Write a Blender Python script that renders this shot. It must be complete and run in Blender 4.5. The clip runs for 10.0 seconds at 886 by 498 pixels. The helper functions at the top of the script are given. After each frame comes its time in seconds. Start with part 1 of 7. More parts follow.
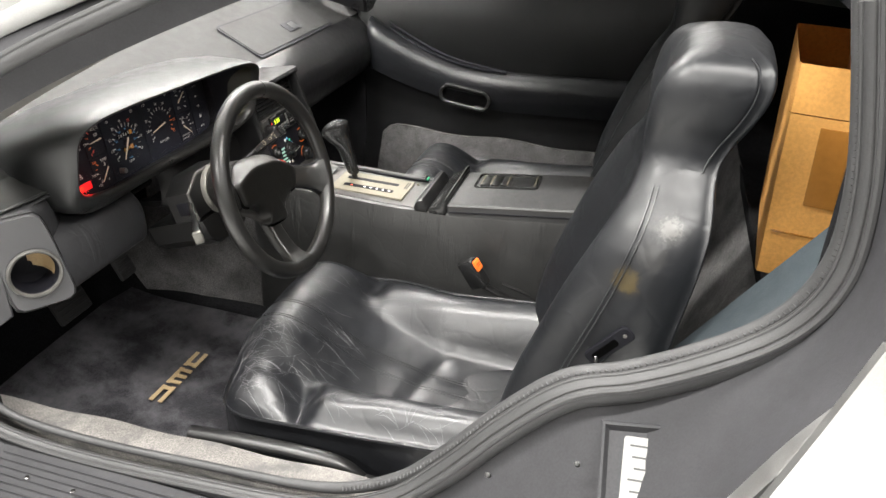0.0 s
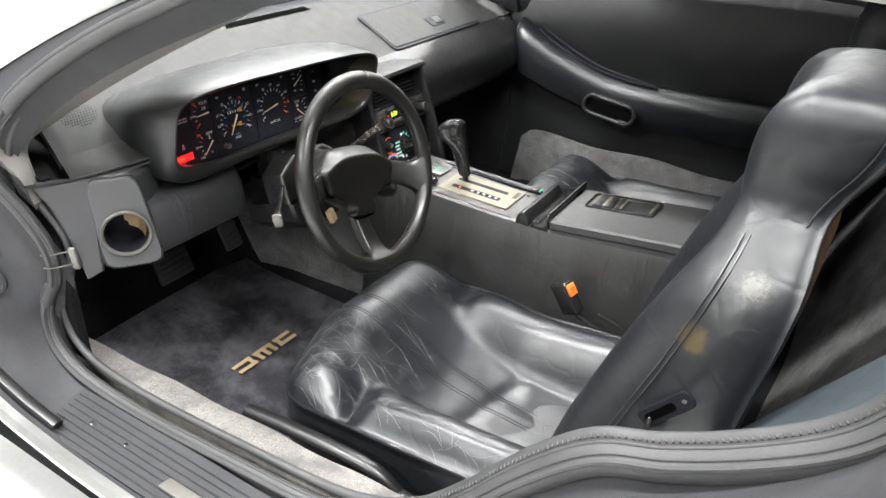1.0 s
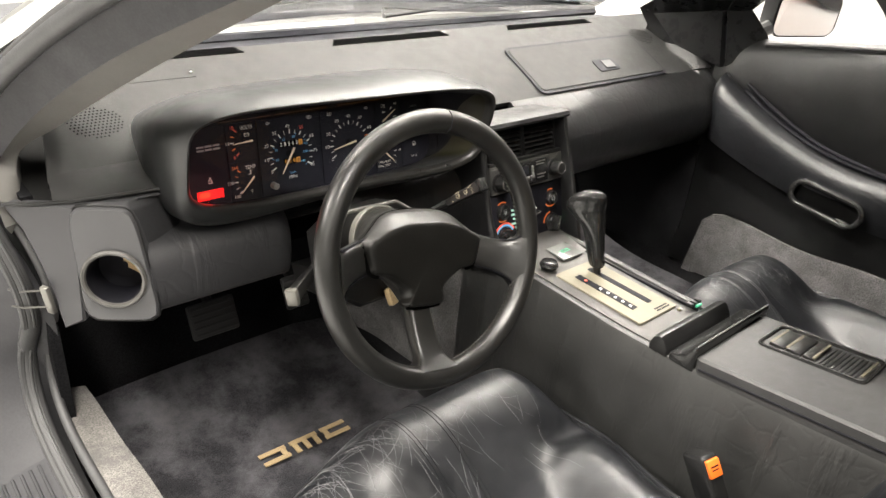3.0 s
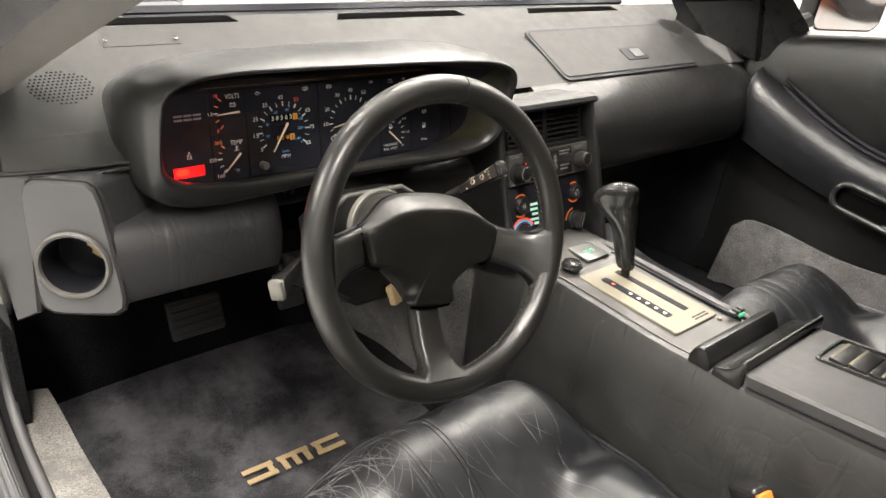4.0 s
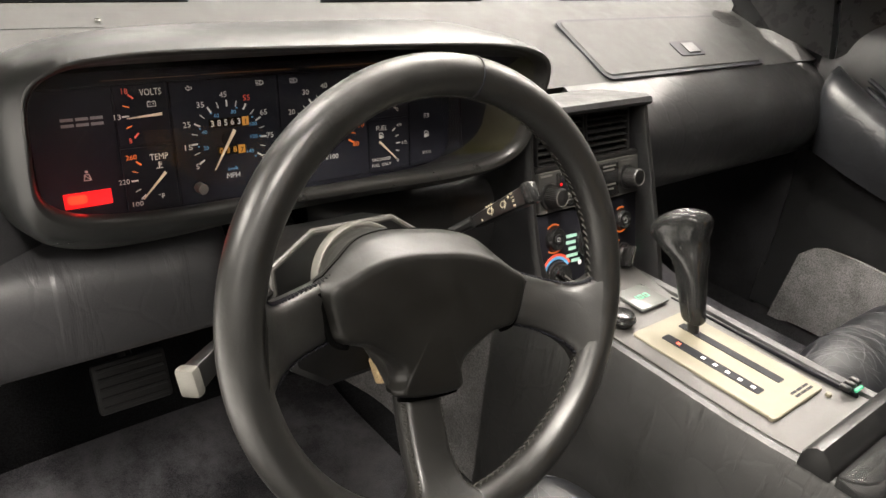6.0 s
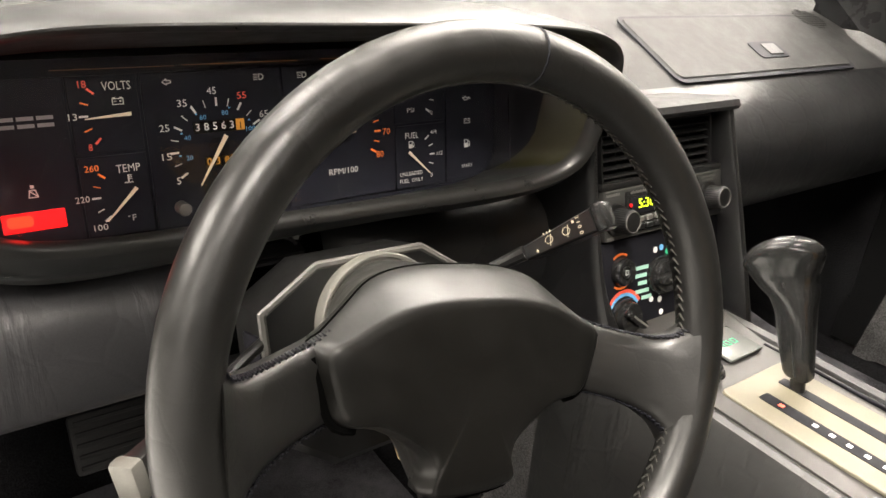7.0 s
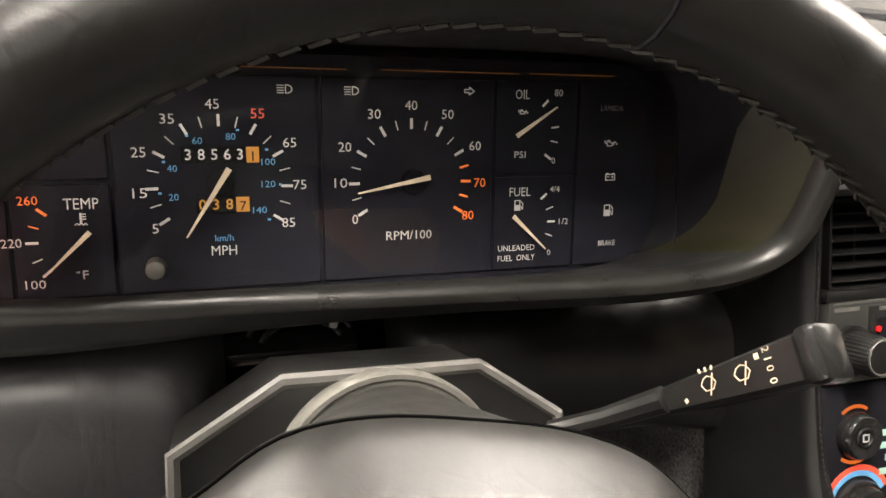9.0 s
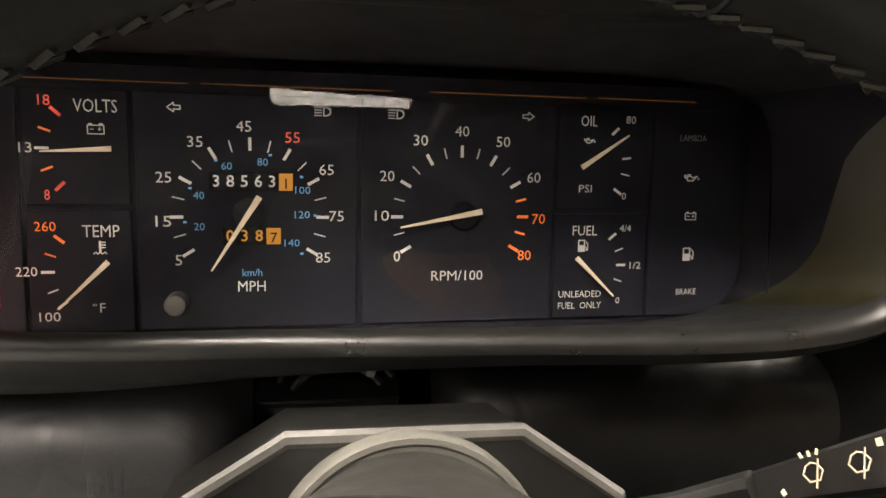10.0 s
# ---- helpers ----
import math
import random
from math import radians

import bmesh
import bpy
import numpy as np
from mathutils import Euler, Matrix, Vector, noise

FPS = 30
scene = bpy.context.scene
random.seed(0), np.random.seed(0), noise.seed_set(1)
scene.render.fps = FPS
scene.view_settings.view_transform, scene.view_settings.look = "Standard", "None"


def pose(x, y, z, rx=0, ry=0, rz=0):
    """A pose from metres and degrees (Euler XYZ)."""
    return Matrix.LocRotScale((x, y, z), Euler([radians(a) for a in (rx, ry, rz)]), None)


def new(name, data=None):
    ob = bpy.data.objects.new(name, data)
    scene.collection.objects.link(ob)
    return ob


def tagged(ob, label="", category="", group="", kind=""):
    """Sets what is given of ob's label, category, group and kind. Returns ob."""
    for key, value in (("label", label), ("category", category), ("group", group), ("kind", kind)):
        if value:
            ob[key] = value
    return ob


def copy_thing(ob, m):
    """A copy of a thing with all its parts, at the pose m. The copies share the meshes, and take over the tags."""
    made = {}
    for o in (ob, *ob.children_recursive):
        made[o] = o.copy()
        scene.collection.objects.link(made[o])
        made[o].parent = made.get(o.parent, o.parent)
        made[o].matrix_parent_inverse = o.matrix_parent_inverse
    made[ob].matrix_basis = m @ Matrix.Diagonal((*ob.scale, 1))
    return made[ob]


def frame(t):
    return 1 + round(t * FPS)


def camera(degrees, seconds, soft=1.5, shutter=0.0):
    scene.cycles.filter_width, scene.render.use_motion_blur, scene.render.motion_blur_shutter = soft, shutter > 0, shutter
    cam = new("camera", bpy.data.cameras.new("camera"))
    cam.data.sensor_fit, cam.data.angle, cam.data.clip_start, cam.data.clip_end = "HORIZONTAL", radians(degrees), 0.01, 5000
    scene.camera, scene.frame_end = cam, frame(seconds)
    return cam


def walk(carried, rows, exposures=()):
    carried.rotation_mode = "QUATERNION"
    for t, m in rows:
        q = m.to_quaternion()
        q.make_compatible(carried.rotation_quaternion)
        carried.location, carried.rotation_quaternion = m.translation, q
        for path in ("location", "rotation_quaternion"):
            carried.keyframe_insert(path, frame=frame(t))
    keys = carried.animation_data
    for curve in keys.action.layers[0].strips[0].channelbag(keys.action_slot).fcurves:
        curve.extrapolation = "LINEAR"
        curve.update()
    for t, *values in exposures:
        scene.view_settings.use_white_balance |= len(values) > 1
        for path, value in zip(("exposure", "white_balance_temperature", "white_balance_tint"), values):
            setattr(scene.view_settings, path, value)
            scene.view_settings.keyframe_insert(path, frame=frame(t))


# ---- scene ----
cam = camera(63.2, 10.0)
# seconds, eye, turn
ROWS = [
    (0, -1.1753, -0.9334, 1.3507, 60.486, -2.271, -73.635),
    (0.5, -1.1146, -1.0051, 1.3551, 60.361, -2.779, -65.662),
    (1, -1.0435, -1.0426, 1.3364, 59.915, -3.144, -58.266),
    (1.5, -0.9523, -1.0456, 1.3204, 59.767, -2.759, -51.288),
    (2, -0.8214, -1.0257, 1.3033, 60.532, -3.345, -46.972),
    (2.5, -0.6951, -0.9782, 1.2704, 61.465, -3.615, -42.716),
    (4, -0.5454, -0.8471, 1.1370, 63.236, -5.530, -39.482),
    (4.5, -0.4988, -0.8035, 1.1173, 63.888, -5.595, -39.487),
    (5, -0.4569, -0.7467, 1.0960, 64.023, -5.609, -39.500),
    (6.5, -0.3123, -0.6069, 1.0228, 64.818, -4.326, -36.660),
    (7, -0.2694, -0.5435, 0.9944, 65.685, -3.981, -34.947),
    (7.5, -0.2248, -0.4890, 0.9663, 66.722, -3.740, -32.300),
    (8, -0.1776, -0.4449, 0.9440, 67.478, -3.682, -28.603),
    (8.5, -0.1326, -0.4224, 0.9325, 69.036, -3.217, -23.541),
    (9, -0.0987, -0.4011, 0.9234, 71.177, -3.104, -18.102),
    (9.5, -0.0844, -0.3772, 0.9128, 72.887, -3.275, -14.352),
    (10, -0.0700, -0.3639, 0.9067, 74.613, -2.727, -11.563),
]
walk(cam, [(t, pose(*row)) for t, *row in ROWS], exposures=[(0, 0.06, 6250, 10), (0.5, 0.11, 6300, 10), (0.9, 0.18, 6000, 9), (1.5, 0.2, 6050, 10), (2.0, 0.22, 6350, 10), (2.5, 0.22, 6500, 10), (5, 0.26, 6620, 11), (7.5, 0.38, 6800, 12), (9.5, 0.5, 6900, 13), (10, 0.42, 7100, 13)])

# ---- light: a white showroom under rows of ceiling lamps ----
world = bpy.data.worlds.new("showroom_air")
world.use_nodes = True
scene.world = world
world.node_tree.nodes["Background"].inputs[0].default_value = (1.0, 0.97, 0.92, 1)
world.node_tree.nodes["Background"].inputs[1].default_value = 0.25
LAMPS = [(-1.2, 1.0, 370), (1.7, 1.6, 150), (3.2, 1.9, 350, 0.9, 2.6), (-1.1, -1.9, 320), (-4.4, -3.6, 120), (-4.4, 1.0, 400), (-4.4, 5.6, 140), (-1.6, 7.4, 60), (1.6, 7.4, 60), (5.6, 6.2, 90), (5.8, 0.6, 380), (0.5, -6.85, 60, 1.55, 1.15)]
for lx, ly, watts, *shape in LAMPS:
    lamp = bpy.data.lights.new("ceiling_lamp_light", "AREA")
    lamp.shape, lamp.size, lamp.size_y = "RECTANGLE", *(shape or (0.34, 2.4))
    lamp.energy, lamp.color = watts, (1.0, 0.95, 0.87)
    new("ceiling_lamp_light", lamp).matrix_world = pose(lx, ly, 4.10)

# the lit warning lamp in the instrument panel
lamp = bpy.data.lights.new("warning_lamp_light", "POINT")
lamp.energy, lamp.color, lamp.shadow_soft_size = 0.045, (1.0, 0.02, 0.015), 0.012
new("warning_lamp_light", lamp).location = (-0.236, -0.030, 0.787)

# ---- tools ----
ORIGIN = {}


def thing(name, loc, label, category, group="", kind=""):
    ob = new(name)
    ob.location = loc
    ob.empty_display_size = 0.05
    ORIGIN[ob.name] = Vector(loc)
    return tagged(ob, label, category, group, kind)


def finish(bm, name, material, angle=35):
    bmesh.ops.recalc_face_normals(bm, faces=bm.faces)
    me = bpy.data.meshes.new(name)
    bm.to_mesh(me)
    bm.free()
    me.materials.append(material)
    me.polygons.foreach_set("use_smooth", [True] * len(me.polygons))
    me.set_sharp_from_angle(angle=radians(angle))
    return me


def part(name, bm, material, parent, label="", angle=35):
    base = ORIGIN[parent.name]
    bmesh.ops.translate(bm, verts=bm.verts, vec=-base)
    ob = new(name, finish(bm, name, material, angle))
    ob.parent = parent
    ORIGIN[ob.name] = base
    return tagged(ob, label)


def setting(name, bm, material, label, category, angle=35):
    ob = new(name, finish(bm, name, material, angle))
    ORIGIN[ob.name] = Vector((0, 0, 0))
    return tagged(ob, label, category, kind="structure")


def loft(bm, rings, caps=True, closed=True):
    rows = [[bm.verts.new(p) for p in r] for r in rings]
    n = len(rows[0])
    for a, b in zip(rows, rows[1:]):
        for i in range(n if closed else n - 1):
            j = (i + 1) % n
            bm.faces.new((a[i], a[j], b[j], b[i]))
    if caps and closed:
        bm.faces.new(rows[0])
        bm.faces.new(rows[-1])
    return bm


def curve(pts, n=6, closed=False):
    """A smooth line through the points."""
    p = [Vector(q) for q in pts]
    out = []
    m = len(p)
    for i in range(m if closed else m - 1):
        if closed:
            a, b, c, d = p[i - 1], p[i], p[(i + 1) % m], p[(i + 2) % m]
        else:
            a, b, c, d = p[max(i - 1, 0)], p[i], p[i + 1], p[min(i + 2, m - 1)]
        for k in range(n):
            t = k / n
            out.append(0.5 * (2 * b + (c - a) * t + (2 * a - 5 * b + 4 * c - d) * t * t + (3 * b - a - 3 * c + d) * t ** 3))
    if not closed:
        out.append(p[-1])
    return out


def tube(bm, pts, r, n=10, closed=False, flat=1.0, caps=True):
    """A round bar along a line; r may be a list; flat squeezes it along its second axis."""
    pts = [Vector(q) for q in pts]
    m = len(pts)
    rings, side = [], None
    for i, p in enumerate(pts):
        a = pts[i - 1] if (i or closed) else p
        b = pts[(i + 1) % m] if (i < m - 1 or closed) else p
        d = (b - a).normalized()
        if side is None:
            side = d.orthogonal().normalized()
            if abs(d.z) < 0.9:
                side = d.cross(Vector((0, 0, 1))).normalized()
        side = (side - side.dot(d) * d).normalized()
        up = side.cross(d)
        rad = r[i] if isinstance(r, (list, tuple)) else r
        rings.append([p + rad * (math.cos(t) * side + flat * math.sin(t) * up) for t in (2 * math.pi * k / n for k in range(n))])
    if closed:
        rings.append(rings[0])
    loft(bm, rings, caps=caps and not closed)
    bmesh.ops.remove_doubles(bm, verts=bm.verts, dist=1e-6)
    return bm


def rbox(bm, size, m=Matrix(), bevel=0.004, seg=2):
    got = bmesh.ops.create_cube(bm, size=1.0)
    vs = got["verts"]
    bmesh.ops.scale(bm, verts=vs, vec=size)
    if bevel:
        es = list({e for v in vs for e in v.link_edges})
        res = bmesh.ops.bevel(bm, geom=es, offset=min(bevel, 0.49 * min(size)), segments=seg, affect="EDGES", profile=0.5)
        vs = list({v for f in res["faces"] for v in f.verts} | {v for v in vs if v.is_valid})
    bmesh.ops.transform(bm, matrix=m, verts=vs)
    return vs


def disc(bm, r, depth, m=Matrix(), n=28, bevel=0.0, r2=None):
    """A round block along local z, from 0 to depth, its rim softened."""
    r2 = r if r2 is None else r2
    prof = [(r, 0), (r2, depth - bevel), (r2 - bevel * 0.3, depth - bevel * 0.3), (r2 - bevel, depth)] if bevel else [(r, 0), (r2, depth)]
    loft(bm, [[m @ Vector((q * math.cos(t), q * math.sin(t), z)) for t in (2 * math.pi * k / n for k in range(n))] for q, z in prof])
    return bm


def ring(bm, r, tube_r, m=Matrix(), n=40, k=8, flat=1.0):
    rows = []
    for i in range(n + 1):
        a = 2 * math.pi * i / n
        rows.append([m @ Vector(((r + tube_r * math.cos(b)) * math.cos(a), (r + tube_r * math.cos(b)) * math.sin(a), flat * tube_r * math.sin(b))) for b in (2 * math.pi * j / k for j in range(k))])
    loft(bm, rows, caps=False)
    bmesh.ops.remove_doubles(bm, verts=bm.verts, dist=1e-6)
    return bm


def plate(bm, outline, depth, m=Matrix(), bevel=0.0, seg=2):
    """A flat piece of that outline (x, y) in local z from 0 to depth."""
    a = [m @ Vector((x, y, 0)) for x, y in outline]
    if bevel:
        c = Vector((sum(x for x, y in outline), sum(y for x, y in outline))) / len(outline)
        rings = [a, [m @ Vector((x, y, depth - bevel)) for x, y in outline]]
        ins = []
        n = len(outline)
        for i in range(n):
            p0, p1, p2 = (Vector(outline[(i + k) % n]) for k in (-1, 0, 1))
            d1, d2 = (p1 - p0).normalized(), (p2 - p1).normalized()
            nrm = Vector((-(d1.y + d2.y), d1.x + d2.x)).normalized()
            if nrm.dot(c - p1) < 0:
                nrm = -nrm
            ins.append(p1 + nrm * bevel)
        rings.append([m @ Vector((p.x, p.y, depth)) for p in ins])
        loft(bm, rings)
    else:
        loft(bm, [a, [m @ Vector((x, y, depth)) for x, y in outline]])
    return bm


def rrect(w, h, r, n=5, cx=0.0, cy=0.0):
    out = []
    for sx, sy, a0 in ((1, 1, 0), (-1, 1, 90), (-1, -1, 180), (1, -1, 270)):
        for k in range(n + 1):
            a = radians(a0 + 90 * k / n)
            out.append((cx + sx * (w / 2 - r) + r * math.cos(a), cy + sy * (h / 2 - r) + r * math.sin(a)))
    return out


def stroke(bm, pts, w, m, closed=False, z=0.0003):
    """Flat drawn lines of width w."""
    pts = [Vector(p) for p in pts]
    if closed:
        pts = pts + [pts[0]]
    for a, b in zip(pts, pts[1:]):
        d = (b - a).normalized()
        nrm = Vector((-d.y, d.x)) * w / 2
        e = d * w * 0.25
        q = [a - nrm - e, b - nrm + e, b + nrm + e, a + nrm - e]
        lo = [bm.verts.new(m @ Vector((p.x, p.y, 0))) for p in q]
        hi = [bm.verts.new(m @ Vector((p.x, p.y, z))) for p in q]
        bm.faces.new(hi)
        for i in range(4):
            bm.faces.new((lo[i], lo[(i + 1) % 4], hi[(i + 1) % 4], hi[i]))


def lettering(bm, text, size, m, x=0.0, y=0.0, wide=1.0, z=0.0003, across=0.0):
    """Raised letters of cap height size, centred on x, y; across fits them to a width."""
    cu = bpy.data.curves.new("letters", "FONT")
    cu.body, cu.size, cu.align_x, cu.align_y, cu.resolution_u = text, size / 0.69, "CENTER", "CENTER", 2
    cu.offset = size * 0.012 if not across else -size * 0.004
    ob = bpy.data.objects.new("letters", cu)
    scene.collection.objects.link(ob)
    bpy.context.view_layer.update()
    me = bpy.data.meshes.new_from_object(ob.evaluated_get(bpy.context.evaluated_depsgraph_get()))
    bpy.data.objects.remove(ob)
    bpy.data.curves.remove(cu)
    if across:
        xs = [v.co.x for v in me.vertices]
        wide = across / (max(xs) - min(xs))
    me.transform(m @ Matrix.Translation((x, y, z)) @ Matrix.Diagonal((wide, 1, 1, 1)))
    bm.from_mesh(me)
    bpy.data.meshes.remove(me)


def frame_of(origin, right, up):
    """A matrix whose local x, y lie in a tilted plane and whose z stands out of it."""
    u = Vector(right).normalized()
    n = u.cross(Vector(up)).normalized()
    v = n.cross(u)
    return Matrix(((u.x, v.x, n.x, origin[0]), (u.y, v.y, n.y, origin[1]), (u.z, v.z, n.z, origin[2]), (0, 0, 0, 1)))


def sheet(bm, f, nu, nv, thick=0.0):
    """A surface f(u, v), with an underside thick below it where asked."""
    top = [[Vector(f(i / nu, j / nv)) for j in range(nv + 1)] for i in range(nu + 1)]
    a, b, c = top[nu // 2][nv // 2], top[min(nu, nu // 2 + 1)][nv // 2], top[nu // 2][min(nv, nv // 2 + 1)]
    if (b - a).cross(c - a).dot(Vector((-0.4, -0.6, 1.1)) - a) < 0:
        top.reverse()
    g = [[bm.verts.new(p) for p in row] for row in top]
    for i in range(nu):
        for j in range(nv):
            bm.faces.new((g[i][j], g[i + 1][j], g[i + 1][j + 1], g[i][j + 1]))
    if thick:
        bm.normal_update()
        nrm = {v: v.normal.copy() for row in g for v in row}
        h = [[bm.verts.new(v.co - nrm[v] * thick) for v in row] for row in g]
        for i in range(nu):
            for j in range(nv):
                bm.faces.new((h[i][j + 1], h[i + 1][j + 1], h[i + 1][j], h[i][j]))
        for i in range(nu):
            for j in (0, nv):
                bm.faces.new((g[i][j], g[i + 1][j], h[i + 1][j], h[i][j]))
        for j in range(nv):
            for i in (0, nu):
                bm.faces.new((g[i][j], g[i][j + 1], h[i][j + 1], h[i][j]))
    return bm


def between(rows, t):
    """Values of the rows (t, a, b, ...) at t, on a smooth line through them."""
    n = len(rows)
    t = min(max(t, rows[0][0]), rows[-1][0])
    for i in range(n - 1):
        if t <= rows[i + 1][0]:
            break
    a, b = rows[i], rows[i + 1]
    h = b[0] - a[0]
    k = (t - a[0]) / h
    out = []
    for j in range(1, len(a)):
        d = (b[j] - a[j]) / h
        da = d if i == 0 else (d + (a[j] - rows[i - 1][j]) / (a[0] - rows[i - 1][0])) / 2
        db = d if i == n - 2 else (d + (rows[i + 2][j] - b[j]) / (rows[i + 2][0] - b[0])) / 2
        out.append(a[j] * (2 * k ** 3 - 3 * k * k + 1) + b[j] * (3 * k * k - 2 * k ** 3) + h * da * (k ** 3 - 2 * k * k + k) + h * db * (k ** 3 - k * k))
    return out


def eased(a, b, x):
    t = min(max((x - a) / (b - a), 0.0), 1.0)
    return t * t * (3 - 2 * t)


# ---- materials ----
def surface(name, base, rough, grain=0.0, bump=0.2, size=900.0, stain=0.15, stain_size=7.0, metal=0.0, crease=0.0, coat=0.0, fuzz=0.0, spec=0.5, wear=None, crease_size=38.0, streak=0.0, spots=(), streak_map=(110, 14, 30), lit=0.0):
    """A procedural surface: stains at arm's length, grain close by, and creases where asked."""
    mt = bpy.data.materials.new(name)
    mt.use_nodes = True
    nt = mt.node_tree
    n, l = nt.nodes, nt.links
    b = n["Principled BSDF"]
    tc = n.new("ShaderNodeTexCoord")
    where = tc.outputs["Object"]

    def tex(scale, detail=4.0, rough_=0.6, kind="ShaderNodeTexNoise"):
        t = n.new(kind)
        t.inputs["Scale"].default_value = scale
        if kind == "ShaderNodeTexNoise":
            t.inputs["Detail"].default_value = detail
            t.inputs["Roughness"].default_value = rough_
        l.new(where, t.inputs["Vector"])
        return t

    big = tex(stain_size, 5)
    ramp = n.new("ShaderNodeMapRange")
    ramp.inputs["From Min"].default_value, ramp.inputs["From Max"].default_value = 0.3, 0.7
    ramp.inputs["To Min"].default_value, ramp.inputs["To Max"].default_value = 1 - stain, 1 + stain
    l.new(big.outputs["Fac"], ramp.inputs["Value"])
    mul = n.new("ShaderNodeVectorMath")
    mul.operation = "SCALE"
    mul.inputs[0].default_value = base
    l.new(ramp.outputs[0], mul.inputs["Scale"])
    colour = mul.outputs[0]
    fine = tex(size, 3)
    if grain:
        r2 = n.new("ShaderNodeMapRange")
        r2.inputs["From Min"].default_value, r2.inputs["From Max"].default_value = 0.35, 0.65
        r2.inputs["To Min"].default_value, r2.inputs["To Max"].default_value = 1 - grain, 1 + grain
        l.new(fine.outputs["Fac"], r2.inputs["Value"])
        m2 = n.new("ShaderNodeVectorMath")
        m2.operation = "SCALE"
        l.new(colour, m2.inputs[0])
        l.new(r2.outputs[0], m2.inputs["Scale"])
        colour = m2.outputs[0]
    if wear:
        wcol, wscale, lo, hi = wear
        wt = tex(wscale, 6, 0.7)
        wr = n.new("ShaderNodeMapRange")
        wr.inputs["From Min"].default_value, wr.inputs["From Max"].default_value = lo, hi
        l.new(wt.outputs["Fac"], wr.inputs["Value"])
        mx = n.new("ShaderNodeMix")
        mx.data_type = "RGBA"
        l.new(wr.outputs[0], mx.inputs["Factor"])
        l.new(colour, mx.inputs["A"])
        mx.inputs["B"].default_value = (*wcol, 1)
        colour = mx.outputs["Result"]
    for centre, reach, scol, sscale in spots:
        far = n.new("ShaderNodeVectorMath")
        far.operation = "DISTANCE"
        l.new(where, far.inputs[0])
        far.inputs[1].default_value = centre
        near = n.new("ShaderNodeMapRange")
        near.inputs["From Min"].default_value, near.inputs["From Max"].default_value = reach, 0.0
        l.new(far.outputs["Value"], near.inputs["Value"])
        st = tex(sscale, 6, 0.7)
        ad = n.new("ShaderNodeMath")
        ad.operation = "ADD"
        l.new(near.outputs[0], ad.inputs[0])
        l.new(st.outputs["Fac"], ad.inputs[1])
        cut = n.new("ShaderNodeMapRange")
        cut.inputs["From Min"].default_value, cut.inputs["From Max"].default_value = 0.92, 1.15
        l.new(ad.outputs[0], cut.inputs["Value"])
        gate_ = n.new("ShaderNodeMath")
        gate_.operation = "MULTIPLY"
        l.new(cut.outputs[0], gate_.inputs[0])
        on = n.new("ShaderNodeMath")
        on.operation = "GREATER_THAN"
        l.new(near.outputs[0], on.inputs[0])
        on.inputs[1].default_value = 0.001
        l.new(on.outputs[0], gate_.inputs[1])
        mx = n.new("ShaderNodeMix")
        mx.data_type = "RGBA"
        l.new(gate_.outputs[0], mx.inputs["Factor"])
        l.new(colour, mx.inputs["A"])
        mx.inputs["B"].default_value = (*scol, 1)
        colour = mx.outputs["Result"]
    l.new(colour, b.inputs["Base Color"])
    rr = n.new("ShaderNodeMapRange")
    rr.inputs["From Min"].default_value, rr.inputs["From Max"].default_value = 0.3, 0.7
    rr.inputs["To Min"].default_value, rr.inputs["To Max"].default_value = max(0.03, rough - 0.07), min(1, rough + 0.07)
    mid = tex(stain_size * 5, 4)
    l.new(mid.outputs["Fac"], rr.inputs["Value"])
    l.new(rr.outputs[0], b.inputs["Roughness"])
    b.inputs["Metallic"].default_value = metal
    b.inputs["Specular IOR Level"].default_value = spec
    b.inputs["Coat Weight"].default_value = coat
    b.inputs["Sheen Weight"].default_value = fuzz
    b.inputs["Sheen Roughness"].default_value = 0.6
    last = None
    if crease:
        warp = tex(12, 3)
        add = n.new("ShaderNodeVectorMath")
        add.operation = "MULTIPLY_ADD"
        l.new(warp.outputs["Color"], add.inputs[0])
        add.inputs[1].default_value = (0.05, 0.05, 0.05)
        l.new(where, add.inputs[2])
        vo = n.new("ShaderNodeTexVoronoi")
        vo.feature = "DISTANCE_TO_EDGE"
        vo.inputs["Scale"].default_value = crease_size
        l.new(add.outputs[0], vo.inputs["Vector"])
        vr = n.new("ShaderNodeMapRange")
        vr.inputs["From Min"].default_value, vr.inputs["From Max"].default_value = 0.0, 0.09
        l.new(vo.outputs["Distance"], vr.inputs["Value"])
        soft = tex(9, 3)
        mm = n.new("ShaderNodeMath")
        mm.operation = "MULTIPLY_ADD"
        l.new(soft.outputs["Fac"], mm.inputs[0])
        mm.inputs[1].default_value = 3.0
        l.new(vr.outputs[0], mm.inputs[2])
        bp = n.new("ShaderNodeBump")
        bp.inputs["Strength"].default_value, bp.inputs["Distance"].default_value = crease, 0.004
        l.new(mm.outputs[0], bp.inputs["Height"])
        last = bp
    if streak:
        mp = n.new("ShaderNodeMapping")
        mp.inputs["Scale"].default_value = streak_map
        mp.inputs["Rotation"].default_value = (0, 0, 0.25)
        l.new(where, mp.inputs["Vector"])
        sn = n.new("ShaderNodeTexNoise")
        sn.inputs["Scale"].default_value, sn.inputs["Detail"].default_value = 1.0, 5.0
        l.new(mp.outputs[0], sn.inputs["Vector"])
        sr = n.new("ShaderNodeMapRange")
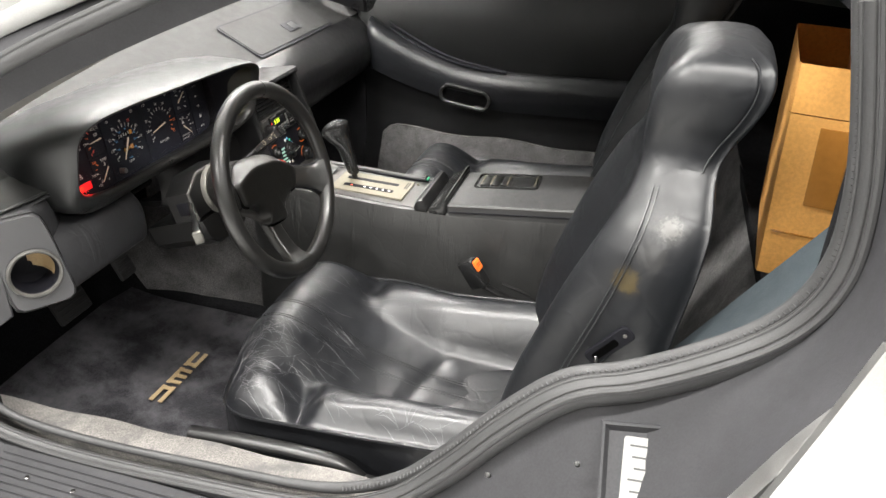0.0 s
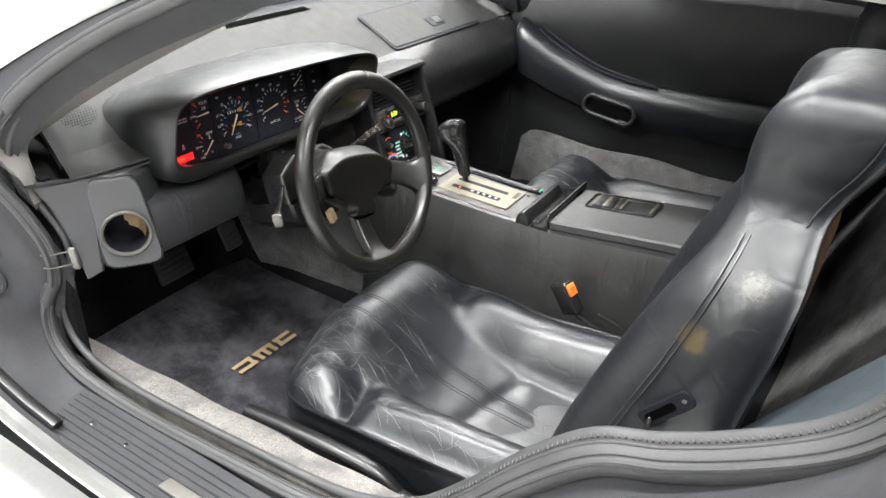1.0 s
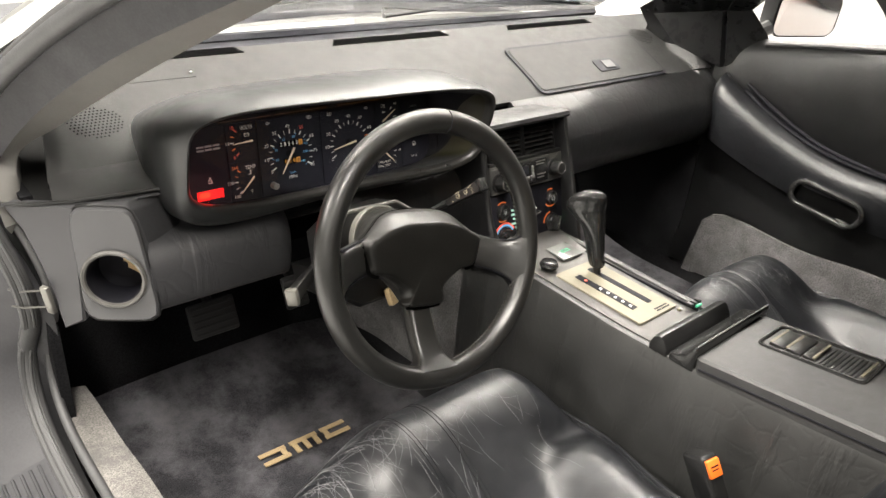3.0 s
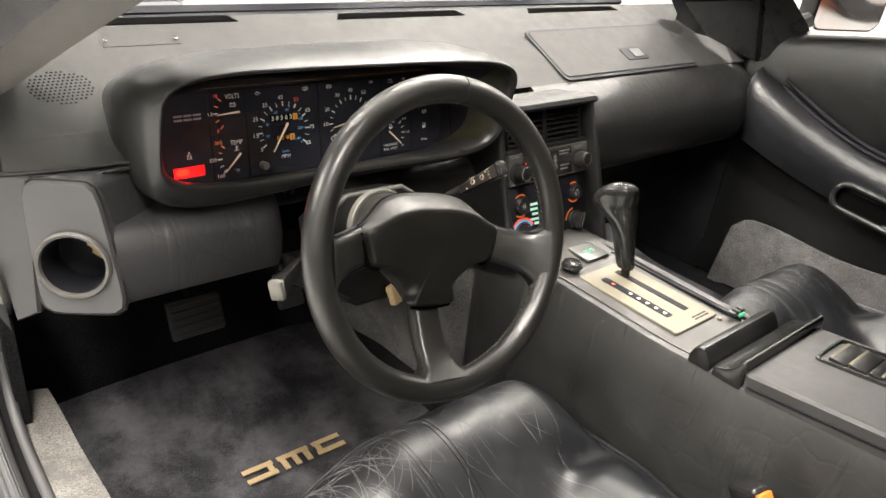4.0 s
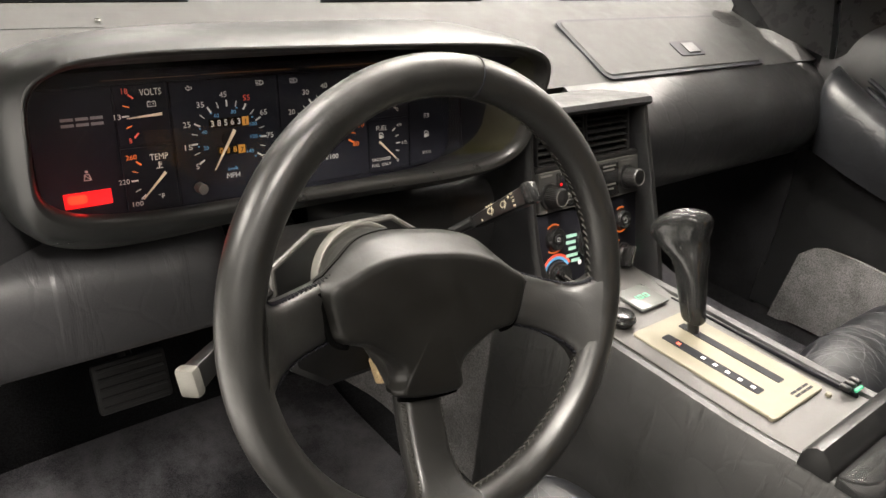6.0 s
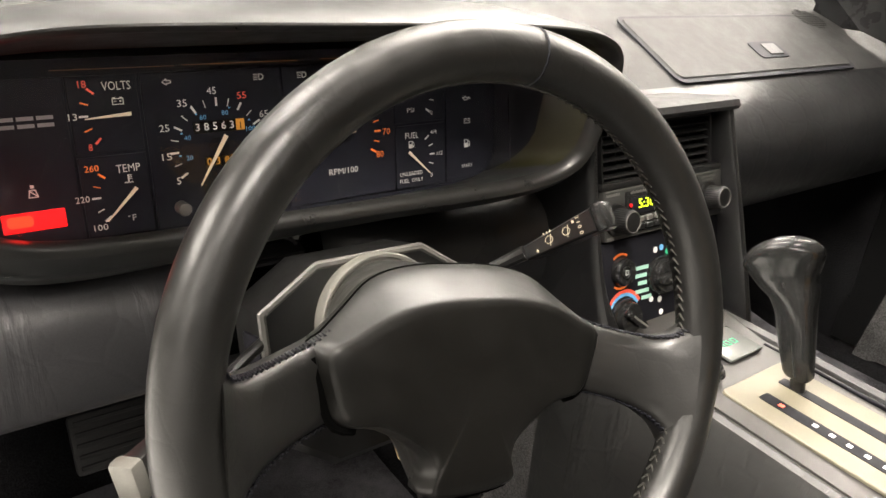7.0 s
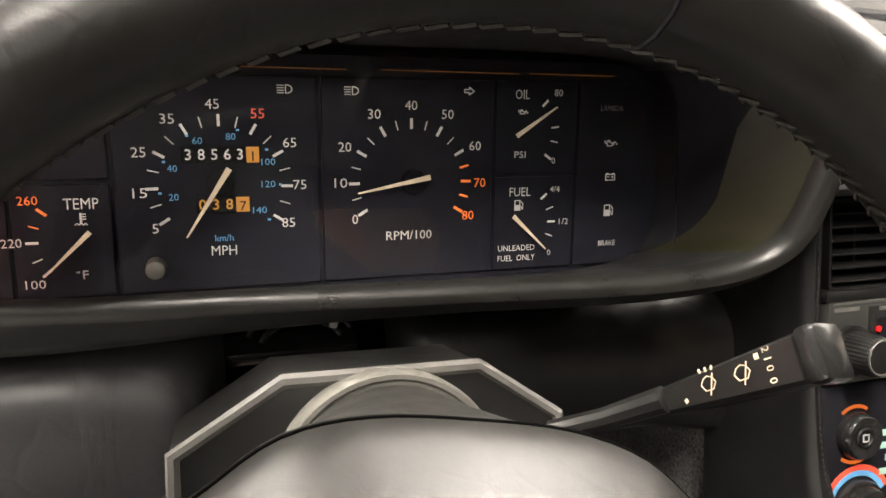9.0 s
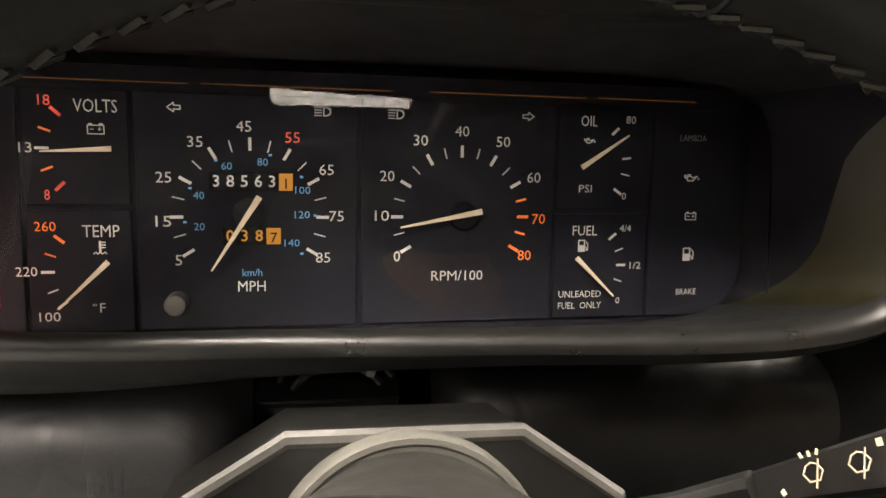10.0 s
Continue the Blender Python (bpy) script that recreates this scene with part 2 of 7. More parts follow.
        sr.inputs["From Min"].default_value, sr.inputs["From Max"].default_value = 0.56, 0.68
        l.new(sn.outputs["Fac"], sr.inputs["Value"])
        bp = n.new("ShaderNodeBump")
        bp.inputs["Strength"].default_value, bp.inputs["Distance"].default_value = streak, 0.002
        l.new(sr.outputs[0], bp.inputs["Height"])
        if last:
            l.new(last.outputs[0], bp.inputs["Normal"])
        last = bp
    if bump:
        bp = n.new("ShaderNodeBump")
        bp.inputs["Strength"].default_value, bp.inputs["Distance"].default_value = bump, 0.0012
        l.new(fine.outputs["Fac"], bp.inputs["Height"])
        if last:
            l.new(last.outputs[0], bp.inputs["Normal"])
        last = bp
    if last:
        l.new(last.outputs[0], b.inputs["Normal"])
    if lit:
        l.new(colour, b.inputs["Emission Color"])
        b.inputs["Emission Strength"].default_value = lit
    return mt


def glowing(name, colour, strength, base=(0.02, 0.02, 0.02)):
    mt = bpy.data.materials.new(name)
    mt.use_nodes = True
    b = mt.node_tree.nodes["Principled BSDF"]
    b.inputs["Base Color"].default_value = (*base, 1)
    b.inputs["Roughness"].default_value = 0.35
    b.inputs["Emission Color"].default_value = (*colour, 1)
    b.inputs["Emission Strength"].default_value = strength
    return mt


def glass(name, tint=(1, 1, 1), rough=0.0, ior=1.45):
    mt = bpy.data.materials.new(name)
    mt.use_nodes = True
    b = mt.node_tree.nodes["Principled BSDF"]
    b.inputs["Base Color"].default_value = (*tint, 1)
    b.inputs["Roughness"].default_value = rough
    b.inputs["Transmission Weight"].default_value = 1.0
    b.inputs["IOR"].default_value = ior
    return mt


DASH = surface("grey_dash_vinyl", (0.0165, 0.0165, 0.0161), 0.55, 0.12, 0.2, 1400, 0.1, spec=0.12)
POD = surface("grey_vinyl_pod", (0.060, 0.060, 0.0625), 0.42, 0.08, 0.18, 1500, 0.1, spec=0.4)
END_SKIN = surface("dark_grey_end_vinyl", (0.0429, 0.0429, 0.0455), 0.42, 0.08, 0.18, 1500, 0.1, spec=0.4)
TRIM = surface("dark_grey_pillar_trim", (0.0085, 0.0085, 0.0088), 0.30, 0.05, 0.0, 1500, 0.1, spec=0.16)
HOOD = surface("grey_binnacle_skin", (0.0140, 0.0147, 0.0147), 0.38, 0.08, 0.12, 1500, 0.08, spec=0.4)
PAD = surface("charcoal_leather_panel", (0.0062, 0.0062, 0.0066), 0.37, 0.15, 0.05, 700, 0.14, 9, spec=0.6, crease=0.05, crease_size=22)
DOOR_SKIN = surface("black_door_leather", (0.0042, 0.0042, 0.0045), 0.40, 0.15, 0.04, 700, 0.14, 9, spec=0.45, crease=0.04, crease_size=18)
LEATHER = surface("worn_black_leather", (0.0076, 0.0082, 0.0099), 0.39, 0.0, 0.05, 380, 0.3, 9, spec=0.64, crease=0.05, crease_size=16)
THREAD = surface("dark_thread", (0.026, 0.025, 0.022), 0.75, 0.0, 0.0, 900, 0.1, spec=0.2)
LIP = surface("soft_black_lip", (0.013, 0.01274, 0.01222), 0.33, 0.05, 0.0, 1500, 0.08, spec=0.45)
LEATHER_SIDE = surface("smooth_black_leather", (0.0085, 0.0089, 0.0102), 0.35, 0.0, 0.05, 700, 0.18, 9, crease=0.08, crease_size=20)
CREAM_INK = surface("cream_print", (0.45, 0.40, 0.29), 0.5, 0.0, 0.0, 900, 0.02)
SCUFF = surface("pale_scuffed_crease", (0.11, 0.11, 0.115), 0.45, 0.2, 0.0, 900, 0.3, 40)
BACK_LEATHER = surface("scuffed_back_leather", (0.0072, 0.0078, 0.0092), 0.44, 0.0, 0.06, 700, 0.18, 9, crease=0.10, crease_size=14, spec=0.42, spots=(((-0.244, -0.383, 0.646), 0.045, (0.016, 0.016, 0.0165), 60.0), ((-0.2275, -0.402, 0.685), 0.050, (0.03, 0.03, 0.03), 60.0), ((-0.2275, -0.402, 0.687), 0.034, (0.085, 0.083, 0.08), 190.0), ((-0.252, -0.358, 0.605), 0.04, (0.040, 0.029, 0.010), 60.0)))
WHEEL_SKIN = surface("black_wheel_leather", (0.0085, 0.0084, 0.0078), 0.36, 0.0, 0.05, 700, 0.2, 14, spec=0.65, crease=0.03, crease_size=60)
SPOKE_SKIN = surface("glossy_spoke_leather", (0.010, 0.0098, 0.0092), 0.36, 0.0, 0.05, 700, 0.2, 14, spec=0.6, crease=0.025, crease_size=70)
HUB_SKIN = surface("matt_hub_leather", (0.0050, 0.0048, 0.0042), 0.40, 0.0, 0.05, 700, 0.2, 14, spec=0.36, crease=0.02, crease_size=50)
CONSOLE_SIDE = surface("charcoal_console_leather", (0.022, 0.022, 0.0215), 0.37, 0.1, 0.05, 700, 0.3, 9, spec=0.8, crease=0.06, crease_size=22, streak=0.55, streak_map=(5, 30, 6))
PLASTIC = surface("black_moulded_plastic", (0.0065, 0.0065, 0.0065), 0.36, 0.05, 0.03, 1500, 0.08)
RADIO_BLACK = surface("grey_black_radio_metal", (0.022, 0.022, 0.021), 0.42, 0.08, 0.1, 1500, 0.1)
GLOSSY = surface("glossy_black_plastic", (0.012, 0.012, 0.012), 0.18, 0.0, 0.03, 900, 0.06)
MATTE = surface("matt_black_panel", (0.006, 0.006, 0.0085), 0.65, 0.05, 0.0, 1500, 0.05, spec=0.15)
DIAL_BLACK = surface("blue_black_dial_card", (0.0115, 0.0118, 0.0175), 0.65, 0.05, 0.0, 1500, 0.05, spec=0.15)
LINING_SKIN = surface("satin_black_hood_lining", (0.016, 0.016, 0.0165), 0.45, 0.05, 0.03, 1500, 0.05, spec=0.35)
# Flat black that stands for the shade in openings, gaps and seams.
GAP_SHADE = surface("black_gap_shade", (0.002, 0.002, 0.002), 0.95, 0.0, 0.0, 900, 0.05, spec=0.0)
RUBBER = surface("dark_grey_seal_rubber", (0.0396, 0.0396, 0.04043), 0.55, 0.12, 0.2, 500, 0.18)
JAMB = surface("grey_painted_jamb", (0.03135, 0.03135, 0.03383), 0.66, 0.1, 0.15, 300, 0.15, spec=0.3)
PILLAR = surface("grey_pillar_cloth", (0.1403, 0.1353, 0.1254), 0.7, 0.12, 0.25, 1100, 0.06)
CARPET = surface("black_carpet", (0.012, 0.012, 0.013), 0.95, 0.5, 1.0, 420, 0.35, 8, spec=0.03)
SILL_CARPET = surface("faded_grey_carpet", (0.132, 0.1241, 0.1162), 0.95, 0.45, 1.0, 420, 0.3, 11, fuzz=0.03, wear=((0.08, 0.078, 0.075), 16.0, 0.5, 0.62))
MAT = surface("charcoal_mat_pile", (0.046, 0.045, 0.050), 0.95, 0.45, 1.0, 480, 0.5, 6, spec=0.08, wear=((0.115, 0.112, 0.120), 6.0, 0.44, 0.68))
# Carpet paled for the light that falls on it, besides its fading.
FADED_LIT_CARPET = surface("grey_faded_lit_carpet", (0.085, 0.083, 0.083), 0.95, 0.5, 1.0, 420, 0.4, 14, spec=0.15)
TAN = surface("tan_embroidery", (0.42, 0.31, 0.17), 0.8, 0.3, 0.6, 800, 0.1)
BRUSHED = surface("brushed_silver_plate", (0.1156, 0.1047, 0.07589), 0.5, 0.08, 0.05, 900, 0.06, spec=0.3)
ARM_LID = surface("grained_grey_armrest", (0.032, 0.032, 0.032), 0.5, 0.15, 0.5, 900, 0.12, 12, spec=0.4)
RED_CORE = glowing("orange_lamp_core", (1.0, 0.03, 0.008), 2.2)
EDGE_GREY = surface("worn_and_lit_grey_edge", (0.06806, 0.06559, 0.06064), 0.45, 0.1, 0.05, 900, 0.2, 40)
ALLOY = surface("cast_grey_collar", (0.1386, 0.1351, 0.1212), 0.45, 0.05, 0.05, 900, 0.1, 20, metal=0.4)
DECK = surface("grey_deck_paint", (0.03218, 0.03056, 0.02896), 0.42, 0.1, 0.15, 1400, 0.08)
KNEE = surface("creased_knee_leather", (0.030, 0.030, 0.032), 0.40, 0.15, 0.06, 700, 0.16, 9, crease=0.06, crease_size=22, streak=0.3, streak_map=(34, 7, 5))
SCREEN = surface("grey_display_glass", (0.11, 0.115, 0.11), 0.12, 0.0, 0.0, 900, 0.03)
CAR_RED = surface("red_car_paint", (0.62, 0.05, 0.02), 0.25, 0.02, 0.02, 900, 0.03, coat=0.6)
CAR_ORANGE = surface("orange_car_paint", (0.85, 0.25, 0.03), 0.25, 0.02, 0.02, 900, 0.03, coat=0.6)
PLINTH = surface("grey_plinth_paint", (0.22, 0.225, 0.235), 0.6, 0.05, 0.05, 300, 0.06)
CHROME = surface("worn_chrome", (0.75, 0.74, 0.72), 0.16, 0.0, 0.02, 700, 0.06, metal=1.0)
STEEL = surface("brushed_stainless_body", (0.46, 0.46, 0.45), 0.36, 0.05, 0.03, 600, 0.05, metal=0.9)
# Where lit is given, an added faint glow brightens the paint or print.
IVORY = surface("ivory_needle_paint", (0.72, 0.58, 0.42), 0.5, 0.0, 0.0, 900, 0.03, lit=0.09)
WHITE_INK = surface("white_print", (0.8, 0.79, 0.76), 0.5, 0.0, 0.0, 900, 0.02)
DIAL_WHITE = surface("glow_added_white_dial_print", (0.66, 0.635, 0.58), 0.5, 0.0, 0.0, 900, 0.02, lit=0.07)
GREY_INK = surface("grey_print", (0.3, 0.3, 0.3), 0.5, 0.0, 0.0, 900, 0.02)
RED_INK = surface("red_print", (0.75, 0.09, 0.05), 0.5, 0.0, 0.0, 900, 0.02, lit=0.2)
ORANGE_INK = surface("orange_print", (0.85, 0.18, 0.03), 0.5, 0.0, 0.0, 900, 0.02, lit=0.25)
BLUE_INK = surface("blue_print", (0.12, 0.36, 0.62), 0.5, 0.0, 0.0, 900, 0.02, lit=0.15)
GREEN_INK = surface("pale_green_print", (0.35, 0.6, 0.5), 0.5, 0.0, 0.0, 900, 0.02)
ORANGE = surface("orange_button_plastic", (0.9, 0.16, 0.02), 0.4, 0.0, 0.03, 900, 0.04)
BOARD = surface("brown_cardboard", (0.552, 0.276, 0.066), 0.75, 0.1, 0.2, 160, 0.12, 6)
TAPE = surface("shiny_parcel_tape", (0.30, 0.13, 0.025), 0.2, 0.05, 0.1, 60, 0.1, 12, coat=0.5)
NET = surface("blue_grey_luggage_cover", (0.03465, 0.04502, 0.05195), 0.7, 0.15, 0.4, 700, 0.15)
LIT_OLIVE = surface("olive_lit_hood_side", (0.01071, 0.00945, 0.00126), 0.5, 0.05, 0.1, 900, 0.15, 20)
PAPER = surface("white_paper_sticker", (0.21, 0.21, 0.203), 0.45, 0.03, 0.03, 300, 0.06)
TYRE = surface("tyre_rubber", (0.025, 0.025, 0.025), 0.7, 0.2, 0.3, 300, 0.2)
EPOXY = surface("white_epoxy_floor", (0.78, 0.78, 0.77), 0.22, 0.03, 0.04, 60, 0.05, 1.5)
REFLECTOR_WALL = surface("white_reflector_wall", (0.75, 0.74, 0.72), 0.7, 0.02, 0.1, 200, 0.04, 1.0)
WALLPAINT = surface("grey_wall_paint", (0.14, 0.138, 0.132), 0.7, 0.02, 0.1, 200, 0.04, 1.0)
CEILING = surface("dark_ceiling_paint", (0.05, 0.05, 0.05), 0.8, 0.02, 0.1, 200, 0.04, 1.0)
GLASS = glass("clear_glass")
LENS = glass("clear_dial_lens", ior=1.22)
RED_GLOW = glowing("red_warning_light", (1.0, 0.004, 0.006), 1.3)
AMBER_GLOW = glowing("amber_lit_drum", (1.0, 0.42, 0.04), 0.34)
ORANGE_GLOW = glowing("orange_lit_mark", (1.0, 0.20, 0.02), 0.5)
CLOCK_GLOW = glowing("yellow_green_digits", (0.75, 1.0, 0.02), 2.5)
GREEN_GLOW = glowing("green_digits", (0.05, 0.9, 0.4), 0.6)
FAINT_AMBER = glowing("faint_amber_light_line", (1.0, 0.36, 0.03), 0.06)
TUBE_GLOW = glowing("lamp_diffuser", (1.0, 0.96, 0.9), 5.0, (0.8, 0.8, 0.8))

# ---- the showroom ----
bm = bmesh.new()
rbox(bm, (24, 24, 0.2), pose(2, 3, -0.1), 0)
setting("floor", bm, EPOXY, "glossy white epoxy showroom floor", "floor")
# Unseen walls close the room; the east one is white to reflect light.
for nm, size, m in (("wall_north", (24, 0.2, 4.2), pose(2, 12, 2.1)), ("wall_south", (24, 0.2, 4.2), pose(2, -9, 2.1)),
                    ("wall_west", (0.2, 21, 4.2), pose(-8, 1.5, 2.1)), ("wall_east", (0.2, 21, 4.2), pose(10, 1.5, 2.1))):
    bm = bmesh.new()
    rbox(bm, size, m, 0)
    if nm == "wall_east":
        setting(nm, bm, REFLECTOR_WALL, "unseen white wall added to reflect light into the car", "wall")
    else:
        setting(nm, bm, WALLPAINT, "plain grey painted showroom wall", "wall")
bm = bmesh.new()
rbox(bm, (24, 24, 0.2), pose(2, 3, 4.3), 0)
setting("ceiling", bm, CEILING, "dark painted showroom ceiling", "ceiling")
for lx, ly, watts, *shape in LAMPS:
    wide, deep = shape or (0.34, 2.4)
    lamp_thing = thing("ceiling_lamp", (lx, ly, 4.2), "white ceiling lamp with a lit diffuser", "ceiling lamp", "ceiling lamps")
    bm = bmesh.new()
    rbox(bm, (wide + 0.06, deep + 0.1, 0.06), pose(lx, ly, 4.17), 0.01)
    part("housing", bm, WHITE_INK, lamp_thing)
    bm = bmesh.new()
    rbox(bm, (wide, deep, 0.02), pose(lx, ly, 4.13), 0.004)
    part("diffuser", bm, TUBE_GLOW, lamp_thing)

# ---- the car's shell ----
# floor pan
bm = bmesh.new()
rbox(bm, (1.90, 1.9, 0.05), pose(0.40, -0.45, 0.205), 0.005)
setting("car_floor", bm, CARPET, "dark carpeted floor pan of the car", "car floor")
bm = bmesh.new()
sheet(bm, lambda u, v: (-0.42 + 1.6 * u, 0.30 + 0.22 * min(1, v * 1.6) + 0.02 * math.sin(9 * u), 0.225 + 0.62 * v), 24, 10, 0.02)
setting("front_bulkhead", bm, CARPET, "dark carpeted toe board under the dashboard", "bulkhead")
bm = bmesh.new()
sheet(bm, lambda u, v: (-0.42 + 1.66 * u, -1.065 - 0.15 * v - 0.012 * math.sin(11 * u + 3 * v), 0.225 + 0.445 * v), 24, 10, 0.02)
setting("rear_bulkhead", bm, FADED_LIT_CARPET, "grey carpeted bulkhead behind the seats", "bulkhead")
bm = bmesh.new()
rbox(bm, (1.66, 0.79, 0.03), pose(0.41, -1.60, 0.655), 0.004)
setting("parcel_shelf", bm, CARPET, "black carpeted luggage shelf behind the seats", "shelf")
bm = bmesh.new()
rbox(bm, (1.7, 0.04, 0.6), pose(0.41, -1.98, 0.93), 0.004)
setting("rear_panel", bm, MATTE, "dark panel closing the rear of the cabin", "panel")

# roof spine and passenger roof
bm = bmesh.new()
sheet(bm, lambda u, v: (0.16 + 1.02 * u, -0.36 - 1.62 * v, 1.155 + 0.02 * math.sin(math.pi * v) - 0.16 * u ** 4 - 0.06 * v * v), 12, 10, 0.03)
setting("car_roof", bm, PILLAR, "grey roof lining over the passenger side", "car roof")

# carpeted tunnel side in the driver's footwell, paled for the light on it
bm = bmesh.new()
sheet(bm, lambda u, v: (0.2635 - 0.05 * u * u + 0.006 * u * math.sin(14 * u + 2 * v), -0.06 + 0.46 * u, 0.232 + 0.40 * v), 24, 12, 0.012)
setting("tunnel_side", bm, FADED_LIT_CARPET, "grey carpeted tunnel side in the footwell", "panel")

# windscreen and its rim
bm = bmesh.new()
sheet(bm, lambda u, v: (-0.40 + 1.52 * u - 0.0 * v + (0.16 - 0.3 * u) * v, 0.40 - 0.72 * v + 0.07 * math.sin(math.pi * u), 0.915 + 0.235 * v), 16, 8, 0.005)
ws = setting("windscreen", bm, GLASS, "raked clear windscreen glass", "windscreen")
ws.visible_shadow = False

A_IN = [(-0.437, 0.092, 0.755), (-0.445, 0.10, 0.805), (-0.43, 0.125, 0.845), (-0.385, 0.10, 0.88), (-0.325, 0.0, 0.955), (-0.27, -0.12, 1.03), (-0.225, -0.26, 1.105), (-0.19, -0.42, 1.18)]
A_MID = [(-0.468, 0.078, 0.75), (-0.475, 0.085, 0.80), (-0.495, 0.12, 0.85), (-0.455, 0.105, 0.915), (-0.40, 0.01, 0.99), (-0.35, -0.12, 1.06), (-0.31, -0.27, 1.13), (-0.27, -0.42, 1.2)]
bm = bmesh.new()
loft(bm, [[p, p.lerp(q, 0.3) + Vector((-0.012, -0.012, 0.012)), p.lerp(q, 0.75) + Vector((-0.014, -0.01, 0.012)), q, q + Vector((0.02, 0.09, 0.0)), p + Vector((0.02, 0.07, 0.0))] for p, q in zip(curve(A_IN, 5), curve(A_MID, 5))])
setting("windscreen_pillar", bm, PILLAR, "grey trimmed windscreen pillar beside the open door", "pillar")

# right-hand pillar
bm = bmesh.new()
loft(bm, [[Vector(p) for p in row] for row in (
    [(1.150, 0.235, 0.868), (1.153, 0.134, 0.868), (1.190, 0.080, 0.845), (1.220, 0.030, 0.826), (1.236, 0.024, 0.826), (1.226, 0.020, 0.828), (1.254, -0.020, 0.864), (1.286, -0.059, 0.900), (1.292, -0.050, 0.900)],
    [(1.140, 0.225, 0.905), (1.142, 0.170, 0.902), (1.186, 0.088, 0.882), (1.218, 0.040, 0.880), (1.234, 0.036, 0.880), (1.223, 0.028, 0.882), (1.250, -0.010, 0.900), (1.276, -0.046, 0.925), (1.282, -0.036, 0.925)],
    [(1.127, 0.250, 0.945), (1.129, 0.205, 0.938), (1.184, 0.100, 0.958), (1.212, 0.056, 0.966), (1.226, 0.052, 0.966), (1.217, 0.044, 0.968), (1.234, 0.016, 0.972), (1.247, -0.006, 0.978), (1.253, 0.004, 0.978)],
    [(1.06, 0.14, 1.0), (1.065, 0.11, 1.003), (1.115, 0.045, 1.010), (1.150, 0.010, 1.012), (1.164, 0.008, 1.012), (1.156, -0.002, 1.014), (1.180, -0.040, 1.026), (1.190, -0.085, 1.040), (1.196, -0.075, 1.040)],
    [(0.94, -0.16, 1.10), (0.95, -0.17, 1.104), (0.99, -0.20, 1.112), (1.030, -0.20, 1.110), (1.044, -0.20, 1.110), (1.036, -0.21, 1.112), (1.075, -0.23, 1.120), (1.085, -0.27, 1.130), (1.091, -0.26, 1.130)],
    [(0.86, -0.34, 1.145), (0.87, -0.35, 1.149), (0.91, -0.37, 1.155), (0.955, -0.37, 1.155), (0.965, -0.37, 1.155), (0.960, -0.38, 1.156), (0.99, -0.39, 1.162), (1.0, -0.42, 1.165), (1.006, -0.41, 1.165)])], closed=False, caps=False)
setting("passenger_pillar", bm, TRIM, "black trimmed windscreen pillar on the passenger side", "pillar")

# ---- driver's door opening: seal, jamb, sill ----
SEAL = [(-0.285, -0.42, 1.215), (-0.33, -0.25, 1.14), (-0.385, -0.09, 1.06), (-0.44, 0.04, 0.97), (-0.485, 0.105, 0.885), (-0.495, 0.115, 0.81), (-0.476, 0.085, 0.745), (-0.462, 0.065, 0.68), (-0.458, 0.08, 0.61),
        (-0.466, 0.115, 0.54), (-0.472, 0.10, 0.47), (-0.474, 0.03, 0.428), (-0.472, -0.12, 0.415), (-0.468, -0.35, 0.425), (-0.465, -0.56, 0.445), (-0.462, -0.68, 0.50), (-0.458, -0.76, 0.58), (-0.455, -0.84, 0.685), (-0.45, -0.91, 0.755),
        (-0.447, -0.98, 0.785), (-0.444, -1.05, 0.825), (-0.442, -1.115, 0.875), (-0.44, -1.153, 0.925), (-0.44, -1.17, 0.985), (-0.44, -1.167, 1.055), (-0.44, -1.152, 1.13), (-0.44, -1.118, 1.25)]
seal_line = curve(SEAL, 6)
door_seal = thing("door_seal", (-0.47, 0.0, 0.42), "worn dark grey rubber door seal round the opening", "door seal")


def seal_at(p, dx, dz=0.0):
    return p + Vector((dx, 0.0, dz)) + (Vector((0, -0.3, 0.8)) - p).normalized() * (dx * 0.8)


for nm, dx, dz, r in (("bulb", -0.005, -0.001, 0.0195), ("lip", 0.0125, 0.003, 0.0115)):
    bm = bmesh.new()
    tube(bm, [seal_at(p, dx, dz) for p in seal_line], [r * min(1.0, max(0.62, 0.62 - (p.y + 0.45) * 1.2)) for p in seal_line], 14)
    part(nm, bm, RUBBER, door_seal)
for nm, angle, r, mat_ in (("outer_lip", -52, 0.0048, RUBBER), ("groove", -30, 0.0014, TYRE), ("groove", 34, 0.0014, TYRE), ("inner_lip", 16, 0.0022, RUBBER)):
    line = []
    for k, p in enumerate(seal_line):
        run = seal_line[min(k + 1, len(seal_line) - 1)] - seal_line[max(k - 1, 0)]
        side = (seal_at(p, 0.01) - p).normalized()
        out = side.cross(run.normalized()).normalized()
        if out.dot(Vector((-1, 0, 0.6))) < 0:
            out = -out
        wide = 0.0195 * min(1.0, max(0.62, 0.62 - (p.y + 0.45) * 1.2))
        line.append(seal_at(p, -0.005, -0.001) + (side * math.sin(math.radians(angle)) + out * math.cos(math.radians(angle))) * wide)
    bm = bmesh.new()
    tube(bm, line, r, 8)
    part(nm, bm, mat_, door_seal)
# fine stitched ridge in the groove between bulb and lip
bm = bmesh.new()
walked = 0.0
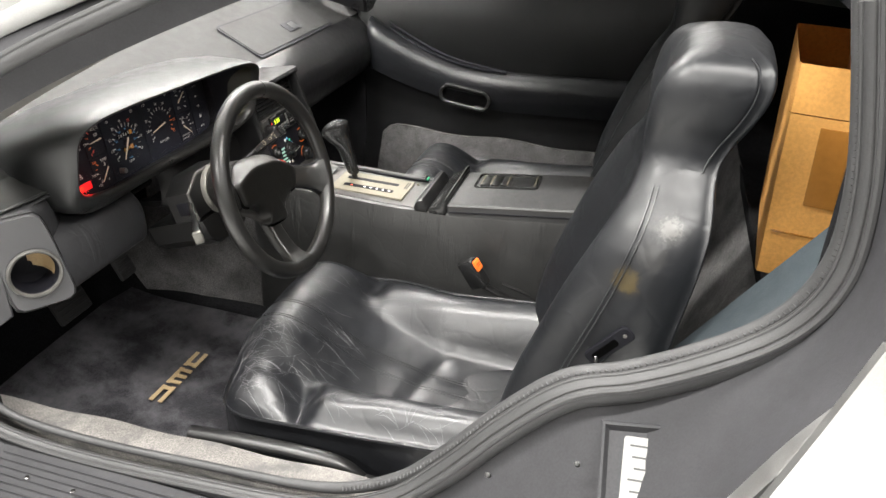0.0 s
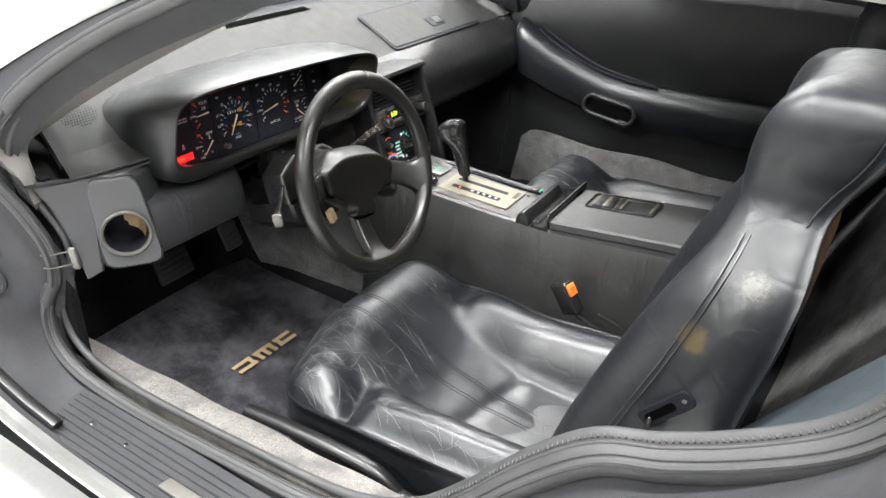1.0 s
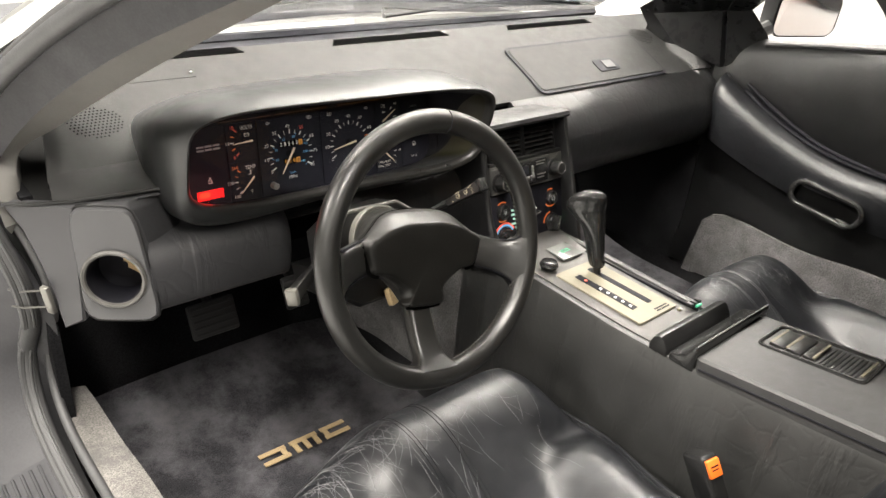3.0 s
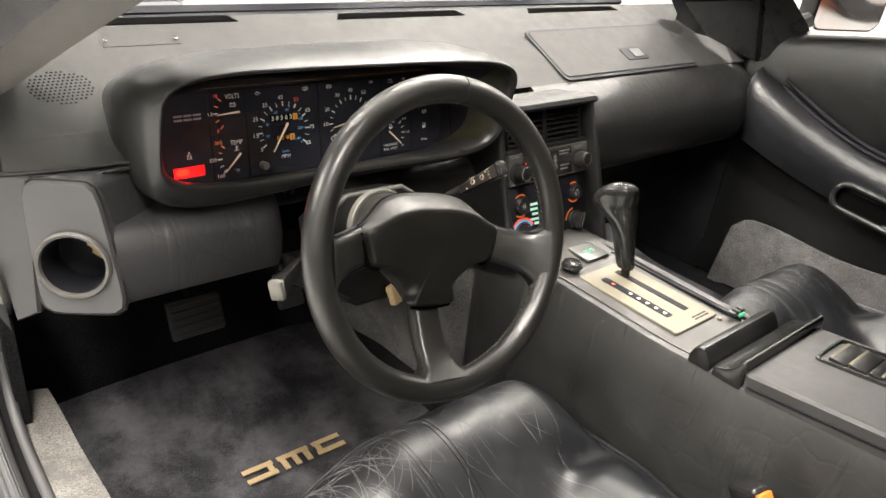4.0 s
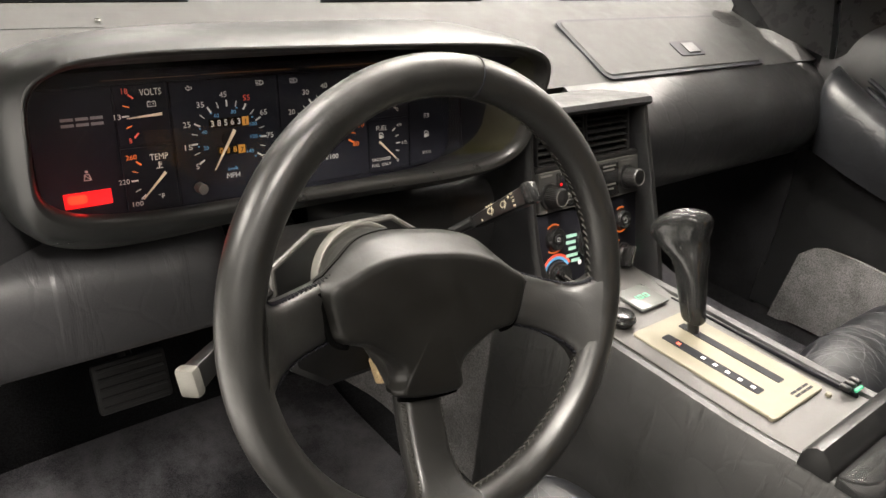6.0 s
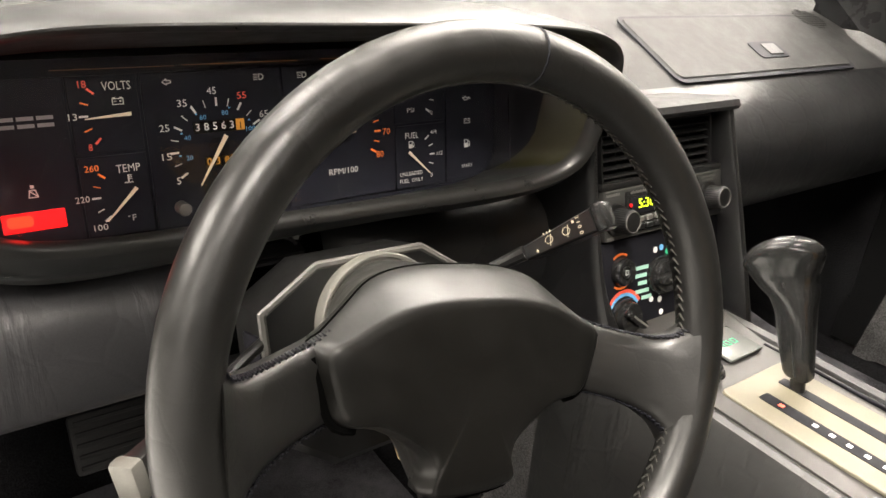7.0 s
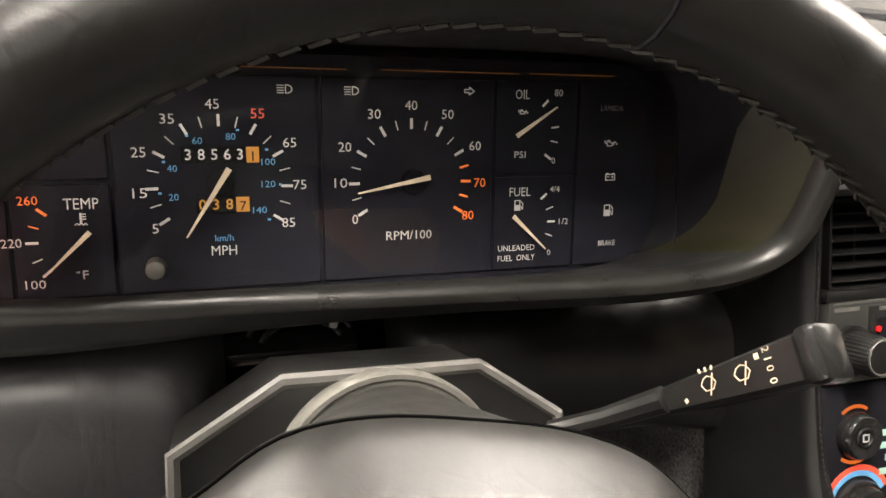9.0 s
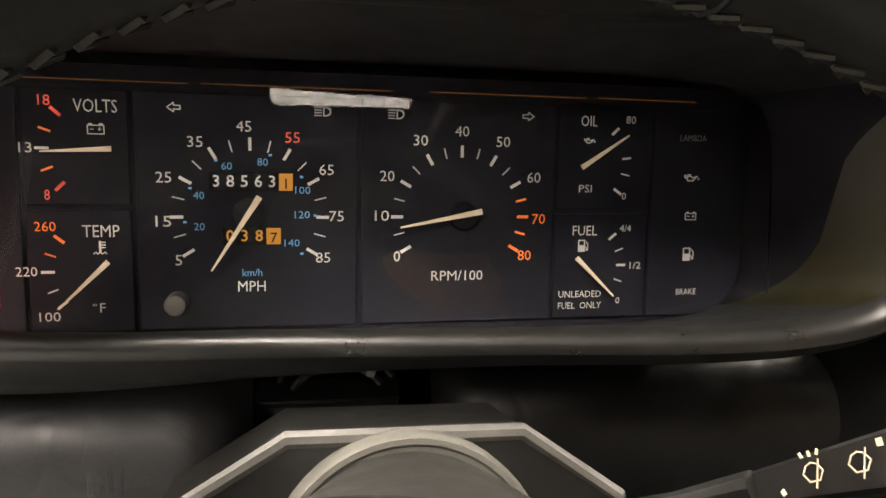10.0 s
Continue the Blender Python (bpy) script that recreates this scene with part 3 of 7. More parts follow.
for a, b in zip(seal_line, seal_line[1:]):
    run = (b - a).length
    while walked < run:
        p = a.lerp(b, walked / run)
        side = (seal_at(p, 0.01) - p).normalized()
        out = side.cross((b - a).normalized()).normalized()
        if out.dot(Vector((-1, 0, 0.6))) < 0:
            out = -out
        mid = seal_at(p, 0.0085, 0.002) + out * 0.0102
        if p.y < -0.6:
            tube(bm, [mid - side * 0.003, mid + side * 0.003], 0.0011, 5)
        walked += 0.0075
    walked -= run
tagged(part("stitched_ridge", bm, RUBBER, door_seal), kind="stuff")

OUT = [(-0.29, -0.21, 1.185), (-0.325, -0.07, 1.125), (-0.38, 0.06, 1.055), (-0.45, 0.185, 0.97), (-0.53, 0.31, 0.883), (-0.595, 0.375, 0.795), (-0.615, 0.36, 0.70), (-0.618, 0.31, 0.62), (-0.618, 0.25, 0.55),
       (-0.615, 0.16, 0.48), (-0.608, 0.07, 0.43), (-0.60, 0.0, 0.40), (-0.598, -0.12, 0.386), (-0.598, -0.35, 0.386), (-0.60, -0.58, 0.40), (-0.60, -0.72, 0.42), (-0.605, -0.82, 0.46), (-0.612, -0.90, 0.53), (-0.618, -0.97, 0.61),
       (-0.62, -1.03, 0.69), (-0.62, -1.075, 0.785), (-0.62, -1.115, 0.885), (-0.615, -1.155, 0.96), (-0.61, -1.18, 1.03), (-0.60, -1.19, 1.10), (-0.585, -1.18, 1.18), (-0.57, -1.15, 1.28)]
out_line = curve(OUT, 6)
bm = bmesh.new()
loft(bm, [[p, p.lerp(q, 0.12) + Vector((0.006, 0, -0.012)), p.lerp(q, 0.55) + Vector((0.012, 0, -0.014)), p.lerp(q, 0.9) + Vector((0.004, 0, -0.004)), q, q + Vector((0.02, 0, -0.03)), p + Vector((0.02, 0, -0.05))] for p, q in zip(seal_line, out_line)])
setting("door_jamb", bm, JAMB, "dark grey painted door jamb with shallow steps", "door jamb")
bm = bmesh.new()
loft(bm, [[q + Vector((0.002, 0, 0.002)), q + Vector((-0.012, 0, 0.003)), q + Vector((-0.02, 0, -0.008)), q + Vector((-0.015, 0, -0.03)), q + Vector((0.004, 0, -0.03))] for q in out_line])
setting("body_edge", bm, STEEL, "bright stainless body edge round the door opening", "body edge")

M_FJ = frame_of((-0.525, 0.19, 0.70), (0.156, -0.245, 0.06), (0, 0.05, 1))
bm = bmesh.new()
plate(bm, [(0.029, -0.056), (0.056, 0.088), (0.038, 0.105), (-0.055, 0.118), (-0.075, -0.050), (-0.047, -0.073)], 0.012, M_FJ @ Matrix.Translation((0, 0, -0.004)), 0.004)
setting("jamb_panel", bm, JAMB, "raised pressed panel in the front door jamb", "door jamb")
bm = bmesh.new()
tube(bm, [q + Vector((0.022, -0.008, 0.010)) for q in out_line if -0.02 < q.y < 0.31 and q.z < 0.63], 0.011, 8, flat=0.6)
setting("jamb_strip", bm, PLASTIC, "black rubber strip along the jamb edge", "trim strip")

# sill: faded carpet strip, ribbed scuff plate
bm = bmesh.new()
sheet(bm, lambda u, v: (-0.452 + 0.082 * u - 0.018 * (1 - v) * u, 0.16 - 0.80 * v, 0.418 + 0.02 * v - 0.012 * u * u - 0.17 * max(0, u - 0.86) / 0.14 + 0.003 * math.sin(23 * v)), 14, 40, 0.015)
setting("sill", bm, SILL_CARPET, "faded grey carpet along the door sill", "door sill")
scuff = thing("scuff_plate", (-0.55, -0.35, 0.39), "ribbed black scuff plate with small screws", "scuff plate")
bm = bmesh.new()
sheet(bm, lambda u, v: (-0.59 + 0.098 * u, 0.02 - 0.72 * v, 0.39 + 0.022 * u + 0.006 * v), 3, 20, 0.012)
part("plate", bm, JAMB, scuff)
for k in range(7):
    bm = bmesh.new()
    x = -0.58 + 0.012 * k
    tube(bm, [(x, 0.01, 0.394 + 0.0027 * k), (x, -0.35, 0.397 + 0.0027 * k), (x, -0.69, 0.4 + 0.0027 * k)], 0.0025, 6)
    part("rib", bm, JAMB, scuff)
for y in (-0.066, -0.157, -0.40, -0.6):
    bm = bmesh.new()
    disc(bm, 0.004, 0.003, pose(-0.541, y, 0.404), 12, 0.001)
    part("screw", bm, CHROME, scuff)
bm = bmesh.new()
rbox(bm, (0.03, 0.075, 0.006), pose(-0.556, -0.31, 0.403, 0, 10, 0), 0.002)
part("striker_tab", bm, ALLOY, scuff, "small bright metal striker tab")

# rear jamb: recess with a sticker
M_B = frame_of((-0.508, -1.0, 0.733), (0, -1, 0.1), (0.17, 0.05, 0.135))
recess = thing("jamb_recess", (-0.508, -1.0, 0.7), "dark recessed panel in the rear jamb", "panel")
bm = bmesh.new()
loft(bm, [[M_B @ Vector((x, y, z)) for x, y in ((-0.042 + i, 0.030 - i), (0.062, 0.036 - i), (0.13 - i, 0.088 - i), (0.15 - i, 0.08), (0.075 - i, -0.02), (0.07 - i, -0.14), (-0.036 + i, -0.14))] for z, i in ((-0.012, 0.0), (0.012, 0.0), (0.014, 0.002), (0.014, 0.005), (0.0055, 0.010))])
part("pressed_frame", bm, JAMB, recess)
for x, y in ((-0.065, -0.025), (-0.169, -0.055)):
    bm = bmesh.new()
    disc(bm, 0.0035, 0.010, M_B @ Matrix.Translation((x, y, 0)), 12, 0.001)
    part("bolt", bm, PLASTIC, recess)
sticker = thing("jamb_sticker", (-0.508, -1.0, 0.7), "white paper data sticker with rows of print", "sticker")
bm = bmesh.new()
plate(bm, rrect(0.070, 0.125, 0.004, 3, 0.021, -0.046), 0.001, M_B @ Matrix.Translation((0, 0, 0.006)))
paper = part("paper", bm, PAPER, sticker)
bm = bmesh.new()
for k in range(8):
    stroke(bm, [(-0.006 + 0.003 * (k % 3), 0.006 - 0.013 * k), (0.050 - 0.007 * (k % 2), 0.006 - 0.013 * k)], 0.0022, M_B @ Matrix.Translation((0, 0, 0.0071)))
tagged(part("print_bars", bm, RUBBER, paper), kind="stuff")

# ---- bodywork outside ----
bm = bmesh.new()
sheet(bm, lambda u, v: (-0.50 + 1.72 * u, 0.50 + 1.45 * v, 0.865 - 0.33 * v - 0.10 * (2 * u - 1) ** 4 - 0.03 * v * v), 20, 14, 0.02)
setting("bonnet", bm, STEEL, "brushed stainless bonnet beyond the windscreen", "bonnet")
bm = bmesh.new()
sheet(bm, lambda u, v: (-0.42 + 1.56 * u, 0.40 + 0.12 * v, 0.905 - 0.04 * v + 0.01 * math.sin(40 * v)), 14, 8, 0.012)
setting("cowl", bm, MATTE, "black scuttle panel below the windscreen", "scuttle")
bm = bmesh.new()
sheet(bm, lambda u, v: (-0.612 + 0.01 * math.sin(math.pi * v), 0.36 + 0.28 * u, 0.80 - 0.16 * u - (0.32 - 0.17 * u) * v), 8, 8, 0.012)
setting("front_wing", bm, STEEL, "stainless front wing behind the wheel", "wing")
bm = bmesh.new()
sheet(bm, lambda u, v: (-0.632 - 0.02 * math.sin(math.pi * v), -1.015 - 0.136 * v - 0.75 * u, 0.56 + 0.46 * v), 10, 10, 0.012)
setting("rear_wing", bm, STEEL, "brushed stainless rear wing beside the door", "wing")
# dark inner sides that close the cabin
for nm, f in (("kick_panel_right", lambda u, v: (1.245, 0.04 + 0.55 * u, 0.22 + 0.64 * v)), ("kick_panel_left", lambda u, v: (-0.435, 0.075 + 0.5 * u, 0.22 + 0.58 * v)), ("quarter_panel_right", lambda u, v: (1.235 - 0.06 * v * v, -1.0 - 1.0 * u, 0.24 + 0.92 * v)), ("quarter_panel_left", lambda u, v: (-0.44 + 0.08 * v, -1.16 - 0.85 * u, 0.6 + 0.55 * v)), ("rear_roof", lambda u, v: (-0.40 + 1.62 * u, -1.22 - 0.75 * v, 1.15 - 0.05 * v))):
    bm = bmesh.new()
    sheet(bm, f, 8, 8, 0.015)
    setting(nm, bm, CARPET, "dark lined inner side of the cabin", "panel")
front_wheel = thing("front_wheel", (-0.5, 0.86, 0.0), "black treaded front tyre on a grey alloy rim", "wheel")
m = pose(-0.60, 0.86, 0.30, 0, 90, 0)
bm = bmesh.new()
ring(bm, 0.235, 0.062, pose(-0.52, 0.86, 0.30, 0, 90, 0), 48, 12, 1.35)
tyre = part("tyre", bm, TYRE, front_wheel)
bm = bmesh.new()
for k in range(60):
    a = 2 * math.pi * k / 60
    for s in (-1, 1):
        rbox(bm, (0.012, 0.05, 0.006), pose(-0.52 + 0.035 * s, 0.86 + 0.299 * math.cos(a), 0.30 + 0.299 * math.sin(a), math.degrees(a) - 90, 0, 0) @ pose(0, 0, 0, 0, 0, 35 * s), 0.001, 1)
tagged(part("tread", bm, TYRE, tyre), kind="stuff")
bm = bmesh.new()
disc(bm, 0.19, 0.09, pose(-0.57, 0.86, 0.30, 0, 90, 0), 32, 0.02)
part("rim", bm, STEEL, front_wheel)
for k, x in enumerate((0.02, 0.62)):
    wiper = thing("wiper", (x, 0.42, 0.93), "black wiper arm and blade below the glass", "wiper", "wipers")
    bm = bmesh.new()
    tube(bm, [(x + 0.48, 0.44, 0.93), (x + 0.2, 0.425, 0.945), (x, 0.40, 0.95)], 0.007, 8)
    part("arm", bm, PLASTIC, wiper)
    bm = bmesh.new()
    tube(bm, [(x - 0.25, 0.39, 0.935), (x, 0.40, 0.948), (x + 0.25, 0.405, 0.945)], 0.006, 6)
    part("blade", bm, RUBBER, wiper)


# ---- other things on the showroom floor ----
def parked_car(x, y, turn, paint, label):
    """A parked car seen only in slivers: body, glass house and wheels."""
    car = thing("parked_car", (x, y, 0), label, "car", "parked cars")
    m = pose(x, y, 0, 0, 0, turn)
    bm = bmesh.new()
    rows = []
    for yy, w, z0, z1 in ((-2.15, 0.70, 0.42, 0.70), (-2.05, 0.82, 0.30, 0.82), (-1.3, 0.90, 0.24, 0.92), (-0.4, 0.91, 0.24, 0.93), (0.5, 0.91, 0.24, 0.90), (1.5, 0.88, 0.24, 0.82), (2.05, 0.80, 0.30, 0.70), (2.15, 0.70, 0.40, 0.60)):
        rows.append([m @ Vector((sx * w * a, yy, z0 + (z1 - z0) * b)) for sx, a, b in ((-1, 0.92, 0), (-1, 1.0, 0.35), (-1, 0.99, 0.72), (-1, 0.90, 0.97), (-1, 0.4, 1.03), (1, 0.4, 1.03), (1, 0.90, 0.97), (1, 0.99, 0.72), (1, 1.0, 0.35), (1, 0.92, 0))])
    loft(bm, rows)
    part("body", bm, paint, car)
    bm = bmesh.new()
    loft(bm, [[m @ Vector((sx * w, yy, z)) for sx, yy in ((-1, -1.2 + d), (-1, 0.75 - e), (1, 0.75 - e), (1, -1.2 + d))] for w, z, d, e in ((0.84, 0.90, 0, 0), (0.74, 1.12, 0.2, 0.38), (0.64, 1.24, 0.42, 0.75))])
    part("glass_house", bm, GLOSSY, car, "dark glazed cabin")
    bm = bmesh.new()
    loft(bm, [[m @ Vector((sx * w, yy, z)) for sx, yy in ((-1, -0.8), (-1, 0.0), (1, 0.0), (1, -0.8))] for w, z in ((0.655, 1.235), (0.60, 1.275))])
    part("roof", bm, paint, car)
    for sx in (-1, 1):
        for yy in (-1.3, 1.3):
            bm = bmesh.new()
            disc(bm, 0.31, 0.2, m @ pose(sx * 0.83 - 0.1, yy, 0.31, 0, 90, 0), 28, 0.03)
            wh = part("wheel", bm, TYRE, car)
            bm = bmesh.new()
            disc(bm, 0.19, 0.21, m @ pose(sx * 0.83 - 0.105, yy, 0.31, 0, 90, 0), 24, 0.02)
            part("rim", bm, STEEL, wh)


parked_car(2.6, -4.8, 62, CAR_ORANGE, "orange sports car parked on the white floor")
parked_car(6.3, -2.0, 0, CAR_RED, "red sports car parked on the white floor")
bm = bmesh.new()
rbox(bm, (3.2, 0.62, 0.14), pose(0.05, 4.75, 0.07, 0, 0, 14), 0.02)
tagged(new("display_plinth", finish(bm, "display_plinth", PLINTH)), "low grey painted plinth on the white floor", "plinth")
bm = bmesh.new()
rbox(bm, (0.08, 0.08, 2.2), pose(1.75, 5.2, 1.1), 0.01)
tagged(new("floor_post", finish(bm, "floor_post", PLINTH)), "upright grey post standing on the floor", "post")

# ---- plain outer skin that closes the car ----
bm = bmesh.new()
sheet(bm, lambda u, v: (1.315 + 0.02 * math.sin(math.pi * v), 1.9 - 4.8 * u, 0.26 + (0.52 + 0.06 * math.sin(math.pi * u)) * v), 24, 6, 0.015)
setting("body_side_right", bm, STEEL, "brushed stainless body side beyond the passenger door", "body side")
bm = bmesh.new()
sheet(bm, lambda u, v: (-0.52 + 1.82 * u, -1.99 - 0.9 * v, 1.10 - 0.24 * v - 0.08 * (2 * u - 1) ** 4), 14, 8, 0.015)
setting("rear_deck", bm, STEEL, "brushed stainless rear deck", "rear deck")
bm = bmesh.new()
sheet(bm, lambda u, v: (-0.54 + 1.85 * u, -2.9 + 0.03 * math.sin(math.pi * v), 0.30 + 0.54 * v), 10, 6, 0.015)
setting("tail_panel", bm, MATTE, "dark tail panel of the car", "panel")
bm = bmesh.new()
sheet(bm, lambda u, v: (-0.64 - 0.02 * math.sin(math.pi * v), -1.76 - 1.13 * u, 0.56 + (0.46 - 0.18 * u) * v), 8, 6, 0.012)
setting("rear_wing_tail", bm, STEEL, "brushed stainless tail of the rear wing", "wing")
for dx, dy in ((1.80, 0.0), (1.80, -2.55), (0.0, -2.55)):
    w2 = copy_thing(front_wheel, Matrix.Translation((-0.5 + dx, 0.86 + dy, 0.0)))
    w2["label"] = "black treaded tyre on a grey alloy rim"

# ---- dashboard ----
dashboard = thing("dashboard", (0.36, 0.2, 0.63), "grey vinyl dashboard with a soft rolled edge", "dashboard")
TOP = [(0.298, 0.9165), (0.26, 0.904), (0.20, 0.882), (0.13, 0.851), (0.066, 0.817)]
FRONT = [(0.048, 0.806), (0.02, 0.785), (-0.005, 0.752), (-0.014, 0.71), (-0.008, 0.668), (0.012, 0.64), (0.05, 0.628), (0.14, 0.625)]


def dash_point(y):
    """Height of the dash top at a depth."""
    for (y1, z1), (y0, z0) in zip(TOP, TOP[1:]):
        if y0 <= y <= y1:
            return z0 + (z1 - z0) * (y - y0) / (y1 - y0)
    return TOP[-1][1] if y < 0.1 else TOP[0][1]


def swept(profile, x0, x1, n, bend=lambda x, y, z: (x, y, z)):
    pts = curve([(0, y, z) for y, z in profile], 4)
    return lambda u, v: bend(x0 + (x1 - x0) * u, *between_points(pts, v))


def between_points(pts, v):
    k = min(int(v * (len(pts) - 1)), len(pts) - 2)
    f = v * (len(pts) - 1) - k
    p = pts[k].lerp(pts[k + 1], f)
    return p.y, p.z


bm = bmesh.new()
sheet(bm, swept(TOP, -0.47, 1.27, 1, lambda x, y, z: (x + (0.047 + 0.27 * (min(y, 0.16) - 0.04)) * max(0.0, (0.2 - x) / 0.67), y, z)), 40, 20, 0.012)
part("dash_top", bm, DASH, dashboard)
bm = bmesh.new()
sheet(bm, swept([(0.066, 0.817)] + FRONT, 0.462, 1.255, 1, lambda x, y, z: (x, y + 0.02 * max(0, (x - 1.1) / 0.15) ** 2, z)), 30, 28, 0.012)
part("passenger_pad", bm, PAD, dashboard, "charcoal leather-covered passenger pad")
KNEE_LINE = [(0.09, 0.738), (0.04, 0.738), (-0.002, 0.735), (-0.026, 0.720), (-0.037, 0.69), (-0.036, 0.65), (-0.022, 0.632), (0.05, 0.628)]
bm = bmesh.new()
sheet(bm, swept(KNEE_LINE, -0.33, -0.092, 1, lambda x, y, z: (x, y + 0.045 * max(0.0, (x + 0.125) / 0.033) ** 2.5, z - 0.004 * max(0.0, (x + 0.125) / 0.033))), 24, 26, 0.012)
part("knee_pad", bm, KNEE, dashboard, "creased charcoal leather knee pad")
# Same leather as the left pad; its shade is put into the darker PAD.
bm = bmesh.new()
sheet(bm, swept([(p[0] + 0.018, p[1]) for p in KNEE_LINE], 0.012, 0.262, 1, lambda x, y, z: (x, y + 0.04 * max(0.0, (0.04 - x) / 0.028) ** 2.5 - 0.02 * max(0.0, (x - 0.2) / 0.06), z)), 22, 26, 0.012)
part("knee_pad", bm, PAD, dashboard, "leather pad right of the column, coloured darker for shade")
# Black board behind the pads, put in as the shade of their gap.
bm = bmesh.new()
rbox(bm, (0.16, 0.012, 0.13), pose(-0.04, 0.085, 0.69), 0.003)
col_gap = part("column_gap_shade", bm, GAP_SHADE, dashboard, "black board for the shade between the knee pads")
bm = bmesh.new()
for r, z0 in ((0.034, 0.0), (0.026, 0.006)):
    tube(bm, [(-0.045 + r * math.cos(radians(a)), 0.02 - z0, 0.714 + r * 0.7 * math.sin(radians(a))) for a in range(20, 165, 12)], 0.0022, 6)
rbox(bm, (0.085, 0.02, 0.012), pose(-0.05, 0.03, 0.707, 20, 0, 0), 0.003)
part("column_bracket", bm, GLOSSY, col_gap, "black column bracket with a curved strap")
bm = bmesh.new()
rbox(bm, (0.005, 0.004, 0.008), pose(-0.028, -0.005, 0.738, 0, 20, 0), 0.001)
part("white_clip", bm, PAPER, col_gap, "small pale clip")
# end panel beside the door
M_END = frame_of((-0.445, 0.045, 0.71), (0.075, -0.052, 0.0), (0.0, 0.10, 1.0))
bm = bmesh.new()
plate(bm, [(-0.040, 0.087), (0.05, 0.087), (0.045, -0.085), (0.016, -0.098), (0.008, -0.05), (-0.004, 0.0), (-0.02, 0.05)], 0.02, M_END @ Matrix.Translation((0, 0, -0.02)), 0.004)
part("end_panel", bm, END_SKIN, dashboard)
PLAN = [(-0.482, 0.074), (-0.44, 0.052), (-0.386, 0.028), (-0.318, 0.006), (-0.28, 0.0)]


def front_y(x):
    for (xa, ya), (xb, yb) in zip(PLAN, PLAN[1:]):
        if x <= xb:
            return ya + (yb - ya) * (x - xa) / (xb - xa)
    return PLAN[-1][1]


bm = bmesh.new()
sheet(bm, lambda u, v: (-0.419 + 0.139 * u + 0.006 * v * (1 - u), front_y(-0.419 + 0.139 * u) * (1 - v) + 0.078 * v, (0.804 + 0.008 * u) * (1 - v) + 0.8235 * v - 0.005 * (1 - v) ** 3), 20, 8, 0.006)
part("dash_corner", bm, DASH, dashboard)
bm = bmesh.new()
tube(bm, [(x, front_y(x) - 0.001, 0.7985 + 0.009 * max(0.0, min(1.0, (x + 0.41) / 0.1))) for x in [-0.482 + 0.2 * k / 24 for k in range(25)]], 0.003, 8)
part("edge_welt", bm, PLASTIC, dashboard)
# dark gap between the dash end and the pillar
bm = bmesh.new()
sheet(bm, lambda u, v: (-0.462 + 0.10 * u, 0.09 + 0.27 * v, 0.777 + 0.12 * v - 0.012 * u), 6, 8, 0.006)
part("end_gap", bm, DASH, dashboard, "narrow filler at the end of the dash")


# leather wrapped over the corner behind the vent pod
def knee_corner(u, v):
    x = -0.408 + 0.146 * u
    y = 0.0290 - 0.052 * min(1.0, (x + 0.408) / 0.062) * 0.805 + 0.04 * max(0.0, (x + 0.346) / 0.084) ** 1.5
    low = 0.755 - 0.02 * min(1.0, max(0.0, (x + 0.34) / 0.02))
    rows = [(0.0, front_y(x) + 0.012, 0.799 + 0.006 * u), (0.3, front_y(x) - 0.004, 0.797 + 0.004 * u), (0.55, y + 0.010, 0.795), (0.68, y + 0.002, 0.789), (0.82, y, 0.778), (1.0, y - 0.004, low)]
    return (x, *between(rows, v))


bm = bmesh.new()
sheet(bm, knee_corner, 26, 18, 0.004)
part("knee_corner", bm, KNEE, dashboard, "charcoal leather wrapped over the corner")
# air vent pod with an empty round hole
M_POD = frame_of((-0.371, -0.010, 0.712), (0.07, -0.047, 0.0), (0.0, 0.10, 1.0))
N = 48
square = []
for k in range(N):
    a = 2 * math.pi * k / N
    c, s = math.cos(a), math.sin(a)
    w, h = 0.049, 0.085
    q = (abs(c / w) ** 7 + abs(s / h) ** 7) ** (-1 / 7)
    square.append(((q * c if c < 0 else q * c * (0.93 - 0.2 * q * s / h)) - 0.004 * (q * s / h), q * s))
CY = -0.018


def circle(r, z):
    return [M_POD @ Vector((r * math.cos(2 * math.pi * k / N), CY + r * math.sin(2 * math.pi * k / N), z)) for k in range(N)]


bm = bmesh.new()
loft(bm, [[M_POD @ Vector((x * 1.0, y, -0.045)) for x, y in square], [M_POD @ Vector((x, y, -0.006)) for x, y in square], [M_POD @ Vector((x * 0.94, y * 0.96, 0.0)) for x, y in square], circle(0.041, 0.0), circle(0.041, -0.05)], caps=False)
pod = part("vent_pod", bm, POD, dashboard, "grey vent pod with an empty round hole")
bm = bmesh.new()
loft(bm, [circle(0.043, -0.002), circle(0.0435, 0.004), circle(0.041, 0.007), circle(0.038, 0.006), circle(0.0365, 0.002)], caps=False)
part("vent_ring", bm, EDGE_GREY, pod, "worn grey ring of the empty air vent")
bm = bmesh.new()
loft(bm, [circle(0.0365, 0.002), circle(0.0355, 0.0), circle(0.034, -0.045), circle(0.02, -0.048)], caps=False)
part("vent_bore", bm, MATTE, pod, "dark bore of the empty vent")
bm = bmesh.new()
disc(bm, 0.036, 0.004, M_POD @ Matrix.Translation((0.0, CY, -0.052)), 28)
part("duct_end", bm, MATTE, pod)
bm = bmesh.new()
loft(bm, [[M_POD @ Vector((r * math.cos(a), CY + r * math.sin(a), z)) for a in (radians(-30 + 8 * k) for k in range(16))] for r, z in ((0.0335, -0.014), (0.0325, -0.03), (0.024, -0.0455), (0.006, -0.0462))], closed=False, caps=False)
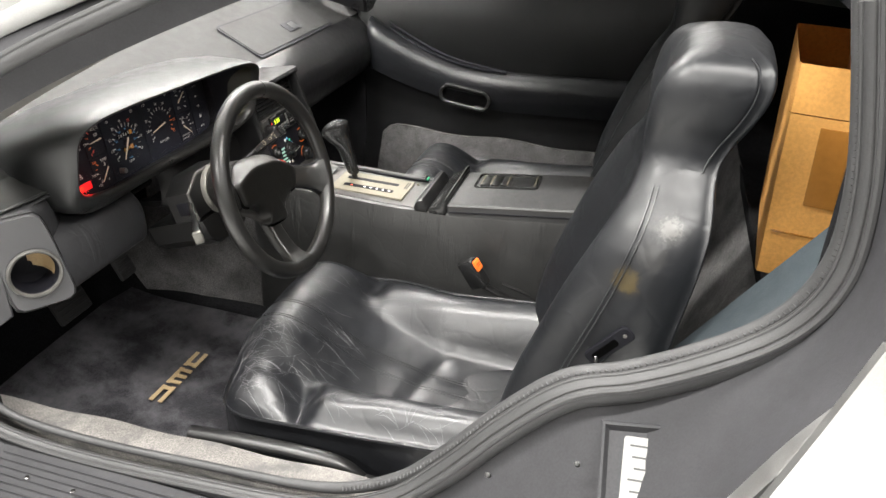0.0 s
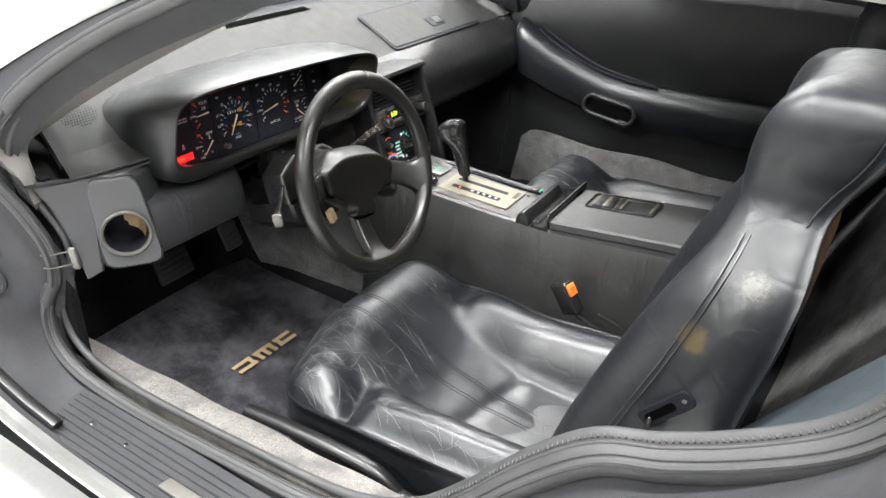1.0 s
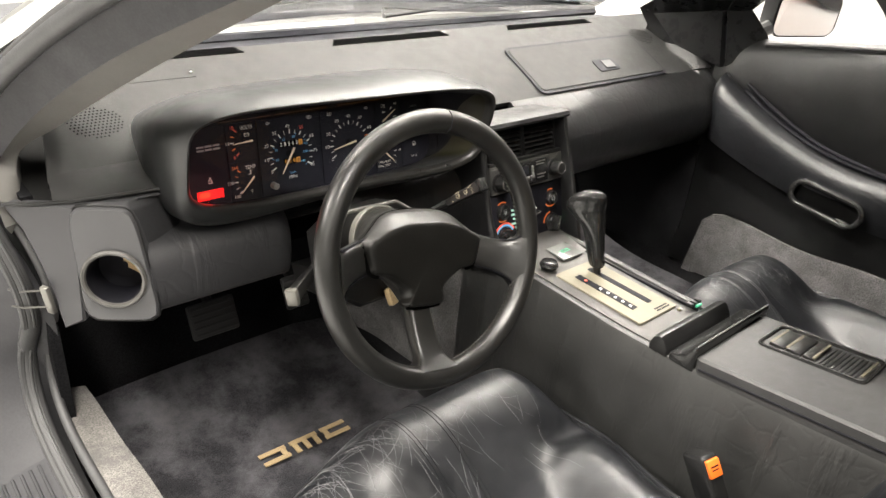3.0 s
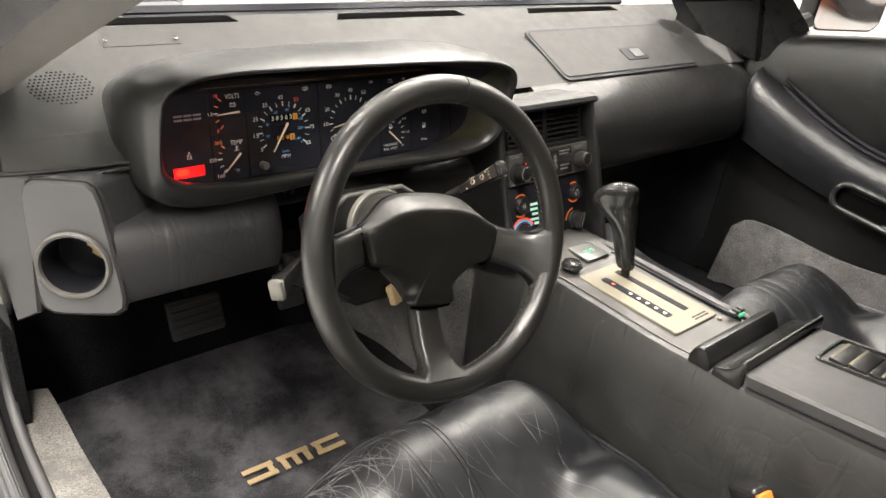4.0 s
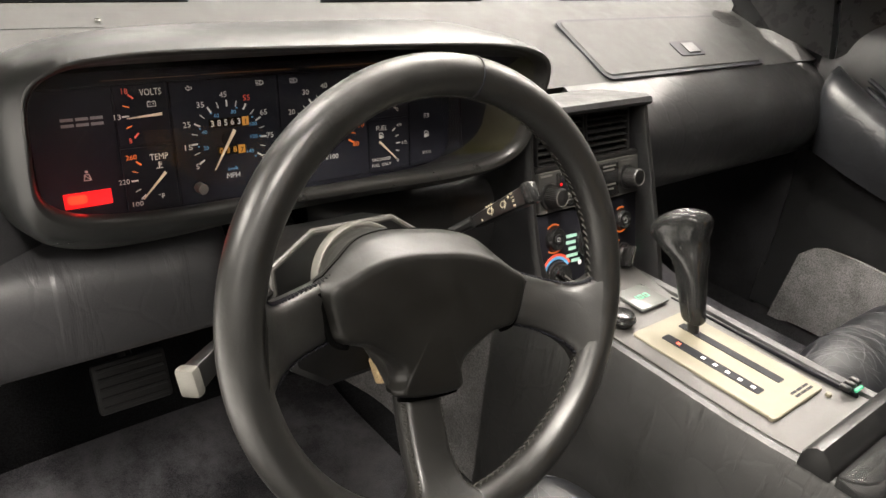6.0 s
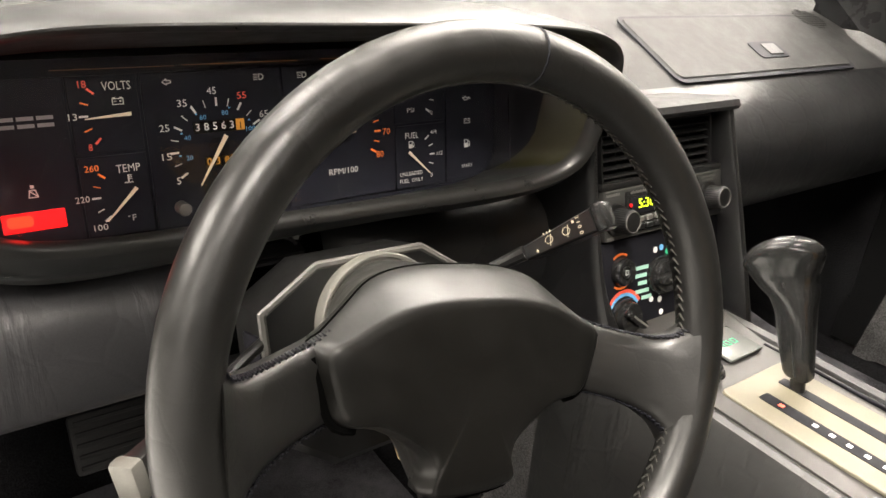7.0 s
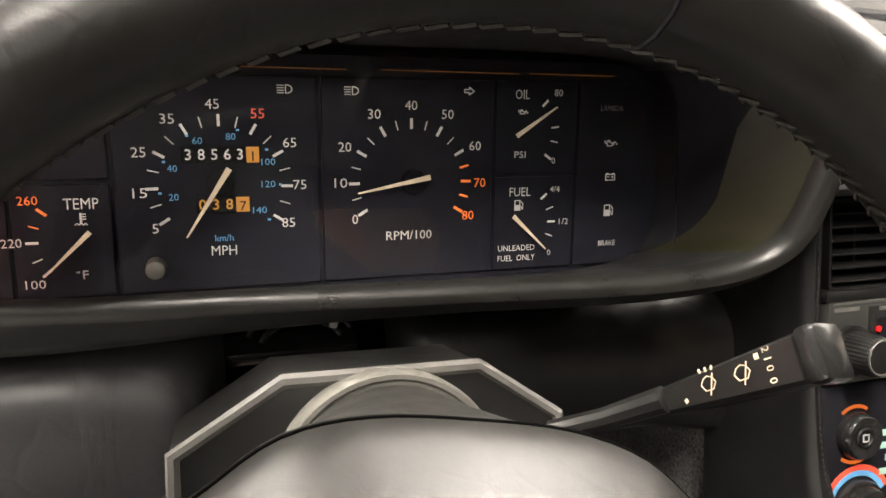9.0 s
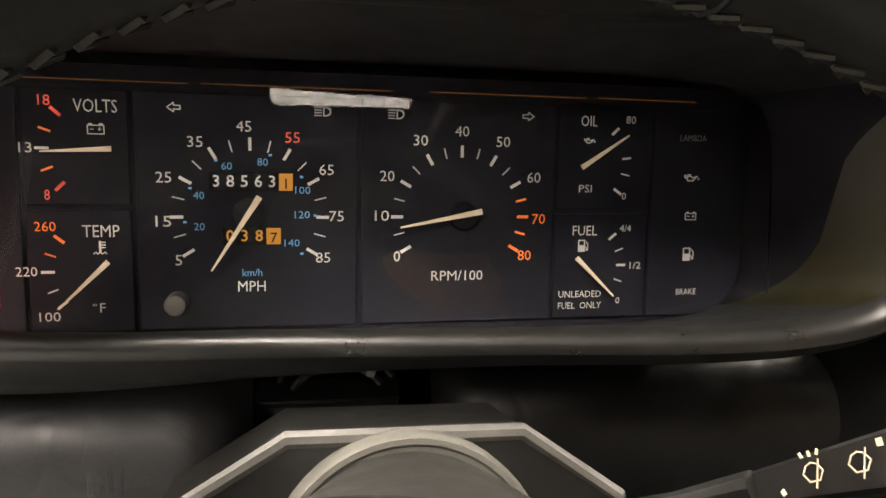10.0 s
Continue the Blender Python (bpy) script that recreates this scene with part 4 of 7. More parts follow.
part("duct_wall", bm, TAN, pod, "bare tan duct wall seen in the hole")
bm = bmesh.new()
tube(bm, [M_POD @ Vector((x * 1.01, y * 1.01, -0.006)) for x, y in square], 0.0015, 6, closed=True)
part("seam", bm, PLASTIC, pod)

# defroster slots, speaker grilles and the small plate near the glass
for x0, x1, y0, dz in ((-0.32, -0.02, 0.266, 0.0), (0.165, 0.465, 0.262, 0.0), (0.65, 0.96, 0.262, 0.0)):
    bm = bmesh.new()
    sheet(bm, lambda u, v: (x0 + 0.012 * v + (x1 - x0 - 0.024 * v) * u, y0 + 0.013 + 0.018 * v, dash_point(y0 + 0.013 + 0.018 * v) + 0.0015), 8, 3, 0.004)
    slot = part("defroster_slot", bm, GAP_SHADE, dashboard, "black defroster slot at the rear edge")
bm = bmesh.new()
sheet(bm, lambda u, v: (-0.38 + 1.5 * u, 0.294 + 0.09 * v + 0.03 * v * math.sin(math.pi * u), 0.910 - 0.008 * v), 24, 6, 0.004)
part("screen_base_trim", bm, MATTE, dashboard, "black trim strip along the windscreen base")
for cx, cy in ((-0.322, 0.152), (1.085, 0.20)):
    bm = bmesh.new()
    for i in range(-7, 8):
        for j in range(-5, 6):
            x, y = i * 0.0056 + (0.0028 if j % 2 else 0), j * 0.0056
            if (x / 0.038) ** 2 + (y / 0.029) ** 2 < 1:
                disc(bm, 0.00135, 0.0004, Matrix.Translation((cx + x, cy + y, dash_point(cy + y) + 0.0008)) @ pose(0, 0, 0, 24, 0, 0), 8)
    tagged(part("speaker_grille", bm, GAP_SHADE, dashboard, "round patch of small speaker holes"), kind="stuff")
bm = bmesh.new()
rbox(bm, (0.11, 0.02, 0.0015), pose(-0.19, 0.235, dash_point(0.235) + 0.0004, 20, 0, 0), 0.0004, 1)
plate_p = part("riveted_plate", bm, DASH, dashboard, "small grey riveted plate with unreadable print")
for dx in (-0.05, 0.05):
    bm = bmesh.new()
    disc(bm, 0.003, 0.002, pose(-0.19 + dx, 0.235, dash_point(0.235) + 0.0028, 20, 0, 0), 10, 0.0008)
    part("rivet", bm, CHROME, plate_p)

# glovebox lid let into the dash top
glovebox = thing("glovebox_lid", (0.80, 0.135, 0.85), "grey glovebox lid with a small black latch", "glovebox")
M_GL = frame_of((0.798, 0.1345, 0.8525), (1, 0, 0), (0, 0.131, 0.065))
bm = bmesh.new()
plate(bm, rrect(0.472, 0.153, 0.016), 0.0025, M_GL @ Matrix.Translation((0, 0, 0.0005)))
part("shadow_gap", bm, MATTE, glovebox)
bm = bmesh.new()
plate(bm, rrect(0.460, 0.140, 0.013), 0.0045, M_GL @ Matrix.Translation((0, 0.001, 0.0005)), 0.002)
part("lid", bm, DASH, glovebox)
bm = bmesh.new()
plate(bm, rrect(0.076, 0.040, 0.008, cx=0.036, cy=-0.02), 0.0015, M_GL @ Matrix.Translation((0, 0, 0.005)), 0.0005)
latch = part("latch_cup", bm, MATTE, glovebox, "recessed black latch surround")
bm = bmesh.new()
plate(bm, rrect(0.036, 0.027, 0.002, cx=0.044, cy=-0.02), 0.0016, M_GL @ Matrix.Translation((0, 0, 0.0065)), 0.0006)
part("latch", bm, HOOD, latch, "grey square latch button")

# ---- instrument binnacle ----
binnacle = thing("instrument_binnacle", (-0.04, -0.05, 0.735), "grey hooded binnacle round a black instrument panel", "instrument panel")
NB = 96


def hood_ring(x0, x1, zb, zt, yb, yt, p=5.0, skew=0.0, sag=0.0):
    cx, cz, w, h = (x0 + x1) / 2, (zb + zt) / 2, (x1 - x0) / 2, (zt - zb) / 2
    out = []
    for k in range(NB):
        a = 2 * math.pi * (k + 0.5) / NB
        c, s = math.cos(a), math.sin(a)
        x, z = cx + w * abs(c) ** (2 / p) * (1 if c > 0 else -1), cz + h * abs(s) ** (2 / p) * (1 if s > 0 else -1)
        f = (z - zb) / (zt - zb)
        out.append((x, yb + (yt - yb) * f + skew * (x - cx), z - sag * max(0, (cx - x) / w) * max(0, 1 - 2 * f)))
    return out


INNER = [hood_ring(-0.272, 0.185, 0.762, 0.899, -0.010, 0.008, 7), hood_ring(-0.269, 0.222, 0.782, 0.922, -0.052, -0.084, 5, -0.10, 0.009)]
bm = bmesh.new()
LIP_RINGS = [hood_ring(-0.269, 0.222, 0.782, 0.922, -0.052, -0.084, 5, -0.10, 0.009), hood_ring(-0.2692, 0.2235, 0.7818, 0.9232, -0.0575, -0.0915, 5, -0.105, 0.009), hood_ring(-0.2705, 0.2263, 0.7795, 0.9258, -0.0612, -0.0972, 5, -0.11, 0.009), hood_ring(-0.2722, 0.2288, 0.7765, 0.9280, -0.0628, -0.0988, 5, -0.11, 0.0095), hood_ring(-0.274, 0.231, 0.772, 0.9295, -0.062, -0.098, 5, -0.11, 0.010)]
loft(bm, LIP_RINGS, caps=False)
part("front_lip", bm, LIP, binnacle, "dark rounded lip of the hood", 60)
bm = bmesh.new()
loft(bm, [
    hood_ring(-0.274, 0.231, 0.772, 0.9295, -0.062, -0.098, 5, -0.11, 0.010),
    hood_ring(-0.280, 0.236, 0.763, 0.9335, -0.055, -0.088, 4.8, -0.10, 0.018),
    hood_ring(-0.287, 0.240, 0.754, 0.936, -0.035, -0.060, 4.6, -0.06, 0.023),
    hood_ring(-0.295, 0.243, 0.751, 0.936, 0.00, -0.015, 4.2, -0.02, 0.025),
    hood_ring(-0.297, 0.242, 0.753, 0.926, 0.045, 0.04, 3.8, 0.0, 0.028),
    hood_ring(-0.286, 0.236, 0.757, 0.906, 0.11, 0.11, 3.6),
    hood_ring(-0.270, 0.228, 0.765, 0.872, 0.18, 0.19, 3.6),
], caps=False)
part("hood", bm, HOOD, binnacle, "", 50)
WING = [i % NB for i in range(-10, 10)]
LINING = [i % NB for i in range(9, NB - 9)]
bm = bmesh.new()
loft(bm, [[ring_[i] for i in LINING] for ring_ in INNER], caps=False, closed=False)
part("hood_lining", bm, LINING_SKIN, binnacle, "matt black inner side of the hood", 50)
FACE = frame_of((0, 0, 0.84), (1, 0, 0), (0, math.sin(radians(8)), math.cos(radians(8))))
bm = bmesh.new()
plate(bm, [(-0.272, -0.080), (0.19, -0.080), (0.19, 0.054), (-0.272, 0.054)], 0.004, FACE @ Matrix.Translation((0, 0, -0.0062)))
dial_face = part("dial_panel", bm, DIAL_BLACK, binnacle, "matt black dial panel")
for x0, x1, y0, y1 in ((-0.262, -0.194, -0.074, 0.042), (-0.192, -0.1455, -0.012, 0.042), (-0.192, -0.1455, -0.074, -0.0145), (-0.143, -0.037, -0.074, 0.042), (-0.0345, 0.0685, -0.074, 0.042), (0.0705, 0.1245, -0.0135, 0.042), (0.0705, 0.1245, -0.074, -0.016), (0.1265, 0.176, -0.074, 0.042)):
    bm = bmesh.new()
    plate(bm, [(x0, y0), (x1, y0), (x1, y1), (x0, y1)], 0.002, FACE @ Matrix.Translation((0, 0, -0.0022)), 0.0006)
    part("dial_plate", bm, DIAL_BLACK, dial_face)
# Amber light caught above the dials, drawn as glowing strokes; no lamp.
bm = bmesh.new()
for a, b in ((-0.20, -0.118), (-0.112, -0.02), (0.0, 0.085), (0.092, 0.15)):
    stroke(bm, [(a, 0.0465), (b, 0.0462)], 0.00045, FACE)
tagged(part("amber_light_line", bm, FAINT_AMBER, dial_face, "thin line of amber light drawn as a glow"), kind="stuff")
# hood's right inner end: yellowish light painted olive, shade near the dials black
bm = bmesh.new()
row0, row1 = ([Vector(INNER[k][i]) for i in WING] for k in (0, 1))
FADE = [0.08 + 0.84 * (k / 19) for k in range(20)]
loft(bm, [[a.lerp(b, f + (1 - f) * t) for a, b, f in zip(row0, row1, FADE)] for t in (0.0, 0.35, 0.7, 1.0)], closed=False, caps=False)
part("lit_hood_end", bm, LIT_OLIVE, binnacle, "hood inner side coloured olive for yellowish light")
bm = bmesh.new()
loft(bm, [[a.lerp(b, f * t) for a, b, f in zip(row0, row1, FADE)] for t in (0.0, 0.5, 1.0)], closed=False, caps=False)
part("shaded_hood_end", bm, MATTE, binnacle, "hood inner side coloured black for shade")
# lens
bm = bmesh.new()
plate(bm, [(-0.266, -0.084), (0.188, -0.084), (0.192, 0.074), (-0.266, 0.074)], 0.002, FACE @ Matrix.Translation((0, 0, 0.014)) @ pose(0, 0, 0, -6, 0, 0))
lens = part("lens", bm, LENS, binnacle, "clear reflecting dial lens")
lens.visible_shadow = False

INK = {"w": DIAL_WHITE, "r": RED_INK, "o": ORANGE_INK, "b": BLUE_INK, "g": GREY_INK}


class Dial:
    """Marks of one dial, one mesh per colour."""

    def __init__(self, name):
        self.name, self.bms = name, {}

    def of(self, c):
        if c not in self.bms:
            self.bms[c] = bmesh.new()
        return self.bms[c]

    def text(self, s, x, y, size=4.6, c="w", across=0.0):
        lettering(self.of(c), s, size / 1000, FACE, x / 1000, y / 1000, 1.0, across=(across or 0.62 * size * len(s)) / 1000)

    def tick(self, cx, cy, r, deg, long, wide, c="w"):
        a = radians(deg)
        d = Vector((math.cos(a), math.sin(a)))
        p = Vector((cx, cy))
        stroke(self.of(c), [(p + d * (r - long / 2)) / 1000, (p + d * (r + long / 2)) / 1000], wide / 1000, FACE)

    def line(self, pts, w=0.5, c="w", closed=False):
        stroke(self.of(c), [(x / 1000, y / 1000) for x, y in pts], w / 1000, FACE, closed)

    def needle(self, hx, hy, tx, ty, wide=2.6):
        bm = bmesh.new()
        h, t = Vector((hx, hy)) / 1000, Vector((tx, ty)) / 1000
        d = (t - h).normalized()
        n = Vector((-d.y, d.x)) * wide / 2000
        plate(bm, [h + n, t + n * 0.25, t - n * 0.25, h - n], 0.0012, FACE @ Matrix.Translation((0, 0, 0.003)))
        part("needle", bm, IVORY, dial_face, "ivory painted pointer needle")

    def close(self):
        for c, bm in self.bms.items():
            tagged(part(self.name, bm, INK[c], dial_face, {"w": "white printed dial marks", "r": "red printed dial marks", "o": "orange printed dial marks", "b": "blue printed dial marks", "g": "grey printed marks"}[c]), kind="stuff")


def battery(d, x, y, k=1.0, c="w"):
    d.line([(x - 3.6 * k, y - 2.2 * k), (x + 3.6 * k, y - 2.2 * k), (x + 3.6 * k, y + 1.8 * k), (x - 3.6 * k, y + 1.8 * k)], 0.5, c, True)
    for s in (-1, 1):
        d.line([(x + s * 2.3 * k - 0.7, y + 2.4 * k), (x + s * 2.3 * k + 0.7, y + 2.4 * k)], 0.7, c)
        d.line([(x + s * 1.7 * k - 0.7, y), (x + s * 1.7 * k + 0.7, y)], 0.4, c)
    d.line([(x + 1.7 * k, y - 0.7), (x + 1.7 * k, y + 0.7)], 0.4, c)


def oil_can(d, x, y, k=1.0):
    d.line([(x - 3 * k, y + 1.2 * k), (x - 2.4 * k, y - 1.6 * k), (x + 1.2 * k, y - 1.6 * k), (x + 4 * k, y + 1.2 * k), (x + 1.0 * k, y + 0.2 * k), (x - 0.2 * k, y + 1.2 * k)], 0.6, "w", True)
    d.line([(x - 3 * k, y + 1.2 * k), (x - 4.6 * k, y + 1.8 * k), (x - 4.4 * k, y + 0.4 * k), (x - 2.8 * k, y - 0.2 * k)], 0.5)
    d.line([(x - 1.4 * k, y + 1.2 * k), (x - 1.4 * k, y + 2.2 * k)], 0.5)
    d.line([(x - 2.4 * k, y + 2.2 * k), (x - 0.4 * k, y + 2.2 * k)], 0.5)
    d.line([(x + 5 * k, y + 0.2 * k), (x + 5 * k, y - 0.9 * k)], 0.7)


def fuel_pump(d, x, y, k=1.0):
    d.line([(x - 2.2 * k, y - 3 * k), (x - 2.2 * k, y + 3 * k), (x + 1.2 * k, y + 3 * k), (x + 1.2 * k, y - 3 * k)], 0.6, "w", True)
    d.line([(x - 1.6 * k, y - 1.2 * k), (x + 0.7 * k, y - 1.2 * k)], 3.0 * k)
    d.line([(x + 1.2 * k, y - 0.6 * k), (x + 2.2 * k, y - 0.9 * k), (x + 2.3 * k, y - 2.4 * k), (x + 3.1 * k, y - 2.4 * k), (x + 3.1 * k, y + 1.0 * k), (x + 2.0 * k, y + 2.4 * k)], 0.45)


def beam(d, x, y, s=1):
    d.line([(x + s * 0.5, y + 2.2), (x + s * 2.3, y + 2.0), (x + s * 3.8, y + 0.9), (x + s * 3.8, y - 0.9), (x + s * 2.3, y - 2.0), (x + s * 0.5, y - 2.2)], 0.55, "w", True)
    for k in range(4):
        d.line([(x - s * 0.6, y + 2.0 - 1.35 * k), (x - s * 4.0, y + 2.0 - 1.35 * k)], 0.45)


def arrow(d, x, y, s):
    d.line([(x + s * 3.0, y + 0.9), (x, y + 0.9), (x, y + 2.2), (x - s * 3.0, y), (x, y - 2.2), (x, y - 0.9), (x + s * 3.0, y - 0.9)], 0.5, "w", True)


d = Dial("volt_gauge")
d.text("VOLTS", -159.4, 34.1, 6.0, across=19.2)
battery(d, -159.7, 23.6)
for s, y, c in (("18", 36.2, "r"), ("8", -7.6, "r")):
    d.text(s, -182.1, y, 4.8, c, 5.2 if len(s) > 1 else 2.4)
d.text("13", -190.9, 14.3, 4.6, across=5.6)
for dg, c, lw in ((138, "r", (5, 1.5)), (160, "o", (5, 1)), (180, "w", (5.4, 1.3)), (202, "o", (5, 1)), (224, "r", (5, 1.5))):
    d.tick(-158, 14.4, 25.5, dg, *lw, c)
d.needle(-152.6, 14.6, -183.3, 12.9)
d.close()
d = Dial("temperature_gauge")
d.text("TEMP", -159.3, -24.9, 5.8, across=16.6)
d.line([(-163, -35.6), (-162, -34.8), (-161, -35.6), (-160, -34.8), (-159, -35.6), (-158, -34.8), (-157, -35.6)], 0.5)
d.line([(-160, -34.6), (-160, -29.6)], 1.0)
for k in range(3):
    d.line([(-159.6, -30 - 1.3 * k), (-157.6, -30 - 1.3 * k)], 0.5)
for s, x, y, c in (("260", -183.8, -22.6, "o"), ("220", -192.8, -44.1, "w"), ("100", -184.2, -66.2, "w"), ("F", -160, -62.3, "w")):
    d.text(s, x, y, 4.5, c, 9.4 if len(s) > 1 else 2.6)
d.text("o", -163.4, -60.4, 1.6, across=1.8)
for dg, c, lw in ((141, "o", (5, 1.4)), (161, "o", (4.6, 0.7)), (180, "w", (5.4, 1.3)), (202, "w", (4.6, 0.7)), (220, "w", (5, 1.3))):
    d.tick(-158.5, -44.2, 25.0, dg, *lw, c)
d.needle(-155.9, -39.1, -178.8, -61.6)
d.close()

d = Dial("speedometer")
CX, CY2 = -89.7, -17.0
SPEED = [("5", "w", -124.3, -39.4), ("15", "w", -131.6, -20.2), ("25", "w", -130.2, 1.2), ("35", "w", -115.4, 18.5), ("45", "w", -92.3, 26.4), ("55", "r", -69.1, 21.5), ("65", "w", -52.4, 5.8), ("75", "w", -47.4, -17.6), ("85", "w", -54.2, -38.8)]
for k, (s, c, x, y) in enumerate(SPEED):
    dg = 211.8 - 30.45 * k
    d.tick(CX, CY2, 35.2, dg, 5.6, 1.5)
    d.text(s, x, y, 5.2, c, 3.1 if len(s) == 1 else 7.2)
    if k < 8:
        d.tick(CX, CY2, 35.2, dg - 15.2, 5.6, 0.6)
for s, x, y in (("20", -114.3, -22.7), ("40", -114.2, -7.4), ("60", -100.9, 7.1), ("80", -83.7, 9.3), ("100", -64.8, -4.5), ("120", -65.2, -16.8), ("140", -70.3, -31.1)):
    d.text(s, x, y, 3.6, "b", 2.5 * len(s))
for s in range(7):
    a = radians((186, 155, 121, 72, 38, 0, 322)[s])
    d.line([(CX + 31.5 * math.cos(a) - 0.5, CY2 + 31.5 * math.sin(a)), (CX + 31.5 * math.cos(a) + 0.5, CY2 + 31.5 * math.sin(a))], 1.1, "b")
d.text("km/h", -89.4, -45.9, 3.6, "b", 9.6)
d.text("MPH", -89.7, -53.0, 5.4, across=13.4)
arrow(d, -124.8, 34.9, 1)
beam(d, -54.3, 35.0)
d.close()
d.needle(-85.3, -7.5, -108.7, -44.2, 3.2)
bm = bmesh.new()
disc(bm, 0.0052, 0.012, FACE @ Matrix.Translation((-0.1251, -0.0596, 0.0)), 20, 0.0015)
part("reset_knob", bm, ALLOY, dial_face, "small shiny trip reset knob")
bm = bmesh.new()
disc(bm, 0.0075, 0.002, FACE @ Matrix.Translation((-0.0905, -0.016, 0.0)), 24, 0.0008)
part("needle_hub", bm, MATTE, dial_face)
for nm, cx, cy, w, h, digits, size in (("odometer", -0.0892, -0.0003, 0.040, 0.0088, "38563", 0.0056), ("trip_meter", -0.0893, -0.0273, 0.028, 0.0085, "038", 0.0056)):
    bm = bmesh.new()
    plate(bm, rrect(w, h, 0.0005, 2, cx, cy), 0.0006, FACE)
    odo = part(nm, bm, GLOSSY, dial_face, "mechanical mileage counter")
    step = w / (len(digits) + 1)
    bm = bmesh.new()
    for k, ch in enumerate(digits):
        lettering(bm, ch, size, FACE @ Matrix.Translation((0, 0, 0.0006)), cx - w / 2 + step * (k + 0.5), cy, 1.0)
    tagged(part("digits", bm, WHITE_INK if nm == "odometer" else AMBER_GLOW, odo), kind="stuff")
    bm = bmesh.new()
    plate(bm, rrect(step, h * 0.96, 0.0003, 2, cx + w / 2 - step / 2, cy), 0.0004, FACE @ Matrix.Translation((0, 0, 0.0006)))
    part("tenths_drum", bm, AMBER_GLOW, odo, "amber lit tenths drum")
    bm = bmesh.new()
    lettering(bm, "1" if nm == "odometer" else "7", size * 0.9, FACE @ Matrix.Translation((0, 0, 0.0011)), cx + w / 2 - step / 2, cy - 0.001)
    part("tenths_digit", bm, MATTE, odo)

d = Dial("rev_counter")
CX, CY2 = 17.6, -17.4
REVS = [(-16.3, -38.6), (-25.1, -17.3), (-21.7, 3.1), (-4.6, 21.6), (17.4, 26.7), (39.6, 21.7), (57.2, 3.2), (60.6, -19.0), (53.3, -38.7)]
for k, (c, (x, y)) in enumerate(zip("wwwwwwwoo", REVS)):
    dg = 210.5 - 30.1 * k
    d.tick(CX, CY2, 34.0, dg, 5.4, 1.6, c)
    d.text(str(10 * k), x, y, 5.4, c, 3.4 if k == 0 else 7.4)
    if k < 8:
        d.tick(CX, CY2, 34.0, dg - 15.05, 5.2, 0.6 if k < 6 else 1.1, "w" if k < 6 else "o")
d.text("RPM/100", 16.0, -49.2, 5.2, across=28.0)
beam(d, -17.4, 34.7)
arrow(d, 53.1, 35.6, -1)
d.needle(28.2, -14.5, -15.0, -22.9, 3.0)
d.close()
bm = bmesh.new()
disc(bm, 0.0075, 0.002, FACE @ Matrix.Translation((0.019, -0.017, 0.0)), 24, 0.0008)
part("needle_hub", bm, MATTE, dial_face)

d = Dial("oil_gauge")
d.text("OIL", 87.4, 33.9, 5.6, across=9.2)
oil_can(d, 88, 23.6, 0.62)
d.text("80", 111.7, 35.2, 4.0, across=5.6)
d.text("PSI", 86.9, -2.3, 4.0, across=7.4)
d.text("0", 109.7, -6.2, 3.8, across=2.4)
for dg, w in ((45, 1.4), (8, 1.0), (-12, 0.7), (-35, 1.4)):
    d.tick(85, 11, 25.5, dg, 4.6, w)
d.needle(83.0, 9.3, 109.5, 26.9)
d.close()
d = Dial("fuel_gauge")
d.text("FUEL", 87.5, -25.4, 5.4, across=14.2)
fuel_pump(d, 86.7, -33.5, 1.0)
d.text("4/4", 111.7, -24.1, 3.6, across=6.6)
d.text("1/2", 118.1, -45.0, 3.8, across=6.6)
d.text("0", 109.0, -64.7, 3.6, across=2.3)
for dg, w in ((40, 1.3), (20, 0.7), (0, 1.3), (-20, 0.7)):
    d.tick(85, -44.5, 25.0, dg, 4.6, w)
d.text("UNLEADED", 86.3, -60.7, 3.6, "w", 25.0)
d.text("FUEL  ONLY", 86.3, -67.1, 3.6, "w", 25.5)
d.needle(82.3, -39.7, 104.9, -61.4)
d.close()
d = Dial("warning_symbols")
d.text("LAMBDA", 149.7, 26.3, 3.4, "g", 16.0)
oil_can(d, 150, 4.3, 0.9)
battery(d, 151.1, -17.1, 0.9)
fuel_pump(d, 150.6, -38.8, 1.15)
d.text("BRAKE", 150.9, -60.6, 3.4, "w", 12.4)
# seat belt sign and plain badge shapes
d.line([(-222.7, -29.5), (-222.7, -30.6)], 2.2)
d.line([(-225.5, -37.5), (-224.5, -32.5), (-221, -32.5), (-219.8, -37.5)], 0.7, "w", True)
d.line([(-225, -32.8), (-220, -37.2)], 0.7)
d.close()
bm = bmesh.new()
for x0 in (-236.0, -224.0, -212.0):
    for yy in (16.0, 11.0):
        stroke(bm, [(x0 / 1000, yy / 1000), ((x0 + 9) / 1000, yy / 1000)], 0.0026, FACE)
tagged(part("badge", bm, GREY_INK, dial_face, "plain silver badge bars"), kind="stuff")
bm = bmesh.new()
plate(bm, rrect(0.0395, 0.0135, 0.0006, 2, -0.2248, -0.0542), 0.0008, FACE)
part("warning_lamp", bm, RED_GLOW, dial_face, "lit red warning lamp")
bm = bmesh.new()
plate(bm, rrect(0.016, 0.008, 0.003, 3, -0.2335, -0.0535), 0.0004, FACE @ Matrix.Translation((0, 0, 0.0008)))
part("bulb_spot", bm, RED_CORE, dial_face, "brighter orange spot of the bulb")

